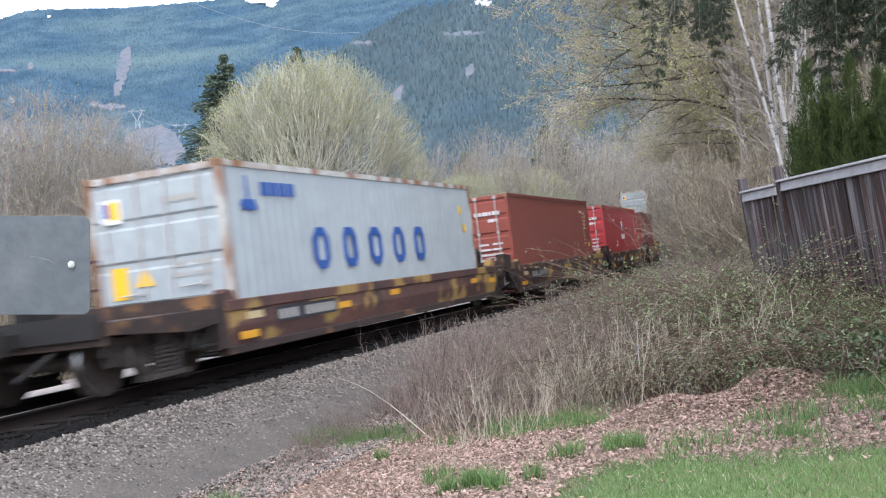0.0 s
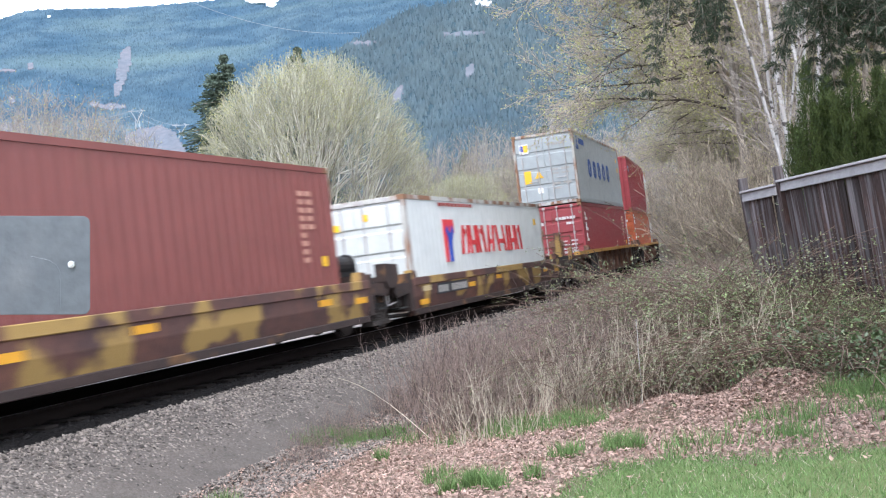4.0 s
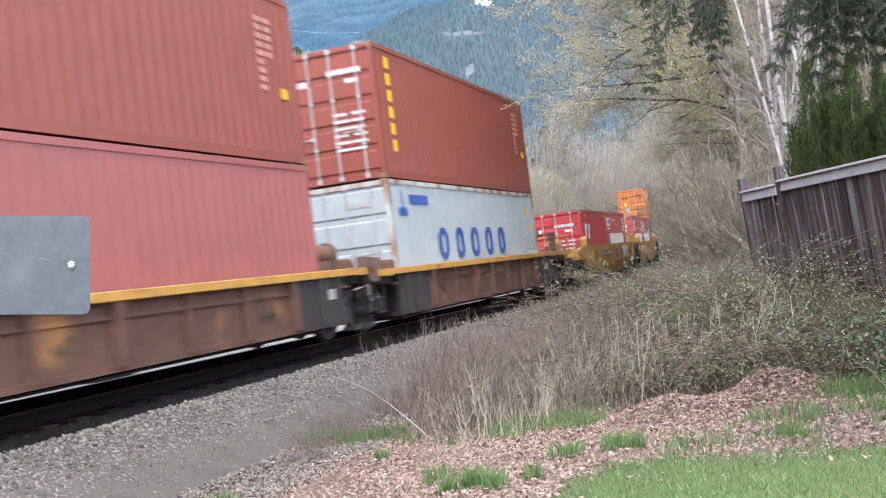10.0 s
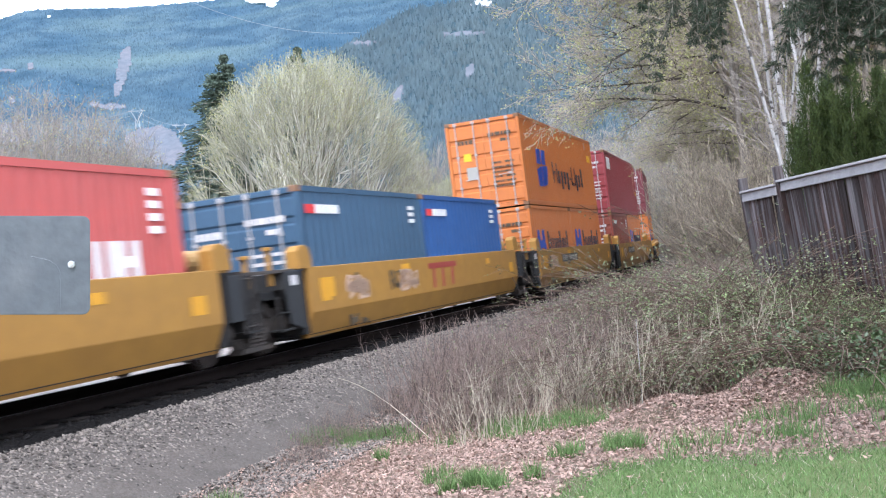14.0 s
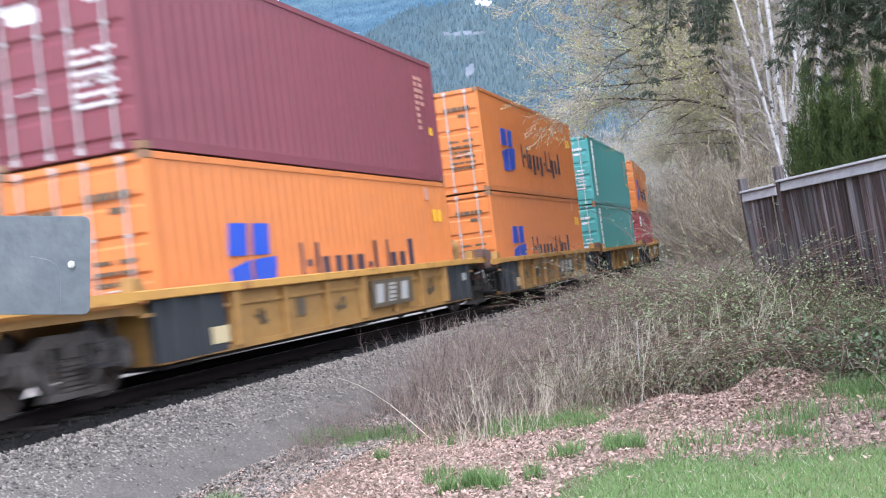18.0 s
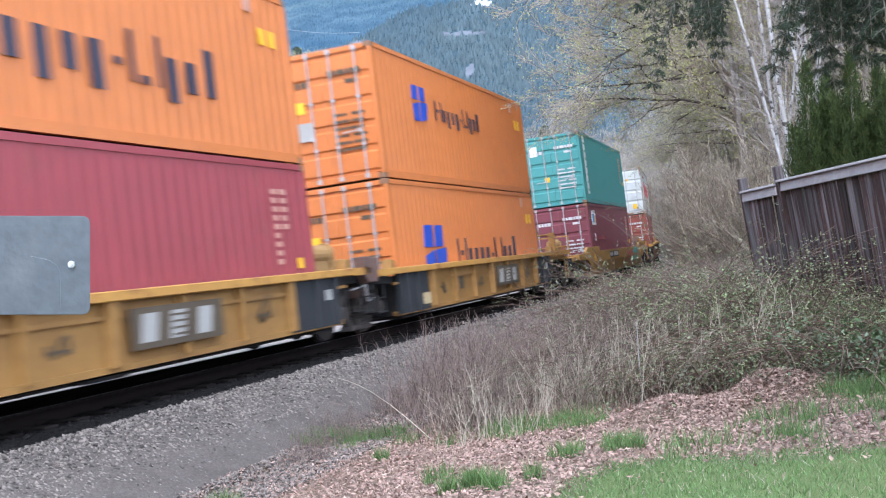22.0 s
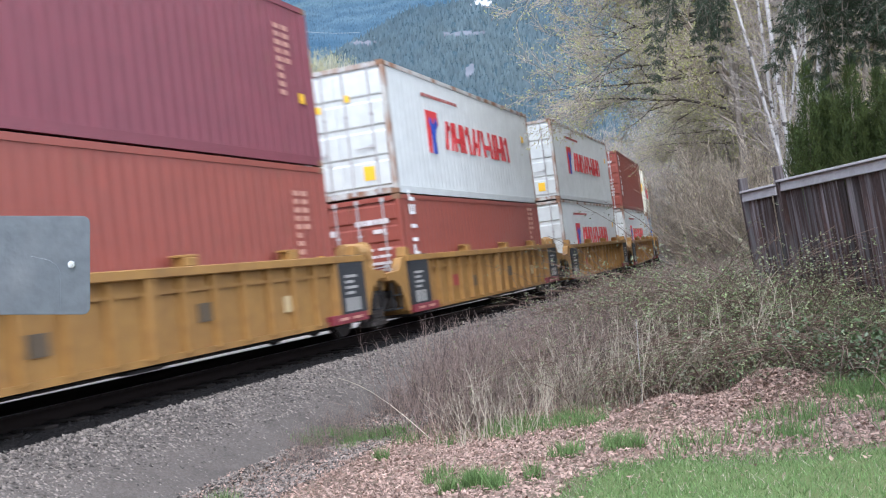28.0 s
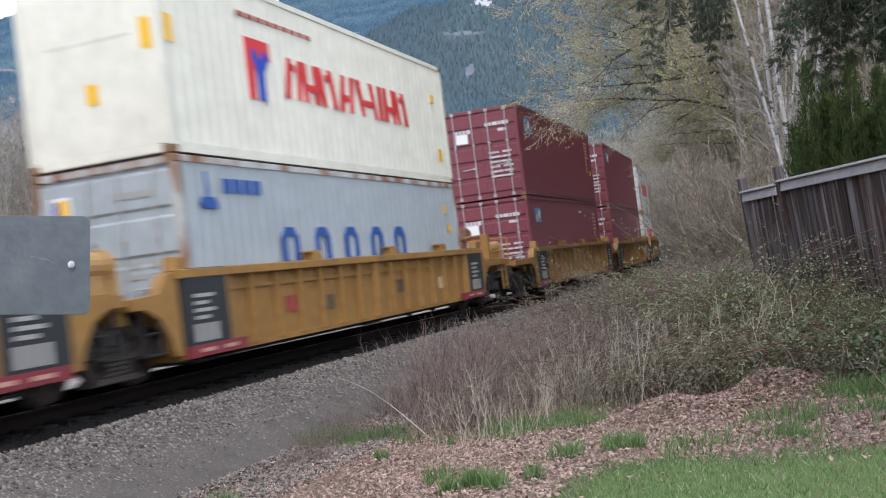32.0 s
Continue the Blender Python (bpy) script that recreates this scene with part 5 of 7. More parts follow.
            for j in range(4):
                part("marking", shared(("rsl",), lambda: Bld().box(0, 0.4, -0.003, 0.004, 0, 0.03).mesh("marking", M_MARK["tag_dark"])), nb, (0.86, -0.018, 0.11 + 0.085 * j))
            part("marking", shared(("rpl",), lambda: Bld().box(0, 0.45, -0.004, 0.02, 0, 0.24).mesh("marking", M_MARK["pale"])), u, (-5.3, -1.434, 0.42), "pale label plate")
        for k, x in enumerate((-3.95, -1.1, 3.6)):
            part("scrawl", scrawl(M_MARK["tag_dark"], 60 + k, 0.4, 0.4, 10), u, (x, -1.384, 0.5), "dark sprayed scribble")
        part("marking", shared(("rmk",), lambda: Bld().box(0, 0.3, -0.004, 0.02, 0, 0.3).mesh("marking", M_MARK["tag_dark"])), u, (-2.6, -1.39, 0.6))
        part("marking", shared(("rmk2",), lambda: Bld().box(0, 0.35, -0.004, 0.02, 0, 0.18).mesh("marking", M_MARK["grey"])), u, (5.9, -1.434, 0.75))
    elif kind == "panel":
        for x, z, m in ((-3.6, 0.7, "tag_red"), (-2.2, 0.62, "tag_dark"), (1.2, 0.72, "tag_dark"), (3.7, 0.66, "pale")):
            part("marking", shared(("pmk", m), lambda: Bld().box(0, 0.34, -0.004, 0.02, 0, 0.26).mesh("marking", M_MARK[m])), u, (x, -1.39, z))
    # trucks: one shared with the next unit, one more at a free end
    if first:
        truck(u, -end_truck)
        truck(u, 7.895 if not last else end_truck)
    else:
        truck(u, 7.895 if not last else end_truck)
    return u


# train make-up: car kind, body paint, place of the first unit's middle at the start, spacing, loads of each unit (lower, upper)
F40, F20 = (FT40, HC), (FT20, ST)
S40 = (FT40, ST)
TRAIN = [
    ("flat", "mottled", -12.0, 15.79, [((), None)]),
    ("flat", "mottled", 10.48, 15.79, [
        ([("grey", "rings", F40)], None), ([("brick", "plain", F40)], None), ([("scarlet", "seal", F40)], None), ([("brown", "plain", F40)], None), ([("white", "redmark", S40)], None)]),
    ("rib", "rusty", 92.92, 15.79, [
        ([("crimson", "column_three", F40)], ("grey", "rings", F40)), ([("rust", "column", F40)], ("crimson", "dot", F40)), ([("grey", "rings", F40)], ("grey", "rings", F40)),
        ([("rose", "strip", F40)], ("brick", "plain", F40)), ([("grey", "rings", F40)], ("brick", "column_yellow", F40))]),
    ("smooth", "gold", 175.68, 15.79, [
        ([("scarlet", "block20", F20), ("red", "letters20", F20)], None), ([("red", "letters20", F20), ("red", "letters20", F20)], None), ([("navy", "label20", F20), ("blue", "label20", F20)], None),
        ([("orange", "stripes_short", F20), ("orange", "stripes_short", F20)], ("orange", "stripes", F40)), ([("brick", "label20", F20), ("orange", "stripes_short", F20)], ("crimson", "block", F40))]),
    ("rib", "yellow", 258.25, 15.92, [
        ([("orange", "stripes", F40)], ("maroon", "plain", F40)), ([("orange", "stripes", F40)], ("orange", "stripes", F40)), ([("teal", "column_teal", F40)], ("teal", "column_teal", F40)),
        ([("crimson", "block", F40)], ("orange", "stripes", F40)), ([("orange", "stripes", F40)], ("orange", "stripes_small", F40))]),
    ("smooth", "gold", 343.3, 15.79, [([("maroon", "label", F40)], ("teal", "column_teal", F40))]),
    ("rib", "rusty", 367.35, 15.79, [([("brick", "column", F40)], ("white", "redmark", F40))]),
    ("panel", "yellow", 389.75, 15.70, [
        ([("brick", "column", F40)], ("maroon", "badge", F40)), ([("brick", "column", S40)], ("white", "redmark", F40)), ([("white", "redmark_high", F40)], ("white", "redmark", F40)),
        ([("white", "redmark_high", F40)], ("brick", "column", F40)), ([("grey", "rings", F40)], ("cream", "redmark_reefer", F40))]),
    ("panel", "yellow", 471.8, 15.79, [
        ([("maroon", "flag", F40)], ("maroon", "flag", F40)), ([("maroon", "plain", F40)], ("maroon", "flag", F40)), ([("white", "redmark", F40)], ("white", "redmark", F40)),
        ([("maroon", "plain", F40)], ("maroon", "plain", F40)), ([("brick", "plain", F40)], ("brick", "plain", F40))]),
]
CAR_LABEL = {"flat": "low brown well car with flaking yellow paint", "smooth": "smooth golden-yellow well car with sprayed marks", "panel": "ribbed yellow well car with black end panels"}
MOVING = []
UNIT_PROTO = {}
for kind, body, start, pitch_, loads in TRAIN:
    for i, (lower, upper) in enumerate(loads):
        first, last = i == 0, i == len(loads) - 1
        ukey = (kind, body, first, last, i if kind == "smooth" else 0)
        if ukey in UNIT_PROTO:
            unit = copy_thing(UNIT_PROTO[ukey], Matrix.Identity(4))
        else:
            words = CAR_LABEL.get(kind) or ("rusty brown ribbed well car with yellow chord" if body == "rusty" else "dirty yellow ribbed well car with black bays")
            unit = UNIT_PROTO[ukey] = well_unit(kind, CAR[body], first, last, words, body, i)
        place = start + pitch_ * i
        MOVING.append((unit, place, (0, 0, 0)))
        top = 0.25
        for j, (colour, style, (L, H)) in enumerate(lower):
            dx = 0.0 if len(lower) == 1 else (-3.06 if j == 0 else 3.06)
            MOVING.append((get_container(colour, style, L, H), place, (dx, 0, 0.25)))
            top = 0.25 + H
        if upper:
            colour, style, (L, H) = upper
            MOVING.append((get_container(colour, style, L, H), place, (0, 0, top + 0.012)))


def travelled(t):
    return 13.964 * t - 0.00783 * t * t + 0.000134 * t ** 3


def train_rows(place, offset):
    rows = []
    for k in range(65):
        t = k * 0.5
        s = place - travelled(t)
        if k % 4 == 0 or k == 64 or -20 < s < 95:
            rows.append((t, on_track(s, *offset)))
    return rows


def wheel_rows(place, x, base):
    """Rolling, keyed while the truck is near enough to be seen."""
    on = [k for k in range(961) if -14 < place + x - travelled(k / 30) < 26]
    if len(on) < 2:
        on = [0, 960]
    rows = [(k / 30, Matrix.Translation(base) @ Matrix.Rotation(-travelled(k / 30) / WHEEL_R, 4, "Y")) for k in on]
    if on[0] > 0:
        rows.insert(0, (0.0, rows[0][1]))
    if on[-1] < 960:
        rows.append((32.0, rows[-1][1]))
    return rows


# ---------------------------------------------------------------- mountains and the far valley
def ray_xy(px, d):
    """A spot d metres out, at px of 1568 across the picture, on the level."""
    k = (px - 784) / 1872.0
    return k * d, d


def ridge(name, label, az_el, r0, r1, mat, seed, jag, base=-20.0, na=150, nr=40, canopy=0.0):
    """A mountainside that rises from r0 to its crest at r1; canopy: the height of its tree tops' relief."""
    az = np.linspace(-0.62, 0.62, na)
    el = np.interp(az, [a for a, _ in az_el], [e for _, e in az_el])
    rng = np.random.default_rng(seed)
    q = np.concatenate([np.linspace(0, 1, nr), np.ones(6)])[:, None]
    back = np.concatenate([np.zeros(nr), np.arange(1, 7)])[:, None]
    r = r0 + (r1 - r0) * q + (r1 - r0) * 0.12 * back
    f = q ** 1.15 - 0.16 * back
    ph = rng.uniform(0, 6.28, 12)
    A = az[None, :]
    wob = sum(np.sin(A * (9 + 11 * k) + ph[k] + q * (2 + k)) / (1.5 + k) for k in range(8)) * jag
    wob = wob + np.sin(A * 60 + ph[9] + 3 * q) * jag * 0.5
    z = (el[None, :] * r1 + 1.6) * f + wob * r1 * np.sin(q * math.pi * 0.9 + 0.1) + base * (1 - f)
    z = z + rng.uniform(-1, 1, z.shape) * canopy
    V = np.stack([r * np.sin(A), r * np.cos(A), z], 2)
    i = (np.arange(nr + 5)[:, None] * na + np.arange(na - 1)).ravel()
    F = np.stack([i, i + 1, i + na + 1, i + na], 1)
    ob = tagged(new(name, np_mesh(name, V, F, mat, True)), label, "mountain", kind="structure")
    return ob, V[:nr]


def picture_xy(P):
    """Where spots of the world lie in the view, in parts of 1568 across."""
    px = 784 + P[..., 0] / P[..., 1] * 1872
    return px, 436.5 - 0.06 * (px - 784) - (P[..., 2] - EYE[2]) / P[..., 1] * 1872


def in_clearing(P, spots):
    px, py = picture_xy(P)
    hit = np.zeros(px.shape, bool)
    for cx, cy, rx, ry, lean in spots:
        u = (px - cx - lean * (py - cy)) / rx
        w = (py - cy) / ry
        hit |= u * u + w * w < 1 + 0.25 * np.sin(px * 0.17 + cy) * np.sin(py * 0.13 + cx)
    return hit


def conifers_on(name, grid, count, h, mat, seed, lo=0.1, hi=1.0, label="", spots=(), span=(0.14, 0.86), girth=(0.18, 0.30)):
    rng = np.random.default_rng(seed)
    nr, na, _ = grid.shape
    a = rng.uniform(lo, hi, count) * (nr - 1.01)
    b = rng.uniform(*span, count) * (na - 1.01)
    i, j = a.astype(int), b.astype(int)
    fa, fb = (a - i)[:, None], (b - j)[:, None]
    P = (grid[i, j] * (1 - fa) + grid[i + 1, j] * fa) * (1 - fb) + (grid[i, j + 1] * (1 - fa) + grid[i + 1, j + 1] * fa) * fb
    if spots:
        P = P[~in_clearing(P, spots)]
    n = len(P)
    H = rng.uniform(0.55, 1.25, n)[:, None] * h
    R = H * rng.uniform(*girth, n)[:, None]
    k = 4
    ang = rng.uniform(0, 6.28, n)
    ring = [P + np.stack([np.cos(ang + q * 6.283 / k), np.sin(ang + q * 6.283 / k), np.zeros(n)], 1) * R * rng.uniform(0.7, 1.25, n)[:, None] - np.array([0, 0, 1.0]) * H * 0.1 for q in range(k)]
    V = np.stack(ring + [P + np.array([0, 0, 1.0]) * H], 1)
    base = (np.arange(n) * (k + 1))[:, None]
    F = np.concatenate([base + np.array([[q, (q + 1) % k, k]]) for q in range(k)])
    return tagged(new(name, np_mesh(name, V, F, mat, girth[0] > 0.25)), label, "forest", kind="stuff")


def clearing(name, grid, spots, mat, label, category, up=3.0):
    """Open ground draped on a mountainside, as thick as the soil that it shows."""
    C = (grid[:-1, :-1] + grid[1:, :-1] + grid[:-1, 1:] + grid[1:, 1:]) / 4
    hit = in_clearing(C, spots)
    na = grid.shape[1]
    i, j = np.nonzero(hit)
    k = i * na + j
    F = np.stack([k, k + 1, k + na + 1, k + na], 1)
    used, inv = np.unique(F, return_inverse=True)
    V = grid.reshape(-1, 3)[used] + np.array([0, 0, up])
    return tagged(new(name, np_mesh(name, V, inv.reshape(-1, 4), mat, True)), label, category, kind="structure")


def az(px):
    return math.atan((px - 784) / 1872.0)


# slope and trees share one blue colour that holds the painted haze
far_mountain, FAR = ridge("mountain_far", "forested mountain with clearings, blue from haze put into its colour", [(az(-500), 0.17), (az(0), 0.2185), (az(70), 0.2305), (az(200), 0.2335), (az(350), 0.2365), (az(480), 0.245), (az(620), 0.272), (az(1100), 0.30), (az(2000), 0.26)], 1500, 3900, M_FARTREE_HAZED, 3, 0.005, na=520, nr=190, canopy=3.2)
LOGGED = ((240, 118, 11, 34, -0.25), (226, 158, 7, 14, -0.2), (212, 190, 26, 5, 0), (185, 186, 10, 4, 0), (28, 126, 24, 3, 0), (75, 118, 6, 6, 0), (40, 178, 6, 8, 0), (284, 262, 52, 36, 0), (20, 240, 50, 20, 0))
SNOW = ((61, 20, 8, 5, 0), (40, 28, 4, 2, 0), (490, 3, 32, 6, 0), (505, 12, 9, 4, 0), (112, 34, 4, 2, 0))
conifers_on("far_forest", FAR, 64000, 6.5, M_FARTREE_HAZED, 4, 0.03, 1.0, "conifer forest on the far mountain, haze painted into its blue", LOGGED + SNOW, (0.15, 0.62), (0.28, 0.5))
clearing("logged_strip", FAR, LOGGED, M_CLEARCUT, "logged strips in the mountain forest, greyed by painted haze", "clearing")
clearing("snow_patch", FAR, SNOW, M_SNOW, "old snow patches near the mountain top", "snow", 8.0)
near_ridge, NEAR = ridge("mountain_ridge", "forested ridge with tall conifers, blue-grey from haze put into its colour", [(az(-600), 0.02), (az(250), 0.03), (az(420), 0.075), (az(520), 0.135), (az(600), 0.185), (az(680), 0.205), (az(745), 0.225), (az(900), 0.232), (az(1100), 0.25), (az(2200), 0.26)], 1050, 1700, M_NEARHILL_HAZED, 9, 0.004, na=300, nr=80, canopy=1.5)
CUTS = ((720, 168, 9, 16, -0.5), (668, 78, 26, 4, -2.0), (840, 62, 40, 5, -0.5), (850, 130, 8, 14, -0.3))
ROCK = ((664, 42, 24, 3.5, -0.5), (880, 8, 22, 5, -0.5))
conifers_on("ridge_forest", NEAR, 40000, 9.0, M_RIDGETREE_HAZED, 5, 0.05, 1.0, "conifer forest on the near ridge, haze painted into its blue-grey", CUTS + ROCK, (0.14, 0.72), (0.255, 0.38))
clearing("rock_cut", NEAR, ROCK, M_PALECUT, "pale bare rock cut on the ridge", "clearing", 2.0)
clearing("ridge_clearing", NEAR, CUTS, M_CLEARCUT, "pale clearings on the forested ridge, greyed by painted haze", "clearing", 2.0)


def pylon(px, d, z0, h):
    x, y = ray_xy(px, d)
    b = Bld()
    for sx in (-1, 1):
        b.cyl((sx * 2.2, 0, 0), (sx * 1.2, 0, h * 0.55), 0.3, 4)
        b.cyl((sx * 1.2, 0, h * 0.55), (sx * 5.0, 0, h), 0.3, 4)
        b.cyl((sx * 2.2, 0, 0), (-sx * 1.2, 0, h * 0.55), 0.2, 4)
        b.cyl((sx * 5.0, 0, h), (sx * 2.5, 0, h * 1.1), 0.25, 4)
    b.box(-7, 7, -0.3, 0.3, h - 0.4, h)
    ob = tagged(new("power_pylon", b.mesh("power_pylon", M_STEEL)), "grey steel lattice power pylon on the hill", "pylon", "pylons")
    ob.location = (x, y, z0)
    return Vector((x, y, z0 + h))


def height_of(px, py, d):
    return EYE[2] + d * (436.5 - 0.06 * (px - 784) - py) / 1872.0


p1 = pylon(258, 880, height_of(258, 228, 880), 15)
p2 = pylon(334, 860, height_of(334, 245, 860), 11)


def wire(pts, r, label):
    b = Bld()
    for a, c in zip(pts, pts[1:]):
        b.cyl(a, c, r, 4)
    tagged(new("power_line", b.mesh("power_line", M_STEEL)), label, "power line", "power lines")


def hung(a, c, sag, n=14):
    return [a.lerp(c, i / n) - Vector((0, 0, sag * 4 * (i / n) * (1 - i / n))) for i in range(n + 1)]


wire(hung(Vector((*ray_xy(340, 1500), height_of(340, -8, 1500))), Vector((*ray_xy(660, 1650), height_of(660, 57, 1650))), 18), 0.32, "pale sagging power line against the mountain")
for dz in (0, -4):
    wire(hung(p1 + Vector((0, 0, dz)), p2 + Vector((0, 0, dz)), 3), 0.12, "thin power line between the pylons")
    wire(hung(p1 + Vector((-5, 0, dz)), Vector((*ray_xy(-60, 900), height_of(-60, 238, 900))), 6), 0.12, "thin power line between the pylons")


# ---------------------------------------------------------------- trees
def unit(v):
    return v / (np.linalg.norm(v) + 1e-9)


def grow(rng, out, tips, p, d, length, r, depth, cfg):
    """Adds a wandering limb and its side branches."""
    n = cfg["steps"]
    for i in range(n):
        d = unit(d + rng.normal(0, cfg["bend"], 3) + np.array([0, 0, cfg["lift"]]))
        q = p + d * length / n
        r2 = r * (1 - 0.55 * (i + 1) / n) if i == n - 1 else r * (1 - 0.5 * (i + 1) / n)
        r1 = r if i == 0 else rr
        out[depth].append((*p, *q, max(r1, cfg["rmin"]), max(r2, cfg["rmin"])))
        rr = r2
        p = q
        if depth < cfg["depth"] and (i > 0 or depth > 0):
            for _ in range(cfg["kids"][depth]):
                side = unit(np.cross(d, rng.normal(0, 1, 3)))
                nd = unit(d * math.cos(cfg["spread"]) + side * math.sin(cfg["spread"]))
                grow(rng, out, tips, p, nd, length * rng.uniform(*cfg["ratio"]), r2 * 0.6, depth + 1, cfg)
    tips.append((*p, *d))


def bare_tree(name, seed, height, radius, cfg, bark, twig, bud=None, buds=0, bud_size=0.05, stems=1, stem_spread=0.0, label="", category="tree", lean=(0, 0)):
    rng = np.random.default_rng(seed)
    out, tips = [[] for _ in range(cfg["depth"] + 1)], []
    for k in range(stems):
        a = rng.uniform(0, 6.28)
        d0 = unit(np.array([math.cos(a) * stem_spread * rng.uniform(0.2, 1) + lean[0], math.sin(a) * stem_spread * rng.uniform(0.2, 1) + lean[1], 1.0]))
        p0 = np.array([rng.normal(0, 0.12), rng.normal(0, 0.12), -0.3]) * (1 if stems > 1 else (0, 0, 1))
        grow(rng, out, tips, p0, d0, height * rng.uniform(0.72, 1.0), radius * rng.uniform(0.7, 1.0), 0, cfg)
    ob = tagged(new(name), label, category)
    part("trunk", tubes("trunk", out[0], bark, 6), ob)
    fine = [s for lv in out[1:] for s in lv]
    part("crown", tubes("crown", fine, twig, 3), ob)
    if bud:
        T = np.array(tips)
        idx = rng.integers(0, len(T), buds)
        C = T[idx, :3] + rng.normal(0, 0.14, (buds, 3)) - T[idx, 3:] * rng.uniform(0, 0.5, (buds, 1))
        U = rng.normal(0, 1, (buds, 3))
        U = U / np.linalg.norm(U, axis=1, keepdims=True) * bud_size * rng.uniform(0.6, 1.3, (buds, 1))
        W = np.cross(U, rng.normal(0, 1, (buds, 3)))
        W = W / (np.linalg.norm(W, axis=1, keepdims=True) + 1e-9) * bud_size * 0.55
        part("bud_cover", flakes("bud_cover", C, U, W, bud), ob, label="yellow-green opening buds")
    return ob


CFG_BUSH = dict(steps=5, bend=0.10, lift=0.05, rmin=0.012, depth=2, kids=(4, 2), spread=0.55, ratio=(0.22, 0.42))
CFG_WOOD = dict(steps=6, bend=0.09, lift=0.04, rmin=0.006, depth=3, kids=(3, 2, 2), spread=0.75, ratio=(0.22, 0.42))
CFG_MAPLE = dict(steps=6, bend=0.13, lift=0.03, rmin=0.007, depth=3, kids=(3, 2, 1), spread=0.7, ratio=(0.3, 0.5))


def set_at(ob, x, y, turn=0.0, scale=1.0, dz=0.0, tilt=0.0):
    z = float(ground_z([x], [y])[0]) + dz
    ob.matrix_world = Matrix.Translation((x, y, z)) @ Matrix.Rotation(tilt, 4, "Y") @ Matrix.Rotation(turn, 4, "Z")
    ob.scale = (scale,) * 3
    return ob


def again(ob, x, y, turn, scale, dz=0.0, tilt=0.0, group=""):
    c = copy_thing(ob, Matrix.Identity(4))
    return set_at(c, x, y, turn, scale, dz, tilt)


TILT = 0.055
def dome_tree(name, seed, h, w, stems, twigs, rad, bark, twig, bud, buds, bud_size, label, low=0.05, sub=3, tw=1.0):
    """Many slim stems that fan out from one foot into a rounded crown of fine upright twigs."""
    rng = np.random.default_rng(seed)
    main, fine, tips = [], [], []
    for k in range(stems):
        a, c = rng.uniform(0, 6.283), rng.uniform(low, 1.0)
        q, reach = math.sqrt(1 - c * c), rng.uniform(0.86, 1.0)
        end = np.array([math.cos(a) * w * q, math.sin(a) * w * q, h * (0.36 + 0.64 * c)]) * reach
        foot = np.array([math.cos(a), math.sin(a), 0]) * rng.uniform(0, 0.5)
        mid = foot * 0.5 + end * np.array([0.72, 0.72, 0.47]) + rng.normal(0, 0.2, 3)
        pts = [(1 - t) ** 2 * foot + 2 * t * (1 - t) * mid + t * t * end + (rng.normal(0, 0.08 + 0.05 * (tw > 1), 3) if 0 < t < 1 else 0) for t in np.linspace(0, 1, 8)]
        for i in range(7):
            main.append((*pts[i], *pts[i + 1], rad * (1 - 0.8 * i / 7), rad * (1 - 0.8 * (i + 1) / 7)))
        for _ in range(twigs):
            t = rng.uniform(0.25, 1.0) ** 0.7 * 6.99
            i = int(t)
            p = pts[i] + (pts[i + 1] - pts[i]) * (t - i)
            d = 0.6 * unit(pts[i + 1] - pts[i]) + rng.normal(0, 0.5, 3) + np.array([0, 0, 0.1])
            L = rng.uniform(0.4, 1.15) * h / 10
            m = p + unit(d) * L * 0.5
            e = m + unit(unit(d) + rng.normal(0, 0.15, 3) + np.array([0, 0, 0.12])) * L * 0.6
            fine.append((*p, *m, tw * rad * 0.22, tw * rad * 0.16))
            fine.append((*m, *e, tw * rad * 0.16, tw * rad * 0.09))
            tips.append(e)
            for _ in range(sub):
                o = p + (m - p) * rng.uniform(0.2, 1) if rng.uniform() < 0.5 else m + (e - m) * rng.uniform(0, 0.9)
                f = o + unit(unit(d) + rng.normal(0, 0.5, 3)) * L * rng.uniform(0.2, 0.45)
                fine.append((*o, *f, tw * rad * 0.12, tw * rad * 0.07))
                tips.append(f)
    ob = tagged(new(name), label, "tree")
    part("trunk", tubes("trunk", main, bark, 4), ob)
    part("crown", tubes("crown", fine, twig, 3), ob)
    T = np.array(tips)
    C = T[rng.integers(0, len(T), buds)] + rng.normal(0, 0.16, (buds, 3))
    U = rng.normal(0, 1, (buds, 3))
    U = U / np.linalg.norm(U, axis=1, keepdims=True) * bud_size * rng.uniform(0.5, 1.3, (buds, 1))
    W = np.cross(U, rng.normal(0, 1, (buds, 3)))
    W = W / (np.linalg.norm(W, axis=1, keepdims=True) + 1e-9) * bud_size * 0.6
    part("bud_cover", flakes("bud_cover", C, U, W, bud), ob, label="yellow-green opening buds")
    return ob


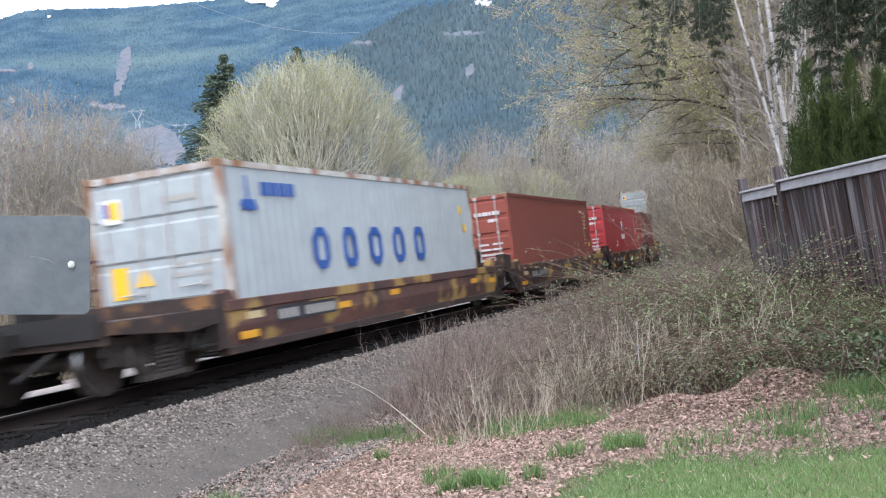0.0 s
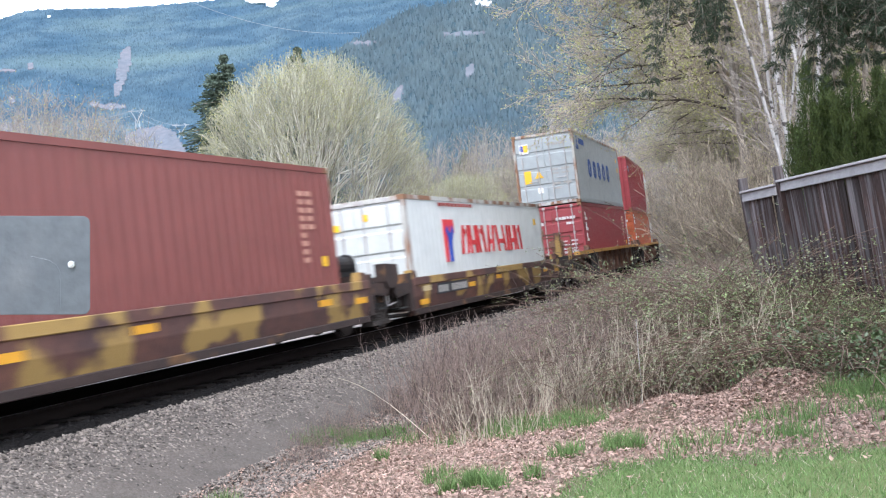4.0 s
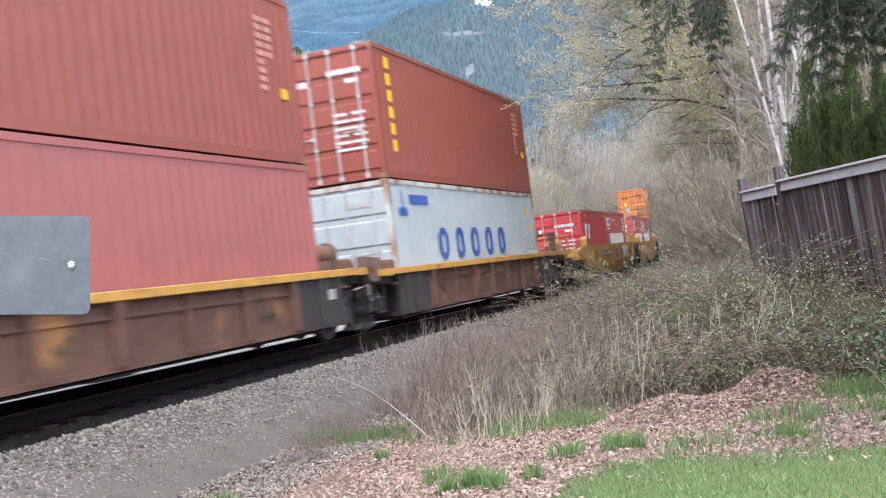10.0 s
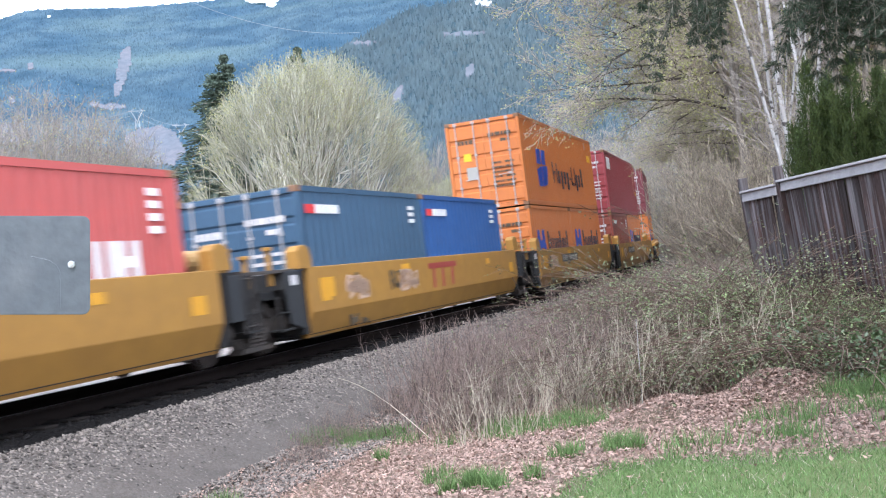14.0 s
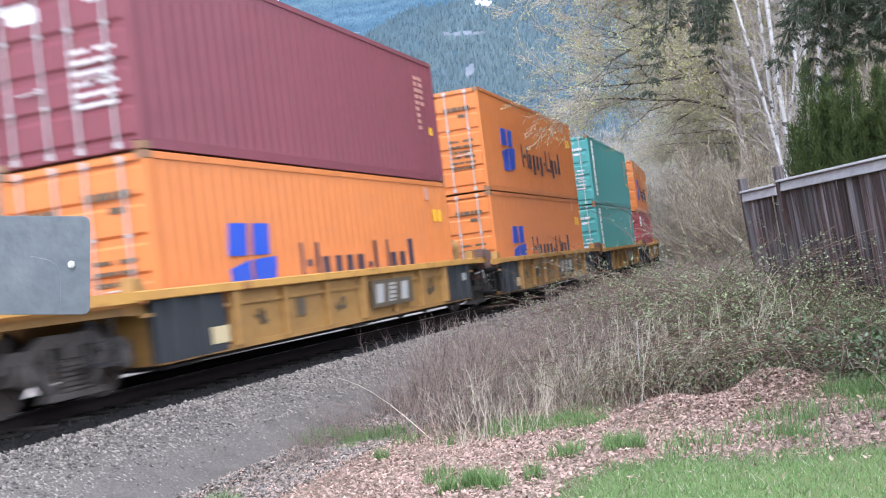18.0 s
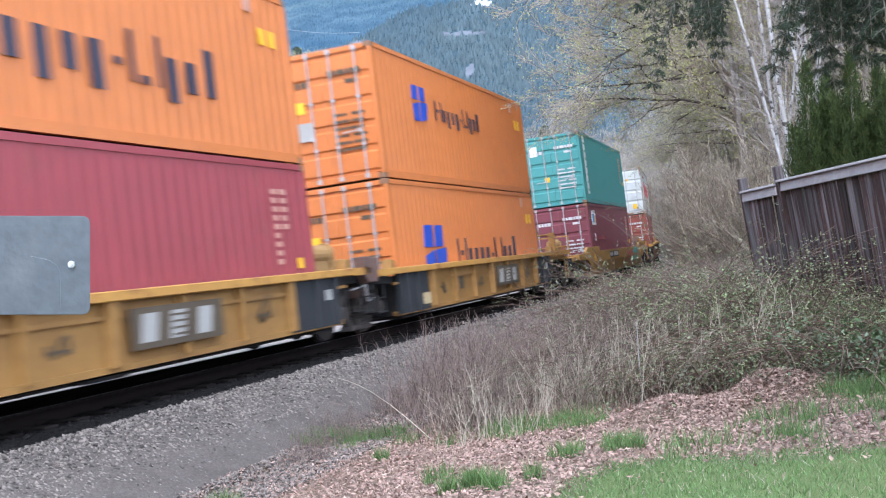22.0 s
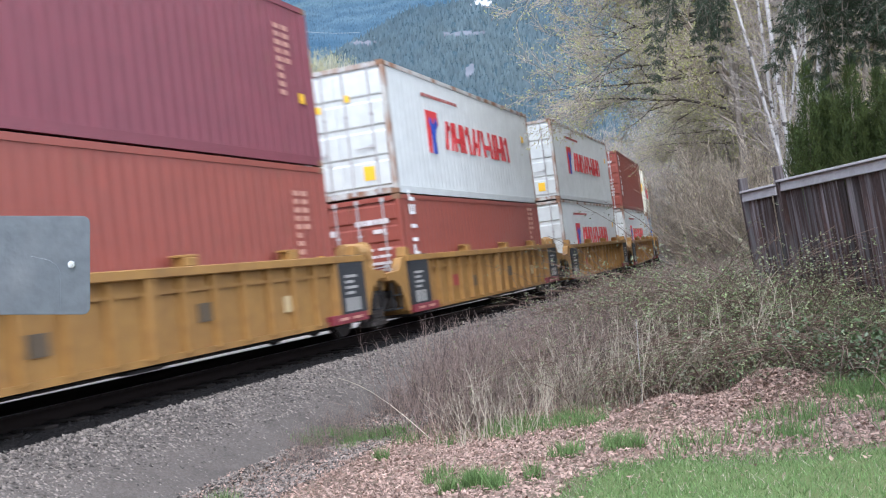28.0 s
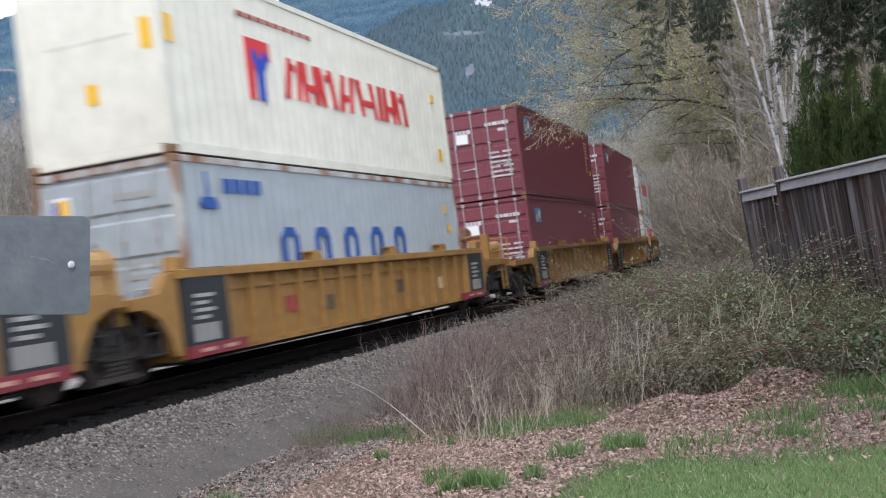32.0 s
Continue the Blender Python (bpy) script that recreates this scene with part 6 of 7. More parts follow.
# the great round willow beyond the line and its neighbours
def round_tree(seed, h, w):
    """Stems that fan out from one foot and fork twice, all ending on one rounded crown."""
    rng = np.random.default_rng(seed)
    foot, mid, up = np.array([0, 0, 0.3]), np.array([0, 0, h * 0.40]), h * 0.60

    def crown_reach(d):
        k = np.array([1 / w, 1 / w, 1 / up])
        o, e = (foot - mid) * k, d * k
        bb, aa, cc = o @ e, e @ e, o @ o - 1
        return (-bb + math.sqrt(max(bb * bb - aa * cc, 0.0))) / aa

    def limb(out, p, q, r0, r1, sway):
        m1, m2 = p + (q - p) * 0.35 + rng.normal(0, sway, 3), p + (q - p) * 0.7 + rng.normal(0, sway, 3)
        for u, v, f in ((p, m1, 0.0), (m1, m2, 0.35), (m2, q, 0.7)):
            g = f + 0.33
            out.append((*u, *v, r0 + (r1 - r0) * f, r0 + (r1 - r0) * g))

    stems, boughs, twigs, tips = [], [], [], []
    for k in range(64):
        el = math.radians(rng.uniform(12, 88) ** 1.0)
        a = rng.uniform(0, 6.283)
        d0 = np.array([math.cos(a) * math.cos(el), math.sin(a) * math.cos(el), math.sin(el)])
        p0 = foot + np.array([math.cos(a), math.sin(a), -0.8]) * rng.uniform(0.1, 0.5)
        p1 = foot + d0 * crown_reach(d0) * rng.uniform(0.38, 0.55)
        limb(stems, p0, p1, 0.085, 0.048, 0.10)
        for _ in range(8):
            d1 = unit(d0 + rng.normal(0, 0.15, 3) + np.array([0, 0, 0.03]))
            p2 = foot + d1 * crown_reach(d1) * rng.uniform(0.66, 0.86)
            limb(stems if rng.uniform() < 0.6 else boughs, p1, p2, 0.042, 0.020, 0.09)
            for _ in range(6):
                d2 = unit(d1 + rng.normal(0, 0.085, 3))
                p3 = foot + d2 * crown_reach(d2) * (0.985 - abs(rng.normal(0, 0.055)))
                limb(twigs, p2, p3, 0.018, 0.008, 0.05)
                tips.append(p3)
                for _ in range(4):
                    o = p2 + (p3 - p2) * rng.uniform(0.2, 0.95)
                    f = o + unit(unit(p3 - p2) + rng.normal(0, 0.45, 3)) * rng.uniform(0.25, 0.6)
                    twigs.append((*o, *f, 0.009, 0.005))
                    tips.append(f)
    ob = tagged(new("willow_tree"), "broad round many-stemmed tree with yellow-green spring buds", "tree")
    part("trunk", tubes("trunk", stems, M_STEMPALE, 5), ob, label="pale fanning stems")
    part("crown", tubes("crown", boughs + twigs, M_TWIGPALE, 3), ob)
    T, n = np.array(tips), 42000
    C = T[rng.integers(0, len(T), n)] + rng.normal(0, 0.12, (n, 3))
    U = rng.normal(0, 1, (n, 3))
    U = U / np.linalg.norm(U, axis=1, keepdims=True) * 0.036 * rng.uniform(0.5, 1.3, (n, 1))
    W = np.cross(U, rng.normal(0, 1, (n, 3)))
    W = W / (np.linalg.norm(W, axis=1, keepdims=True) + 1e-9) * 0.022
    part("bud_cover", flakes("bud_cover", C, U, W, M_BUD), ob, label="yellow-green opening buds")
    return ob


big = round_tree(11, 14.2, 6.9)
set_at(big, *ray_xy(548, 57), 0.4, 1.0, 0.0, TILT)
shrub_a = dome_tree("thicket_tree", 12, 11.6, 3.6, 80, 24, 0.030, M_TWIGGREY, M_TWIGGREY, M_BUD, 2600, 0.04, "pale bare thicket tree with few buds", 0.0, 2, 1.7)
shrub_b = dome_tree("thicket_tree", 13, 11.4, 3.3, 70, 26, 0.030, M_TWIGGREY, M_TWIGGREY, M_BUD, 1500, 0.04, "grey-brown bare thicket tree", 0.0, 2, 1.7)
set_at(shrub_a, *ray_xy(60, 58), 0.0, 1.15, 0, TILT)
set_at(shrub_b, *ray_xy(200, 62), 1.0, 1.1, 0, TILT)
rt = random.Random(5)
for px, d, sc, src in ((-20, 50, 0.95, shrub_b), (40, 52, 1.0, shrub_b), (95, 53, 1.0, shrub_a), (150, 55, 1.0, shrub_b), (200, 56, 0.95, shrub_a), (240, 58, 0.9, shrub_b), (-40, 55, 1.1, shrub_a), (10, 64, 1.2, shrub_b), (120, 60, 1.15, shrub_b), (150, 70, 1.2, shrub_a), (245, 66, 1.0, shrub_a), 
                       (735, 66, 0.85, shrub_a), (690, 60, 0.9, shrub_b), (790, 75, 0.95, shrub_b), (830, 72, 0.95, shrub_a), (870, 80, 1.0, shrub_b), (905, 74, 0.85, shrub_a), (945, 82, 1.05, shrub_b), (975, 90, 1.2, shrub_a), (1010, 95, 1.3, shrub_b),
                       (400, 72, 0.9, shrub_b), (470, 75, 0.95, shrub_a), (640, 75, 0.95, shrub_a), (760, 92, 1.1, shrub_b), (860, 98, 1.2, shrub_a), (1060, 112, 1.2, shrub_a), (1085, 118, 1.3, shrub_a), (1115, 108, 1.2, shrub_a), (1150, 112, 1.3, shrub_a), (1185, 104, 1.2, shrub_a), (1040, 130, 1.5, shrub_b), (1120, 140, 1.7, shrub_a), (1165, 138, 1.7, shrub_a), (-110, 60, 1.2, shrub_a), (-180, 56, 1.2, shrub_b)):
    again(src, *ray_xy(px, d), rt.uniform(0, 6.28), sc * rt.uniform(0.94, 1.06), 0, TILT)


for px, d, sc in ((822, 70, 0.56), (886, 80, 0.62), (944, 88, 0.66), (742, 74, 0.5)):
    again(big, *ray_xy(px, d), rt.uniform(0, 6.28), sc, 0, TILT)


def conifer(name, seed, h, r, mat, label, n_whorl=26, per=8, needles=14):
    rng = np.random.default_rng(seed)
    segs, C, U, W = [], [], [], []
    for i in range(n_whorl):
        f = i / (n_whorl - 1)
        z = h * (0.08 + 0.91 * f)
        reach = r * (1 - f) ** 0.62 * rng.uniform(0.7, 1.2) + 0.1
        for k in range(per):
            a = rng.uniform(0, 6.28)
            L = reach * rng.uniform(0.45, 1.2)
            p = np.array([0, 0, z])
            q = p + np.array([math.cos(a) * L, math.sin(a) * L, -0.34 * L + 0.25])
            segs.append((*p, *q, 0.02 + 0.01 * L, 0.008))
            for j in range(needles):
                t = rng.uniform(0.2, 1.05)
                c = p + (q - p) * t + rng.normal(0, 0.09 * (1 + L * 0.3), 3)
                u = unit(q - p + rng.normal(0, 0.5, 3)) * rng.uniform(0.18, 0.42) * (0.5 + 0.5 * (1 - f))
                C.append(c), U.append(u)
                W.append(unit(np.cross(u, rng.normal(0, 1, 3))) * 0.042)
    ob = tagged(new(name), label, "conifer")
    part("trunk", tubes("trunk", [(0, 0, -0.3, 0, 0, h * 0.6, 0.02 * h, 0.011 * h), (0, 0, h * 0.6, 0, 0, h, 0.011 * h, 0.01)], M_BARK, 7), ob)
    part("crown", tubes("crown", segs, M_BARK, 3), ob)
    part("foliage", flakes("foliage", C, U, W, mat), ob)
    return ob


fir = conifer("fir_tree", 21, 17.5, 5.6, M_NEEDLEFAR_HAZED, "tall fir with drooping branches, greyed by haze put into its needles", 30, 12, 105)
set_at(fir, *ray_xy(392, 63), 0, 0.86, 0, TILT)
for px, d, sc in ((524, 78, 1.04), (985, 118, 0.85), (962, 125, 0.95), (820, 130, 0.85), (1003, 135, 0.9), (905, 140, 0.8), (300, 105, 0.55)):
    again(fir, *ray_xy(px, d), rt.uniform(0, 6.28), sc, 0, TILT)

# the bare wood along the right of the line
wood = [bare_tree("bare_tree", 31 + i, 15.5, 0.095, CFG_WOOD, M_BARK, M_TWIG, M_BUD, 5200 if i != 1 else 8200, 0.042, 1 if i < 2 else 3, 0.22, lab) for i, lab in enumerate((
    "tall bare grey-brown tree", "tall bare tree with first yellow buds", "bare tree with several thin trunks"))]
placed = [False] * 3
for k in range(84):
    dist = 26 + 74 * (k / 83) ** 1.2 + rt.uniform(-1, 1)
    px = 1215 + 3400 / dist + rt.uniform(0, 1) * (60 + 7000 / dist)
    x, y = ray_xy(px, dist)
    i = k % 3
    sc = rt.uniform(0.7, 1.1)
    if not placed[i]:
        set_at(wood[i], x, y, rt.uniform(0, 6), sc, 0, TILT * 0.5)
        placed[i] = True
    else:
        again(wood[i], x, y, rt.uniform(0, 6.28), sc, 0, TILT * 0.5 + rt.uniform(-0.03, 0.05))

# under-storey of the wood
low = bare_tree("undergrowth_shrub", 41, 3.4, 0.03, dict(CFG_BUSH, rmin=0.006), M_UNDER, M_UNDER, M_BUD, 700, 0.022, 14, 0.7, "tangled bare brown undergrowth", "shrub")
lowset = False
for k in range(54):
    dist = rt.uniform(24, 95)
    px = 1195 + 1500 / dist + rt.uniform(0, 1) ** 1.3 * 230
    x, y = ray_xy(px, dist)
    sc = rt.uniform(0.6, 1.2)
    if not lowset:
        set_at(low, x, y, 0, sc)
        lowset = True
    else:
        again(low, x, y, rt.uniform(0, 6.28), sc)

# thicket along the far side of the line
for k in range(64):
    s, v = rt.uniform(-4, 62), -rt.uniform(6.5, 15)
    x, y = xy_from_sv(s, v)
    again(low, float(x), float(y), rt.uniform(0, 6.28), rt.uniform(0.75, 1.25))

# the maple that reaches over the line, with yellowish buds
def maple_tree(seed, limbs, budcount):
    rng = np.random.default_rng(seed)
    ob = tagged(new("maple_tree"), "bare maple reaching over the line with yellow-green buds", "tree")
    part("trunk", tubes("trunk", [(1.5, 0, -0.3, 1.0, 0.1, 1.8, 0.07, 0.062), (1.0, 0.1, 1.8, 0.35, 0, 3.6, 0.062, 0.054), (0.35, 0, 3.6, -0.1, 0.1, 5.2, 0.054, 0.046), (-0.1, 0.1, 5.2, -0.3, 0, 7.4, 0.046, 0.034), (-0.3, 0, 7.4, -0.5, 0.1, 10.5, 0.034, 0.016)], M_BARK, 8), ob)
    cfg = dict(CFG_MAPLE, lift=0.012, bend=0.11, spread=0.6, kids=(2, 2, 1), ratio=(0.28, 0.46), rmin=0.006)
    fine, tips = [], []
    for k in range(limbs):
        z = rng.uniform(5.0, 9.6)
        a = math.pi + rng.normal(0, 0.55)
        out = [[], [], [], []]
        grow(rng, out, tips, np.array([-0.2, 0, z]), unit(np.array([math.cos(a), math.sin(a), rng.uniform(-0.05, 0.35)])), rng.uniform(2.6, 4.4), 0.036, 0, cfg)
        part("limb", tubes("limb", out[0] + out[1], M_DARKTWIG, 4), ob)
        fine += out[2] + out[3]
    part("crown", tubes("crown", fine, M_TWIG, 3), ob)
    T = np.array(tips)
    idx = rng.integers(0, len(T), budcount)
    C = T[idx, :3] + rng.normal(0, 0.10, (budcount, 3))
    U = rng.normal(0, 1, (budcount, 3))
    U = U / np.linalg.norm(U, axis=1, keepdims=True) * rng.uniform(0.018, 0.04, (budcount, 1))
    W = np.cross(U, rng.normal(0, 1, (budcount, 3)))
    W = W / (np.linalg.norm(W, axis=1, keepdims=True) + 1e-9) * 0.02
    part("bud_cover", flakes("bud_cover", C, U, W, M_BUD), ob, label="yellow-green opening buds")
    return ob


maple = maple_tree(54, 15, 17000)
set_at(maple, 7.9, 28.0, 0.0, 1.0)
again(maple, 13.0, 42.0, -0.25, 1.0)


def birch_tree():
    rng = np.random.default_rng(61)
    ob = tagged(new("birch_tree"), "white-barked birch with several thin trunks", "tree")
    for k, (bx, lx) in enumerate(((0.0, -0.03), (0.14, -0.045), (-0.06, -0.085), (0.2, -0.005), (0.05, -0.06))):
        segs, tw = [], []
        p, d, r = np.array([bx, rng.normal(0, 0.1), -0.2]), unit(np.array([lx, 0.02, 1.0])), 0.07 - 0.011 * k
        for i in range(9):
            d = unit(d + rng.normal(0, 0.034, 3))
            q = p + d * 1.25
            segs.append((*p, *q, r, r * 0.9))
            r *= 0.9
            p = q
            if i > 1:
                for _ in range(2):
                    out, tips = [[], [], []], []
                    grow(rng, out, tips, p, unit(np.array([rng.normal(), rng.normal(), 0.5])), rng.uniform(0.8, 1.8), 0.011, 0, dict(CFG_BUSH, kids=(2, 1), rmin=0.005))
                    tw += [s for lv in out for s in lv]
        part("trunk", tubes("trunk", segs, M_BIRCH, 8), ob, label="peeling white bark")
        part("crown", tubes("crown", tw, M_TWIGGREY, 3), ob)
    return ob


birch = birch_tree()
set_at(birch, 7.25, 20.5, 0.0, 1.0, 0, 0.0)
again(birch, 7.05, 21.4, 4.0, 0.9)
again(birch, 8.3, 25.5, 2.6, 0.9)


# ---------------------------------------------------------------- cedar hedge behind the fence
def cedar(seed, h, r):
    rng = np.random.default_rng(seed)
    # several upright leaders, each clothed in flat rising sprays
    leaders = [(0.0, 0.0, 1.0, 1.0)] + [(math.cos(q) * r * 0.48, math.sin(q) * r * 0.48, rng.uniform(0.74, 0.93), rng.uniform(0.5, 0.7)) for q in np.arange(7) * 0.9 + rng.uniform(0, 1)]
    C, U, W = [], [], []
    for lx, ly, lh, lw in leaders:
        m = int(1150 * lw * lh)
        f = rng.uniform(0.02, 1, m) ** 0.85
        a = rng.uniform(0, 6.283, m)
        rad = r * lw * np.clip(1.0 - f, 0.0, 1) ** 0.72 * rng.uniform(0.6, 1.08, m)
        foot = np.stack([lx + np.cos(a) * rad * 0.75, ly + np.sin(a) * rad * 0.75, f * h * lh], 1)
        way = np.stack([np.cos(a) * 0.42, np.sin(a) * 0.42, np.ones(m)], 1) + rng.normal(0, 0.18, (m, 3))
        way /= np.linalg.norm(way, axis=1, keepdims=True)
        flat = np.cross(way, np.stack([np.cos(a), np.sin(a), 0 * a], 1) + rng.normal(0, 0.35, (m, 3)))
        flat /= np.linalg.norm(flat, axis=1, keepdims=True)
        ln = rng.uniform(0.09, 0.20, (m, 1))
        for j in range(16):
            t = (j + 0.5) / 16
            side = (-1) ** j * (1 - t) * 0.42 + rng.normal(0, 0.06)
            u = way * (0.8 - 0.3 * abs(side)) + flat * side * 1.4 + rng.normal(0, 0.2, (m, 3))
            u /= np.linalg.norm(u, axis=1, keepdims=True)
            C.append(foot + way * ln * t + flat * ln * side * 0.55)
            U.append(u * ln * rng.uniform(0.07, 0.12))
            W.append(flat * 0.0062 + rng.normal(0, 0.002, (m, 3)))
    C, U, W = np.concatenate(C), np.concatenate(U), np.concatenate(W)
    ob = tagged(new("cedar_shrub"), "dense columnar dark green cedar shrub", "hedge", "cedars behind the fence")
    part("trunk", tubes("trunk", [(0, 0, -0.2, 0, 0, h * 0.9, 0.06, 0.015)], M_BARK, 6), ob)
    part("foliage", flakes("foliage", C, U, W, M_CEDAR), ob)
    return ob


c1 = cedar(71, 3.62, 0.47)
set_at(c1, 4.93, 14.0)
for x, y, sc, tn in ((5.24, 14.2, 0.93, 1.0), (5.36, 13.6, 0.99, 2.0), (5.66, 13.5, 0.92, 3.0), (5.78, 13.0, 1.0, 4.0), (6.05, 12.7, 0.97, 5.0), (5.5, 14.8, 0.98, 2.5), (6.3, 13.4, 1.06, 0.5)):
    again(c1, x, y, tn, sc)

# ---------------------------------------------------------------- fence
fence = tagged(new("fence_run"), "weathered dark board fence with a grey cap rail", "fence")
FA, FB, FC = Vector((4.86, 11.2, 2.36)), Vector((4.38, 13.5, 2.25)), Vector((4.12, 14.25, 2.16))
rf = random.Random(3)


def fence_span(a, b, name):
    d = (b - a)
    d2 = Vector((d.x, d.y, 0))
    n = max(2, int(d2.length / 0.145))
    ang = math.atan2(d.y, d.x)
    for i in range(n):
        p = a.lerp(b, (i + 0.5) / n)
        h = 2.0 + rf.uniform(-0.02, 0.01)
        w = d2.length / n - 0.012
        me = shared(("board", round(w, 3)), lambda: Bld().prism([(-w / 2, 0), (w / 2, 0), (w / 2, 1.98), (-w / 2, 1.98)], -0.011, 0.011, "y").mesh("board", M_FENCE, 0.003))
        part("board", me, fence, (p.x + 0.27 + rf.uniform(-0.006, 0.006), p.y + 0.05 + rf.uniform(-0.004, 0.004), p.z - 2.04), turn=(-0.14 + rf.uniform(-0.008, 0.008), rf.uniform(-0.012, 0.012), ang))
    sl = d.z / d2.length
    def cap():
        L = d2.length
        return Bld().prism([(-0.03, -0.115), (L + 0.03, -0.115 + sl * L), (L + 0.03, 0.0 + sl * L), (-0.03, 0.0)], 0.012, 0.05, "y").prism([(-0.03, 0.002), (L + 0.03, 0.002 + sl * L), (L + 0.03, 0.032 + sl * L), (-0.03, 0.032)], -0.05, 0.09, "y").mesh("cap_rail", M_CAP, 0.004)
    part("cap_rail", cap(), fence, tuple(a + Vector((0, 0, -0.05))), "pale grey weathered cap board", (0, 0, ang))


fence_span(FA, FB, "a")
fence_span(FB + Vector((-0.05, 0.08, -0.04)), FC, "b")
fence_span(FA + Vector((0.9, -4.5, 0.2)), FA + Vector((0.01, -0.05, 0)), "c")
for p, h in ((FB + Vector((-0.06, 0.02, 0.16)), 2.3), (FC + Vector((-0.03, 0.06, 0.16)), 2.2), (FA + Vector((0.06, 0.0, 0.0)), 2.1)):
    part("post", shared(("fpost", h), lambda: Bld().box(-0.05, 0.05, -0.05, 0.05, -h, 0).mesh("post", M_FENCE, 0.006)), fence, tuple(p), turn=(0, -0.13, 0.15))

# ---------------------------------------------------------------- grey sign panel close by, seen from behind
sx0, sy0, sz0 = -1.382, 3.26, 1.517
sign = tagged(new("sign_panel"), "grey galvanised sign panel on a steel post", "sign")


def plate_mesh():
    w, h, r = 0.62, 0.305, 0.022
    pts = []
    for cx, cz, a0 in ((w - r, r, -90), (w - r, h - r, 0), (r, h - r, 90), (r, r, 180)):
        for k in range(6):
            a = radians(a0 + 18 * k)
            pts.append((cx + r * math.cos(a), cz + r * math.sin(a)))
    return Bld().prism(pts, 0, 0.004, "y").mesh("plate", M_PLATE, 0.001)


plate = part("plate", plate_mesh(), sign, (-0.34, 0, 0))
part("bolt", Bld().cyl((0, -0.008, 0), (0, 0, 0), 0.0115, 6).cyl((0, -0.011, 0), (0, -0.008, 0), 0.006, 8).mesh("bolt", M_BOLT), plate, (0.565, 0, 0.155))
part("bolt", Bld().cyl((0, -0.008, 0), (0, 0, 0), 0.0115, 6).mesh("bolt", M_BOLT), plate, (0.05, 0, 0.155))
part("post", Bld().box(-0.03, 0.03, 0.006, 0.05, -2.3, 0.32).mesh("post", M_ROD, 0.004), sign, (-0.16, 0, 0), "galvanised steel post")
crease = Bld()
cpts = [(0.44, 0.180), (0.495, 0.168), (0.516, 0.155), (0.528, 0.134), (0.53, 0.02)]
for (x0, z0), (x1, z1) in zip(cpts, cpts[1:]):
    crease.cyl((x0, 0.0003, z0), (x1, 0.0003, z1), 0.0012, 5)
part("crease", crease.mesh("crease", M_PLATE), plate)
sign.matrix_world = Matrix.Translation((sx0, sy0, sz0)) @ Matrix.Rotation(0.06, 4, "Y") @ Matrix.Rotation(0.05, 4, "Z")

# ---------------------------------------------------------------- conifer whose boughs hang into view
SWAY = []
near_fir = tagged(new("fir_tree"), "near dark fir with drooping boughs", "conifer")
near_fir.location = (4.6, 5.9, 0.1)
part("trunk", tubes("trunk", [(0, 0, -0.4, 0, 0, 4, 0.22, 0.18), (0, 0, 4, 0, 0, 9, 0.18, 0.06)], M_BARK, 10), near_fir)


def spray_mesh(seed, L):
    """A drooping branch end with many flat needle twigs."""
    rng = np.random.default_rng(seed)
    segs, C, U, W = [], [], [], []
    p, d = np.zeros(3), unit(np.array([0.35, 0, -0.9]))
    n = 9
    for i in range(n):
        d = unit(d + np.array([0, 0, -0.07]) + rng.normal(0, 0.06, 3))
        q = p + d * L / n
        segs.append((*p, *q, 0.008 * (1 - i / n) + 0.002, 0.008 * (1 - (i + 1) / n) + 0.0015))
        for k in range(10):
            sd = unit(np.cross(d, rng.normal(0, 1, 3)) + d * 0.7 + np.array([0, 0, -0.35]))
            l2 = L * 0.20 * (1 - 0.6 * i / n) * rng.uniform(0.5, 1.1)
            e = p + sd * l2
            segs.append((*p, *e, 0.003, 0.001))
            for j in range(42):
                t = rng.uniform(0.05, 1.05)
                u = unit(sd + rng.normal(0, 0.5, 3)) * rng.uniform(0.007, 0.014)
                C.append(p + (e - p) * t + u), U.append(u), W.append(unit(np.cross(u, rng.normal(0, 1, 3))) * 0.0017)
        p = q
    return tubes("limb", segs, M_BARK, 3), flakes("needles", C, U, W, M_NEEDLE)


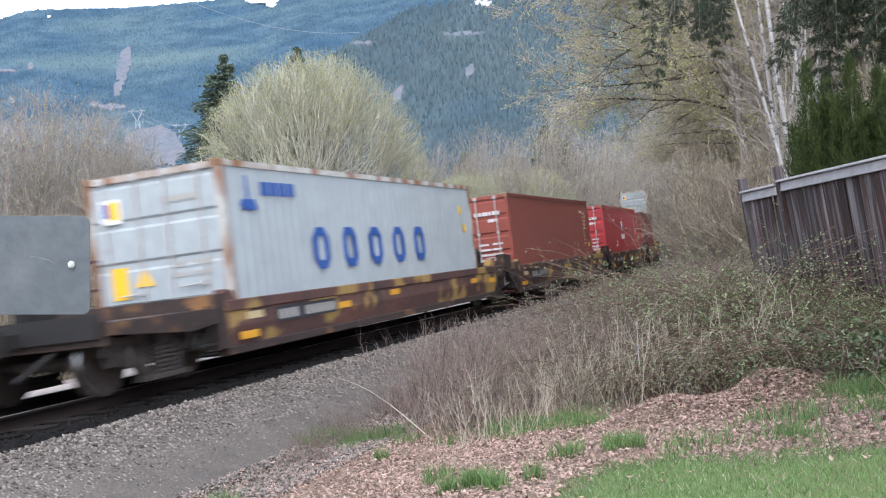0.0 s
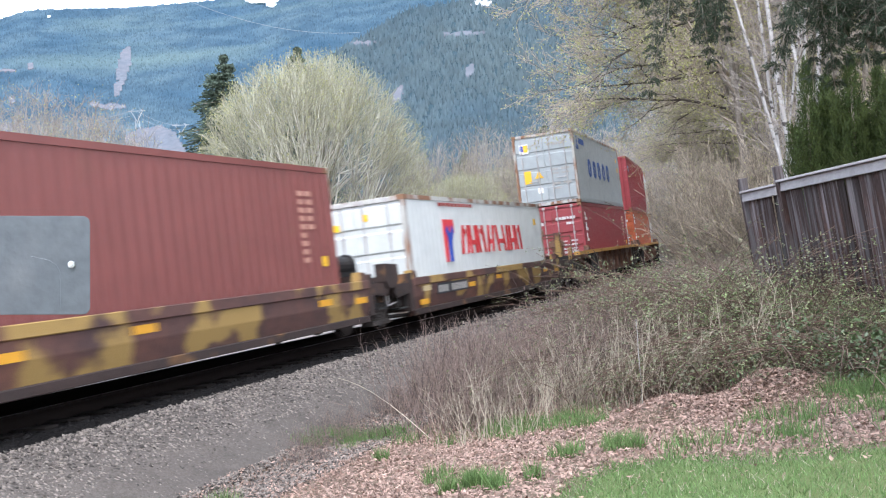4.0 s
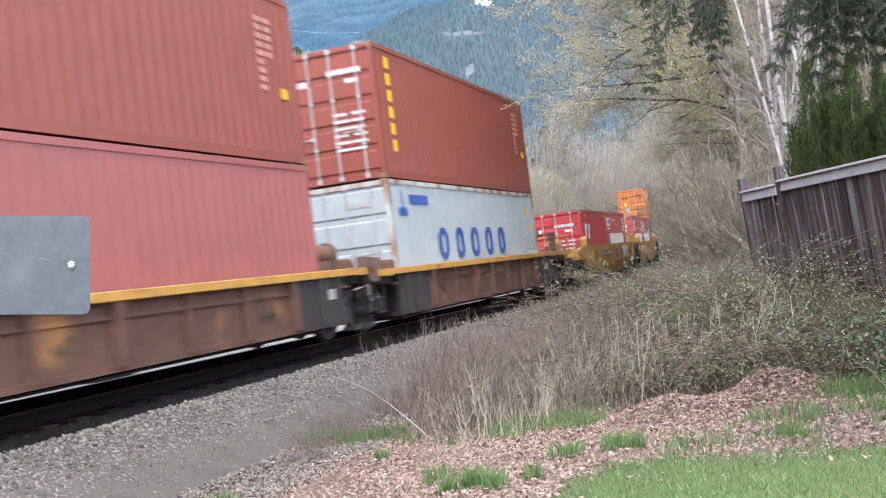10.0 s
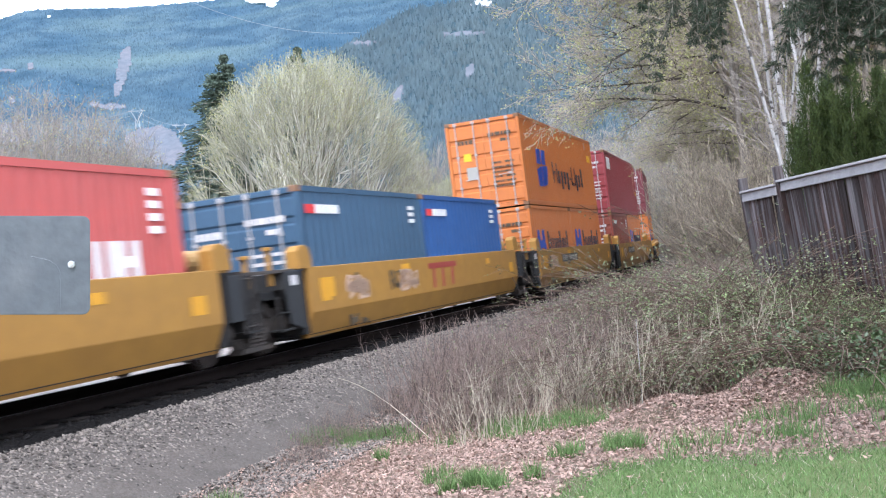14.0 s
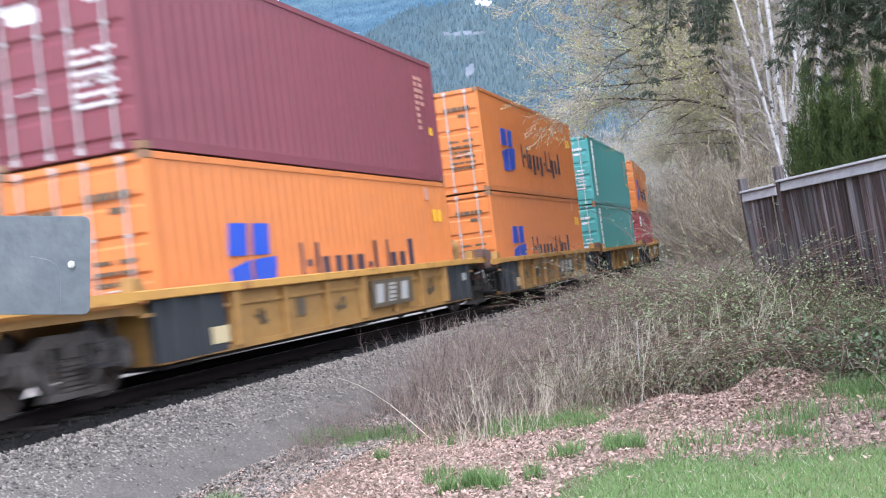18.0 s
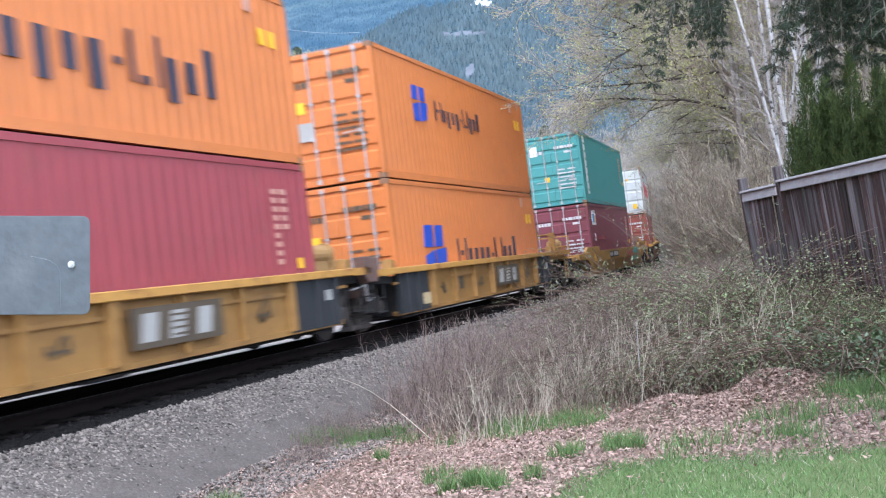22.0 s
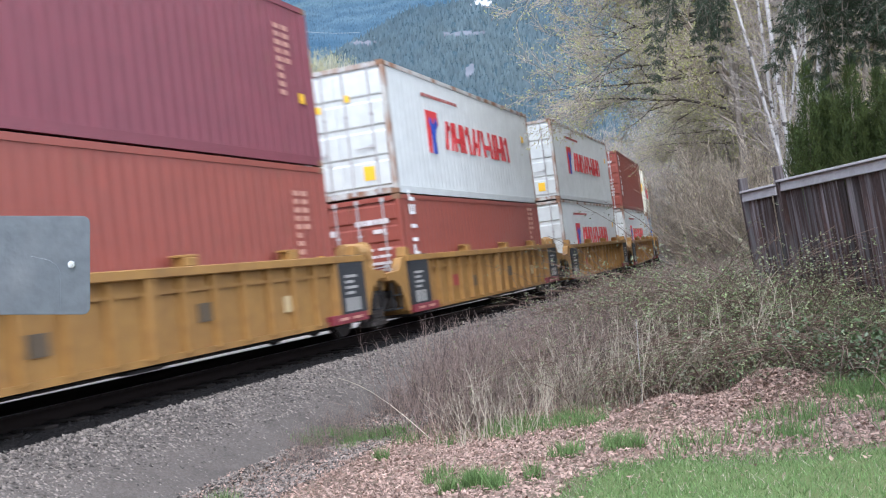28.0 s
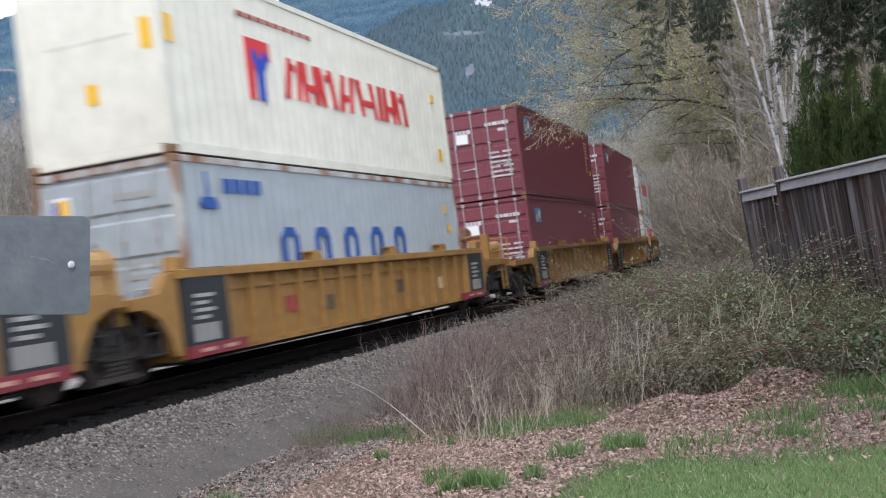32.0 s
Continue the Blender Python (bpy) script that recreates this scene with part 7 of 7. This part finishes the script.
SPRAYS = [spray_mesh(81 + i, 0.58 + 0.09 * i) for i in range(4)]
rs = random.Random(8)
for b in range(9):
    limb_len = [3.55, 3.1, 2.8, 3.3, 2.5, 3.0, 2.3, 3.4, 2.7][b]
    sgs, n = [], 10
    y0 = [-0.5, 0.5, 0.1, 1.1, 0.8, -0.2, -0.6, 1.8, 1.5][b]
    top = [3.22, 3.2, 3.12, 3.42, 3.25, 3.28, 3.1, 3.6, 3.5][b]
    pts = [Vector((-limb_len * i / n, y0 * (i / n), top + 0.35 * math.sin(1.6 * i / n) - 0.45 * (i / n) ** 2)) for i in range(n + 1)]
    for i in range(n):
        sgs.append((*pts[i], *pts[i + 1], 0.035 * (1 - i / n) + 0.006, 0.035 * (1 - (i + 1) / n) + 0.006))
    bough = part("bough", tubes("bough", sgs, M_BARK, 5), near_fir)
    for i in range(3, n + 1):
        for k in range(3):
            limb, ndl = SPRAYS[rs.randrange(4)]
            base = pts[i - 1].lerp(pts[i], rs.uniform(0, 1))
            along = (4.6 + base.x) / (5.9 + base.y)
            thick, size = (0.6, 0.34) if along < 0.205 else (0.95, 0.92) if along < 0.285 else (0.3, 0.55) if along < 0.35 else (0.85, 1.1)
            if rs.random() > thick:
                continue
            turn = (rs.uniform(-0.5, 0.5), rs.uniform(-0.2, 0.6), rs.uniform(0, 6.28))
            for nm, me in (("spray", limb), ("needles", ndl)):
                part(nm, me, bough, tuple(base), turn=turn).scale = (size,) * 3
    SWAY.append((bough, Matrix.Identity(4), 0.55, 1.1 + 0.13 * b, 0.9 * b))


# ---------------------------------------------------------------- lawn, leaves, grass
LAWN_EDGE_X = [-1.2, -0.2, 0.6, 0.9, 1.22, 1.57, 1.91, 2.24, 2.57, 2.94, 4.2, 9.0]
LAWN_EDGE_Y = [5.0, 6.6, 7.3, 7.95, 8.2, 8.0, 7.6, 7.38, 7.15, 7.05, 7.0, 7.0]


def lawn_mesh():
    xs = np.linspace(-1.4, 9, 90)
    ey = np.interp(xs, LAWN_EDGE_X, LAWN_EDGE_Y) + 0.14 * np.sin(xs * 5.1) + 0.1 * np.sin(xs * 11.7 + 1)
    rows = np.linspace(0, 1, 40)
    X = np.repeat(xs[None, :], 40, 0)
    Y = -6 + (ey[None, :] + 6) * rows[:, None]
    Z = ground_z(X, Y).reshape(X.shape) + 0.02 - 0.05 * (rows[:, None] > 0.99)
    i = (np.arange(39)[:, None] * 90 + np.arange(89)).ravel()
    return np_mesh("lawn", np.stack([X.ravel(), Y.ravel(), Z.ravel()], 1), np.stack([i, i + 1, i + 91, i + 90], 1), M_LAWN, True)


tagged(new("lawn", lawn_mesh()), "patchy green spring lawn", "lawn", kind="structure")


def blades(name, X, Y, hmin, hmax, width, mat, label, lean=0.5):
    n = len(X)
    Z = ground_z(X, Y) + 0.01
    P = np.stack([X, Y, Z], 1)
    a = RNG.uniform(0, 6.28, n)
    w = np.stack([np.cos(a), np.sin(a), np.zeros(n)], 1) * width
    h = RNG.uniform(hmin, hmax, n)[:, None]
    t = np.stack([RNG.normal(0, lean, n), RNG.normal(0, lean, n), np.ones(n)], 1) * h
    V = np.stack([P - w, P + w, P + t * 0.55 + w * 0.6, P + t * 0.55 - w * 0.6, P + t], 1)
    base = (np.arange(n) * 5)[:, None]
    F = np.concatenate([base + np.array([[0, 1, 2]]), base + np.array([[0, 2, 3]]), base + np.array([[3, 2, 4]])])
    return tagged(new(name, np_mesh(name, V, F, mat)), label, "grass", kind="stuff")


def scatter(n, x0, x1, y0, y1):
    return RNG.uniform(x0, x1, n), RNG.uniform(y0, y1, n)


X, Y = scatter(85000, -0.8, 5.5, 5.2, 10.5)
edge = np.interp(X, LAWN_EDGE_X, LAWN_EDGE_Y)
bare = np.sin(X * 2.3 + 1) * np.sin(Y * 1.9) + 0.6 * np.sin(X * 5 + Y * 3)
k = (Y < edge + RNG.normal(0, 0.12, len(X))) & (np.abs(X) < 0.47 * Y + 0.5) & (bare > -1.9)
blades("lawn_grass", X[k], Y[k], 0.02, 0.06, 0.0035, M_GRASS, "short bright green lawn grass")
k = RNG.uniform(0, 1, len(X)) < 0.08 * (Y < edge + RNG.normal(0.05, 0.2, len(X))) * (np.abs(X) < 0.47 * Y + 0.5)
blades("dead_grass", X[k], Y[k], 0.015, 0.06, 0.003, M_STRAW, "straw-coloured dead blades in the lawn", 0.8)
tx, ty = [], []
for cx, cy, r, n in ((0.18, 8.35, 0.16, 700), (-0.75, 11.5, 0.10, 200), (-1.3, 13.8, 0.6, 900), (-0.6, 13.0, 0.5, 300), (0.95, 11.2, 0.6, 400), (1.24, 8.85, 0.24, 700), (0.5, 12.5, 0.5, 450), (0.95, 11.6, 0.35, 350), (1.4, 10.5, 0.3, 260), (0.35, 8.1, 0.14, 350), (3.4, 8.6, 0.35, 500), (4.0, 9.3, 0.4, 900), (1.9, 8.1, 0.4, 260), (2.6, 7.8, 0.4, 260), (3.45, 9.7, 0.35, 450), (4.0, 9.9, 0.45, 1000), (0.2, 12.2, 0.5, 350), (-2.3, 10.4, 0.1, 150), (2.9, 9.0, 0.3, 220), (-0.2, 9.2, 0.12, 160), (4.3, 10.1, 0.4, 1100), (3.95, 9.4, 0.4, 700), (-1.0, 13.4, 0.35, 500)):
    for _ in range(7):
        qx, qy, m = RNG.normal(cx, r * 0.75), RNG.normal(cy, r * 0.4), int(n / 7 * RNG.uniform(0.3, 1.6))
        tx.append(RNG.normal(qx, r * 0.22, m)), ty.append(RNG.normal(qy, r * 0.16, m))
blades("grass_tufts", np.concatenate(tx), np.concatenate(ty), 0.06, 0.19, 0.0045, M_GRASS, "loose tufts of long spring grass", 0.35)

# dead leaves on the verge
X, Y = scatter(330000, -4.5, 5.0, 6.5, 20)
s_, v_ = sv_from_xy(X, Y)
edge = np.interp(X, LAWN_EDGE_X, LAWN_EDGE_Y)
dens = np.clip((v_ - 2.0) / 1.7, 0, 1) ** 1.2 * np.clip((Y - edge + 0.35) / 0.5, 0.03, 1) * np.clip((8.5 - s_) / 3, 0.10, 1)
k = RNG.uniform(0, 1, len(X)) < dens * 0.62
X, Y = X[k], Y[k]
def heap_z(x, y):
    return 0.19 * np.exp(-(((x - 2.05) / 0.40) ** 2 + ((y - 10.25) / 0.4) ** 2)) + 0.25 * np.exp(-(((x - 3.1) / 0.42) ** 2 + ((y - 10.2) / 0.42) ** 2)) + 0.03 * np.sin(x * 9) * np.sin(y * 8) * np.exp(-(((x - 2.8) / 0.9) ** 2 + ((y - 10.1) / 0.5) ** 2))


def heap_mesh():
    gx, gy = np.meshgrid(np.linspace(1.2, 4.4, 50), np.linspace(9.1, 11.2, 34))
    z = ground_z(gx, gy).reshape(gx.shape) + heap_z(gx, gy) - 0.012
    i = (np.arange(33)[:, None] * 50 + np.arange(49)).ravel()
    return np_mesh("leaf_heap", np.stack([gx.ravel(), gy.ravel(), z.ravel()], 1), np.stack([i, i + 1, i + 51, i + 50], 1), M_EARTH, True)


tagged(new("leaf_heap", heap_mesh()), "low mound of raked brown leaves", "leaf heap", kind="structure")
hx, hy = RNG.normal(2.85, 0.55, 9000), RNG.normal(10.2, 0.38, 9000)
X, Y = np.concatenate([X, hx]), np.concatenate([Y, hy])
heap = heap_z(X, Y)
C = np.stack([X, Y, ground_z(X, Y) + RNG.uniform(0.005, 0.05, len(X)) + heap], 1)
U = RNG.normal(0, 1, (len(X), 3)) * np.array([1, 1, 0.45])
U = U / np.linalg.norm(U, axis=1, keepdims=True) * (RNG.uniform(0.2, 1, (len(X), 1)) ** 1.6 * 0.026 + 0.006)
W = np.cross(U, RNG.normal(0, 0.5, (len(X), 3)) + np.array([0, 0, 1.0]))
W = W / np.linalg.norm(W, axis=1, keepdims=True) * np.linalg.norm(U, axis=1, keepdims=True) * RNG.uniform(0.35, 0.62, (len(X), 1))
tagged(new("leaf_litter", flakes("leaf_litter", C, U, W, M_LEAF_DEAD, 0.5)), "curled pinkish-brown fallen leaves on the verge", "leaf litter", kind="stuff")

# ---------------------------------------------------------------- ballast stones
def stones(n, s0, s1, v0, v1, size):
    s, v = RNG.uniform(s0, s1, n), RNG.uniform(v0, v1, n)
    zb = np.interp(v, [p[0] for p in BED], [p[1] for p in BED])
    x, y = xy_from_sv(s, v)
    z = np.maximum(zb + CANT * -v + GRADE * np.clip(s, -60, 150), ground_z(x, y) + 0.028 * np.clip((v - 2.7) / 0.4, 0, 1) if v1 > 2 else -9) + size * 0.2
    fade = (v < 3.2) | (RNG.uniform(0, 1, n) < 0.8)
    x, y, z = x[fade], y[fade], z[fade]
    n = len(x)
    octa = np.array([(1, 0, 0), (-1, 0, 0), (0, 1, 0), (0, -1, 0), (0, 0, 1), (0, 0, -1)], float)
    V = octa[None] * RNG.uniform(0.55, 1.25, (n, 6, 1)) + RNG.normal(0, 0.22, (n, 6, 3))
    a = RNG.uniform(0, 6.28, n)
    rot = np.stack([np.stack([np.cos(a), -np.sin(a), 0 * a], 1), np.stack([np.sin(a), np.cos(a), 0 * a], 1), np.stack([0 * a, 0 * a, 1 + 0 * a], 1)], 1)
    V = np.einsum("nij,nkj->nki", rot, V) * (size * RNG.uniform(0.5, 1.3, (n, 1, 1)) * np.array([1, 0.8, 0.62]))
    V += np.stack([x, y, z], 1)[:, None]
    base = (np.arange(n) * 6)[:, None]
    F = np.concatenate([base + np.array([f]) for f in ((0, 2, 4), (2, 1, 4), (1, 3, 4), (3, 0, 4), (2, 0, 5), (1, 2, 5), (3, 1, 5), (0, 3, 5))])
    return V, F


parts_v, parts_f, off = [], [], 0
for args in ((42000, -3, 14, 1.6, 4.3, 0.028), (38000, -3, 14, 1.6, 4.4, 0.018), (9000, 14, 40, 1.4, 3.4, 0.04)):
    V, F = stones(*args)
    parts_v.append(V.reshape(-1, 3)), parts_f.append(F + off)
    off += len(V) * 6
tagged(new("ballast_stones", np_mesh("ballast_stones", np.concatenate(parts_v), np.concatenate(parts_f), M_STONE)), "crushed grey-brown ballast stones", "ballast", kind="stuff")

# stones of the dark strip, with the train's shade in their colour
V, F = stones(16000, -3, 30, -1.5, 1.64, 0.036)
tagged(new("oily_ballast", np_mesh("oily_ballast", V, F, M_OILSHADE_STONE)), "oily ballast stones between the rails, train shade painted into their black", "ballast", kind="stuff")

# ---------------------------------------------------------------- dry shrubs, brambles
def stalk_clump(seed, n, h, spread, mat, leafy=0):
    rng = np.random.default_rng(seed)
    segs, C, U, W = [], [], [], []
    for i in range(n):
        p = np.array([rng.normal(0, spread * 0.5), rng.normal(0, spread * 0.5), -0.05])
        d = unit(np.array([rng.normal(0, 0.28), rng.normal(0, 0.28), 1.0]))
        L, r = h * rng.uniform(0.45, 1.1), rng.uniform(0.0035, 0.008)
        for k in range(5):
            d = unit(d + rng.normal(0, 0.09, 3))
            q = p + d * L / 5
            segs.append((*p, *q, r, r * 0.85))
            r *= 0.85
            if k > 0:
                for _ in range(2 if k < 3 else 3):
                    e = q + unit(d * 0.8 + rng.normal(0, 0.5, 3)) * L * rng.uniform(0.08, 0.24)
                    segs.append((*q, *e, r * 0.6, 0.0012))
                    if leafy and rng.uniform() < leafy:
                        u = unit(rng.normal(0, 1, 3)) * 0.022
                        C.append(e), U.append(u), W.append(unit(np.cross(u, rng.normal(0, 1, 3))) * 0.012)
            p = q
    return tubes("stems", segs, mat, 3), (flakes("leaves", C, U, W, M_BRLEAF) if C else None)


def bramble_clump(seed, n, h, spread, leaves, leaf_mat=M_BRLEAF, arch=1.0, big=1.0):
    rng = np.random.default_rng(seed)
    segs, C, U, W = [], [], [], []
    for i in range(n):
        p = np.array([rng.normal(0, spread * 0.35), rng.normal(0, spread * 0.35), -0.05])
        a = rng.uniform(0, 6.28)
        d = unit(np.array([math.cos(a) * 0.35, math.sin(a) * 0.35, 1.0]))
        L = h * rng.uniform(0.9, 1.55)
        r = rng.uniform(0.004, 0.009)
        for k in range(10):
            d = unit(d + np.array([math.cos(a) * 0.13, math.sin(a) * 0.13, -0.17]) * arch + rng.normal(0, 0.07, 3))
            q = p + d * L / 10
            segs.append((*p, *q, r, r * 0.92))
            r *= 0.92
            for _ in range(leaves):
                c = p + (q - p) * rng.uniform(0, 1) + rng.normal(0, 0.07, 3)
                segs.append((*p, *c, 0.0018, 0.001))
                for _ in range(3):
                    u = unit(rng.normal(0, 1, 3) * np.array([1, 1, 0.6])) * rng.uniform(0.011, 0.023) * big
                    C.append(c + rng.normal(0, 0.03, 3)), U.append(u), W.append(unit(np.cross(u, np.array([0, 0, 1.0]) + rng.normal(0, 0.5, 3))) * 0.0115 * big)
            p = q
    return tubes("canes", segs, M_CANE, 3), flakes("leaves", C, U, W, leaf_mat, 0.25)


def shrub_thing(name, meshes, label, category, group):
    ob = tagged(new(name), label, category, group)
    for nm, me in zip(("stem_mass", "foliage"), meshes):
        if me:
            part(nm, me, ob)
    return ob


DRY = [stalk_clump(101 + i, 80, 1.3, 0.95, M_STALK, 0.05) for i in range(3)]
STRAW = [stalk_clump(111 + i, 26, 1.0, 0.5, M_STRAW) for i in range(2)]
BRAM = [bramble_clump(121 + i, 75, 1.15, 1.1, 1) for i in range(4)]
YOUNG = [bramble_clump(131 + i, 26, 1.3, 0.8, 1, M_SHOOT) for i in range(2)]
TALL = [bramble_clump(141 + i, 90, 1.7, 0.9, 2, M_BRLEAF if i else M_SHOOT, 0.62) for i in range(3)]
BROAD = [bramble_clump(151 + i, 30, 1.0, 0.7, 1, M_BRDARK, 0.9, 1.5) for i in range(2)]
rv = random.Random(17)


def drop(name, meshes, label, category, group, x, y, sc, sz=1.0):
    ob = shrub_thing(name, meshes, label, category, group)
    z = float(ground_z([x], [y])[0])
    ob.matrix_world = Matrix.Translation((x, y, z)) @ Matrix.Rotation(rv.uniform(0, 6.28), 4, "Z")
    ob.scale = (sc, sc, sc * sz)
    return ob


for k in range(165):
    s, v = 2.5 + 26 * rv.random() ** 1.1, 2.4 + 6.0 * rv.random() ** 1.2
    if v < 4.6 - 0.3 * (s - 2.5):
        continue
    x, y = (float(q) for q in xy_from_sv(s, v))
    drop("dry_shrub", DRY[k % 3], "leafless grey-brown dry shrub on the verge", "shrub", "dry shrubs", x, y, rv.uniform(0.65, 1.0) * min(1.0, 0.62 + 0.14 * (v - 2.5)))
for k in range(28):
    s, v = rv.uniform(1.4, 9), rv.uniform(4.6, 8.6)
    x, y = (float(q) for q in xy_from_sv(s, v))
    drop("straw_clump", STRAW[k % 2], "pale dead straw stalks on the verge", "dry grass", "straw clumps", x, y, rv.uniform(0.6, 1.05))
for k in range(120):
    s, v = rv.uniform(4, 40), rv.uniform(3.0, 12)
    x, y = (float(q) for q in xy_from_sv(s, v))
    if x > 3.4 and y < 11.5:
        continue
    if v < 6.2 and s < 7 or v < 4.3:
        continue
    drop("bramble_bush", BRAM[k % 4], "arching bramble with small green leaves", "bramble", "brambles", x, y, rv.uniform(0.75, 1.1) * (0.7 if v < 4.5 else 1.0), 1.0 + 0.6 * min(1, max(0, (s - 6) / 14)) * (v > 5))
for x, y, sc in ((3.75, 11.2, 1.0), (4.1, 11.1, 1.1), (4.5, 11.0, 0.9), (3.2, 11.6, 0.95), (4.0, 11.6, 1.3), (2.6, 11.6, 0.9), (3.5, 12.4, 1.35), (2.2, 12.3, 1.0), (3.9, 12.9, 1.4), (3.2, 13.6, 1.4), (3.7, 14.6, 1.5), (2.6, 14.0, 1.2), (4.3, 11.9, 1.3)):
    drop("bramble_bush", BRAM[int(x * 10) % 4], "arching bramble with small green leaves", "bramble", "brambles", x, y, sc)

for x, y, sc in ((3.75, 10.5, 0.85), (4.25, 10.4, 0.95), (3.3, 10.9, 0.75), (4.6, 10.9, 1.0), (4.0, 11.2, 1.05), (2.9, 12.0, 0.9), (3.6, 11.9, 1.1), (2.3, 13.2, 1.0), (1.6, 14.5, 0.9), (2.5, 16.0, 1.2), (3.2, 18.0, 1.4)):
    drop("young_bramble", YOUNG[int(y * 10) % 2], "young bramble shoots with bright green leaves", "bramble", "young brambles", x, y, sc)
for i, (x, y, sc) in enumerate(((4.0, 12.4, 1.0), (3.75, 13.2, 1.1), (4.2, 11.6, 0.7), (4.5, 11.1, 0.55), (3.6, 14.0, 1.1), (3.3, 15.0, 1.15), (3.4, 12.6, 0.9), (3.0, 13.6, 0.95), (2.6, 15.0, 1.0), (4.75, 10.8, 0.5))):
    drop("bramble_bush", TALL[i % 3], "tall bramble leaning on the fence with green leaves", "bramble", "brambles", x, y, sc)
for i, (x, y, sc) in enumerate(((3.95, 10.2, 0.9), (4.35, 10.15, 0.9), (4.6, 10.3, 1.0), (4.15, 10.6, 1.1), (4.7, 10.7, 1.1), (3.7, 10.9, 0.9))):
    drop("broad_bramble", BROAD[i % 2], "low bramble with broad glossy green leaves", "bramble", "broad brambles", x, y, sc)
for i, (x, y, sc) in enumerate(((3.35, 11.1, 1.1), (2.6, 11.3, 1.0), (2.1, 11.2, 1.0), (1.7, 11.6, 0.9))):
    drop("straw_clump", STRAW[i % 2], "pale dead canes standing before the brambles", "dry grass", "straw clumps", x, y, sc)
for k in range(26):
    s, v = rv.uniform(5, 20), rv.uniform(5.5, 10)
    x, y = (float(q) for q in xy_from_sv(s, v))
    if x < 3.6 or y > 11.8:
        drop("straw_clump", STRAW[k % 2], "pale dead straw stalks on the verge", "dry grass", "straw clumps", x, y, rv.uniform(0.8, 1.4))

for px, d, sc in ((1180, 46, 2.3), (1196, 43, 2.3), (1214, 38, 2.1), (1232, 35, 2.0), (1252, 31, 1.8), (1276, 28, 1.6), (1300, 26, 1.5)):
    x, y = ray_xy(px, d)
    drop("young_bramble", YOUNG[int(d) % 2], "mossy green bush at the end of the verge", "bramble", "young brambles", x, y, sc)

# evergreen scrub on the far side of the line
for k in range(16):
    s, v = rv.uniform(8, 44), -rv.uniform(6.5, 9.5)
    x, y = (float(q) for q in xy_from_sv(s, v))
    drop("evergreen_shrub", TALL[1 + k % 2], "leafy green shrub on the far side of the line", "shrub", "evergreen shrubs", x, y, rv.uniform(1.3, 1.9))

# small low stalks on the ballast's edge
for k in range(13):
    s, v = rv.uniform(1.5, 7), rv.uniform(3.0, 4.2)
    x, y = (float(q) for q in xy_from_sv(s, v))
    drop("dry_weed", DRY[k % 3], "small dry reddish weed at the ballast edge", "weed", "dry weeds", x, y, rv.uniform(0.18, 0.34))

# a fallen pale cane and one upright white stalk
pa, pb = Vector((-1.85, 17.0, -0.35)), Vector((-0.25, 11.2, -0.38))
cane = Bld()
pts = [pa.lerp(pb, i / 6) + Vector((0, 0, 0.12 * math.sin(math.pi * i / 6))) for i in range(7)]
for a, b in zip(pts, pts[1:]):
    cane.cyl(a, b, 0.004, 6)
tagged(new("fallen_cane", cane.mesh("fallen_cane", M_STRAW)), "thin pale cane lying across the verge", "cane")
st = Bld()
q0 = Vector((1.98, 11.0, -0.25))
for i in range(6):
    q1 = q0 + Vector((-0.004 + 0.006 * math.sin(i * 2.0), 0, 0.17))
    st.cyl(q0, q1, 0.0065 - 0.0006 * i, 6)
    q0 = q1
tagged(new("pale_stalk", st.mesh("pale_stalk", M_BIRCH)), "upright pale dry stalk among the brambles", "stalk")

# ---------------------------------------------------------------- ties, laid last
tie_me = Bld().box(-0.115, 0.115, -1.3, 1.3, -0.33, -0.155).mesh("tie", M_TIE, 0.012)
ties = tagged(new("track_ties"), "row of creosoted wooden ties, darkened further with painted train shade", "ties", kind="structure")
for k in range(120):
    t = part("tie", tie_me, ties)
    t.matrix_local = on_track(-12 + 0.55 * k, 0, 0, 0)


# ---------------------------------------------------------------- what moves
def motions():
    for ob, place, offset in MOVING:
        walk(ob, train_rows(place, offset))
        for tr in ob.children:
            if tr.name.split(".")[0] == "truck":
                for w in tr.children:
                    if w.name.split(".")[0] == "wheelset":
                        walk(w, wheel_rows(place, tr.location.x + w.location.x, tuple(w.location)))
    for bough, home, amp, rate, phase in SWAY:
        walk(bough, [(0.25 * k, home @ pose(0, 0, 0, amp * math.sin(rate * 0.25 * k + phase), amp * 0.6 * math.sin(rate * 0.7 * 0.25 * k + 1.3 * phase), amp * 0.5 * math.sin(rate * 0.45 * 0.25 * k + phase))) for k in range(129)])


motions()
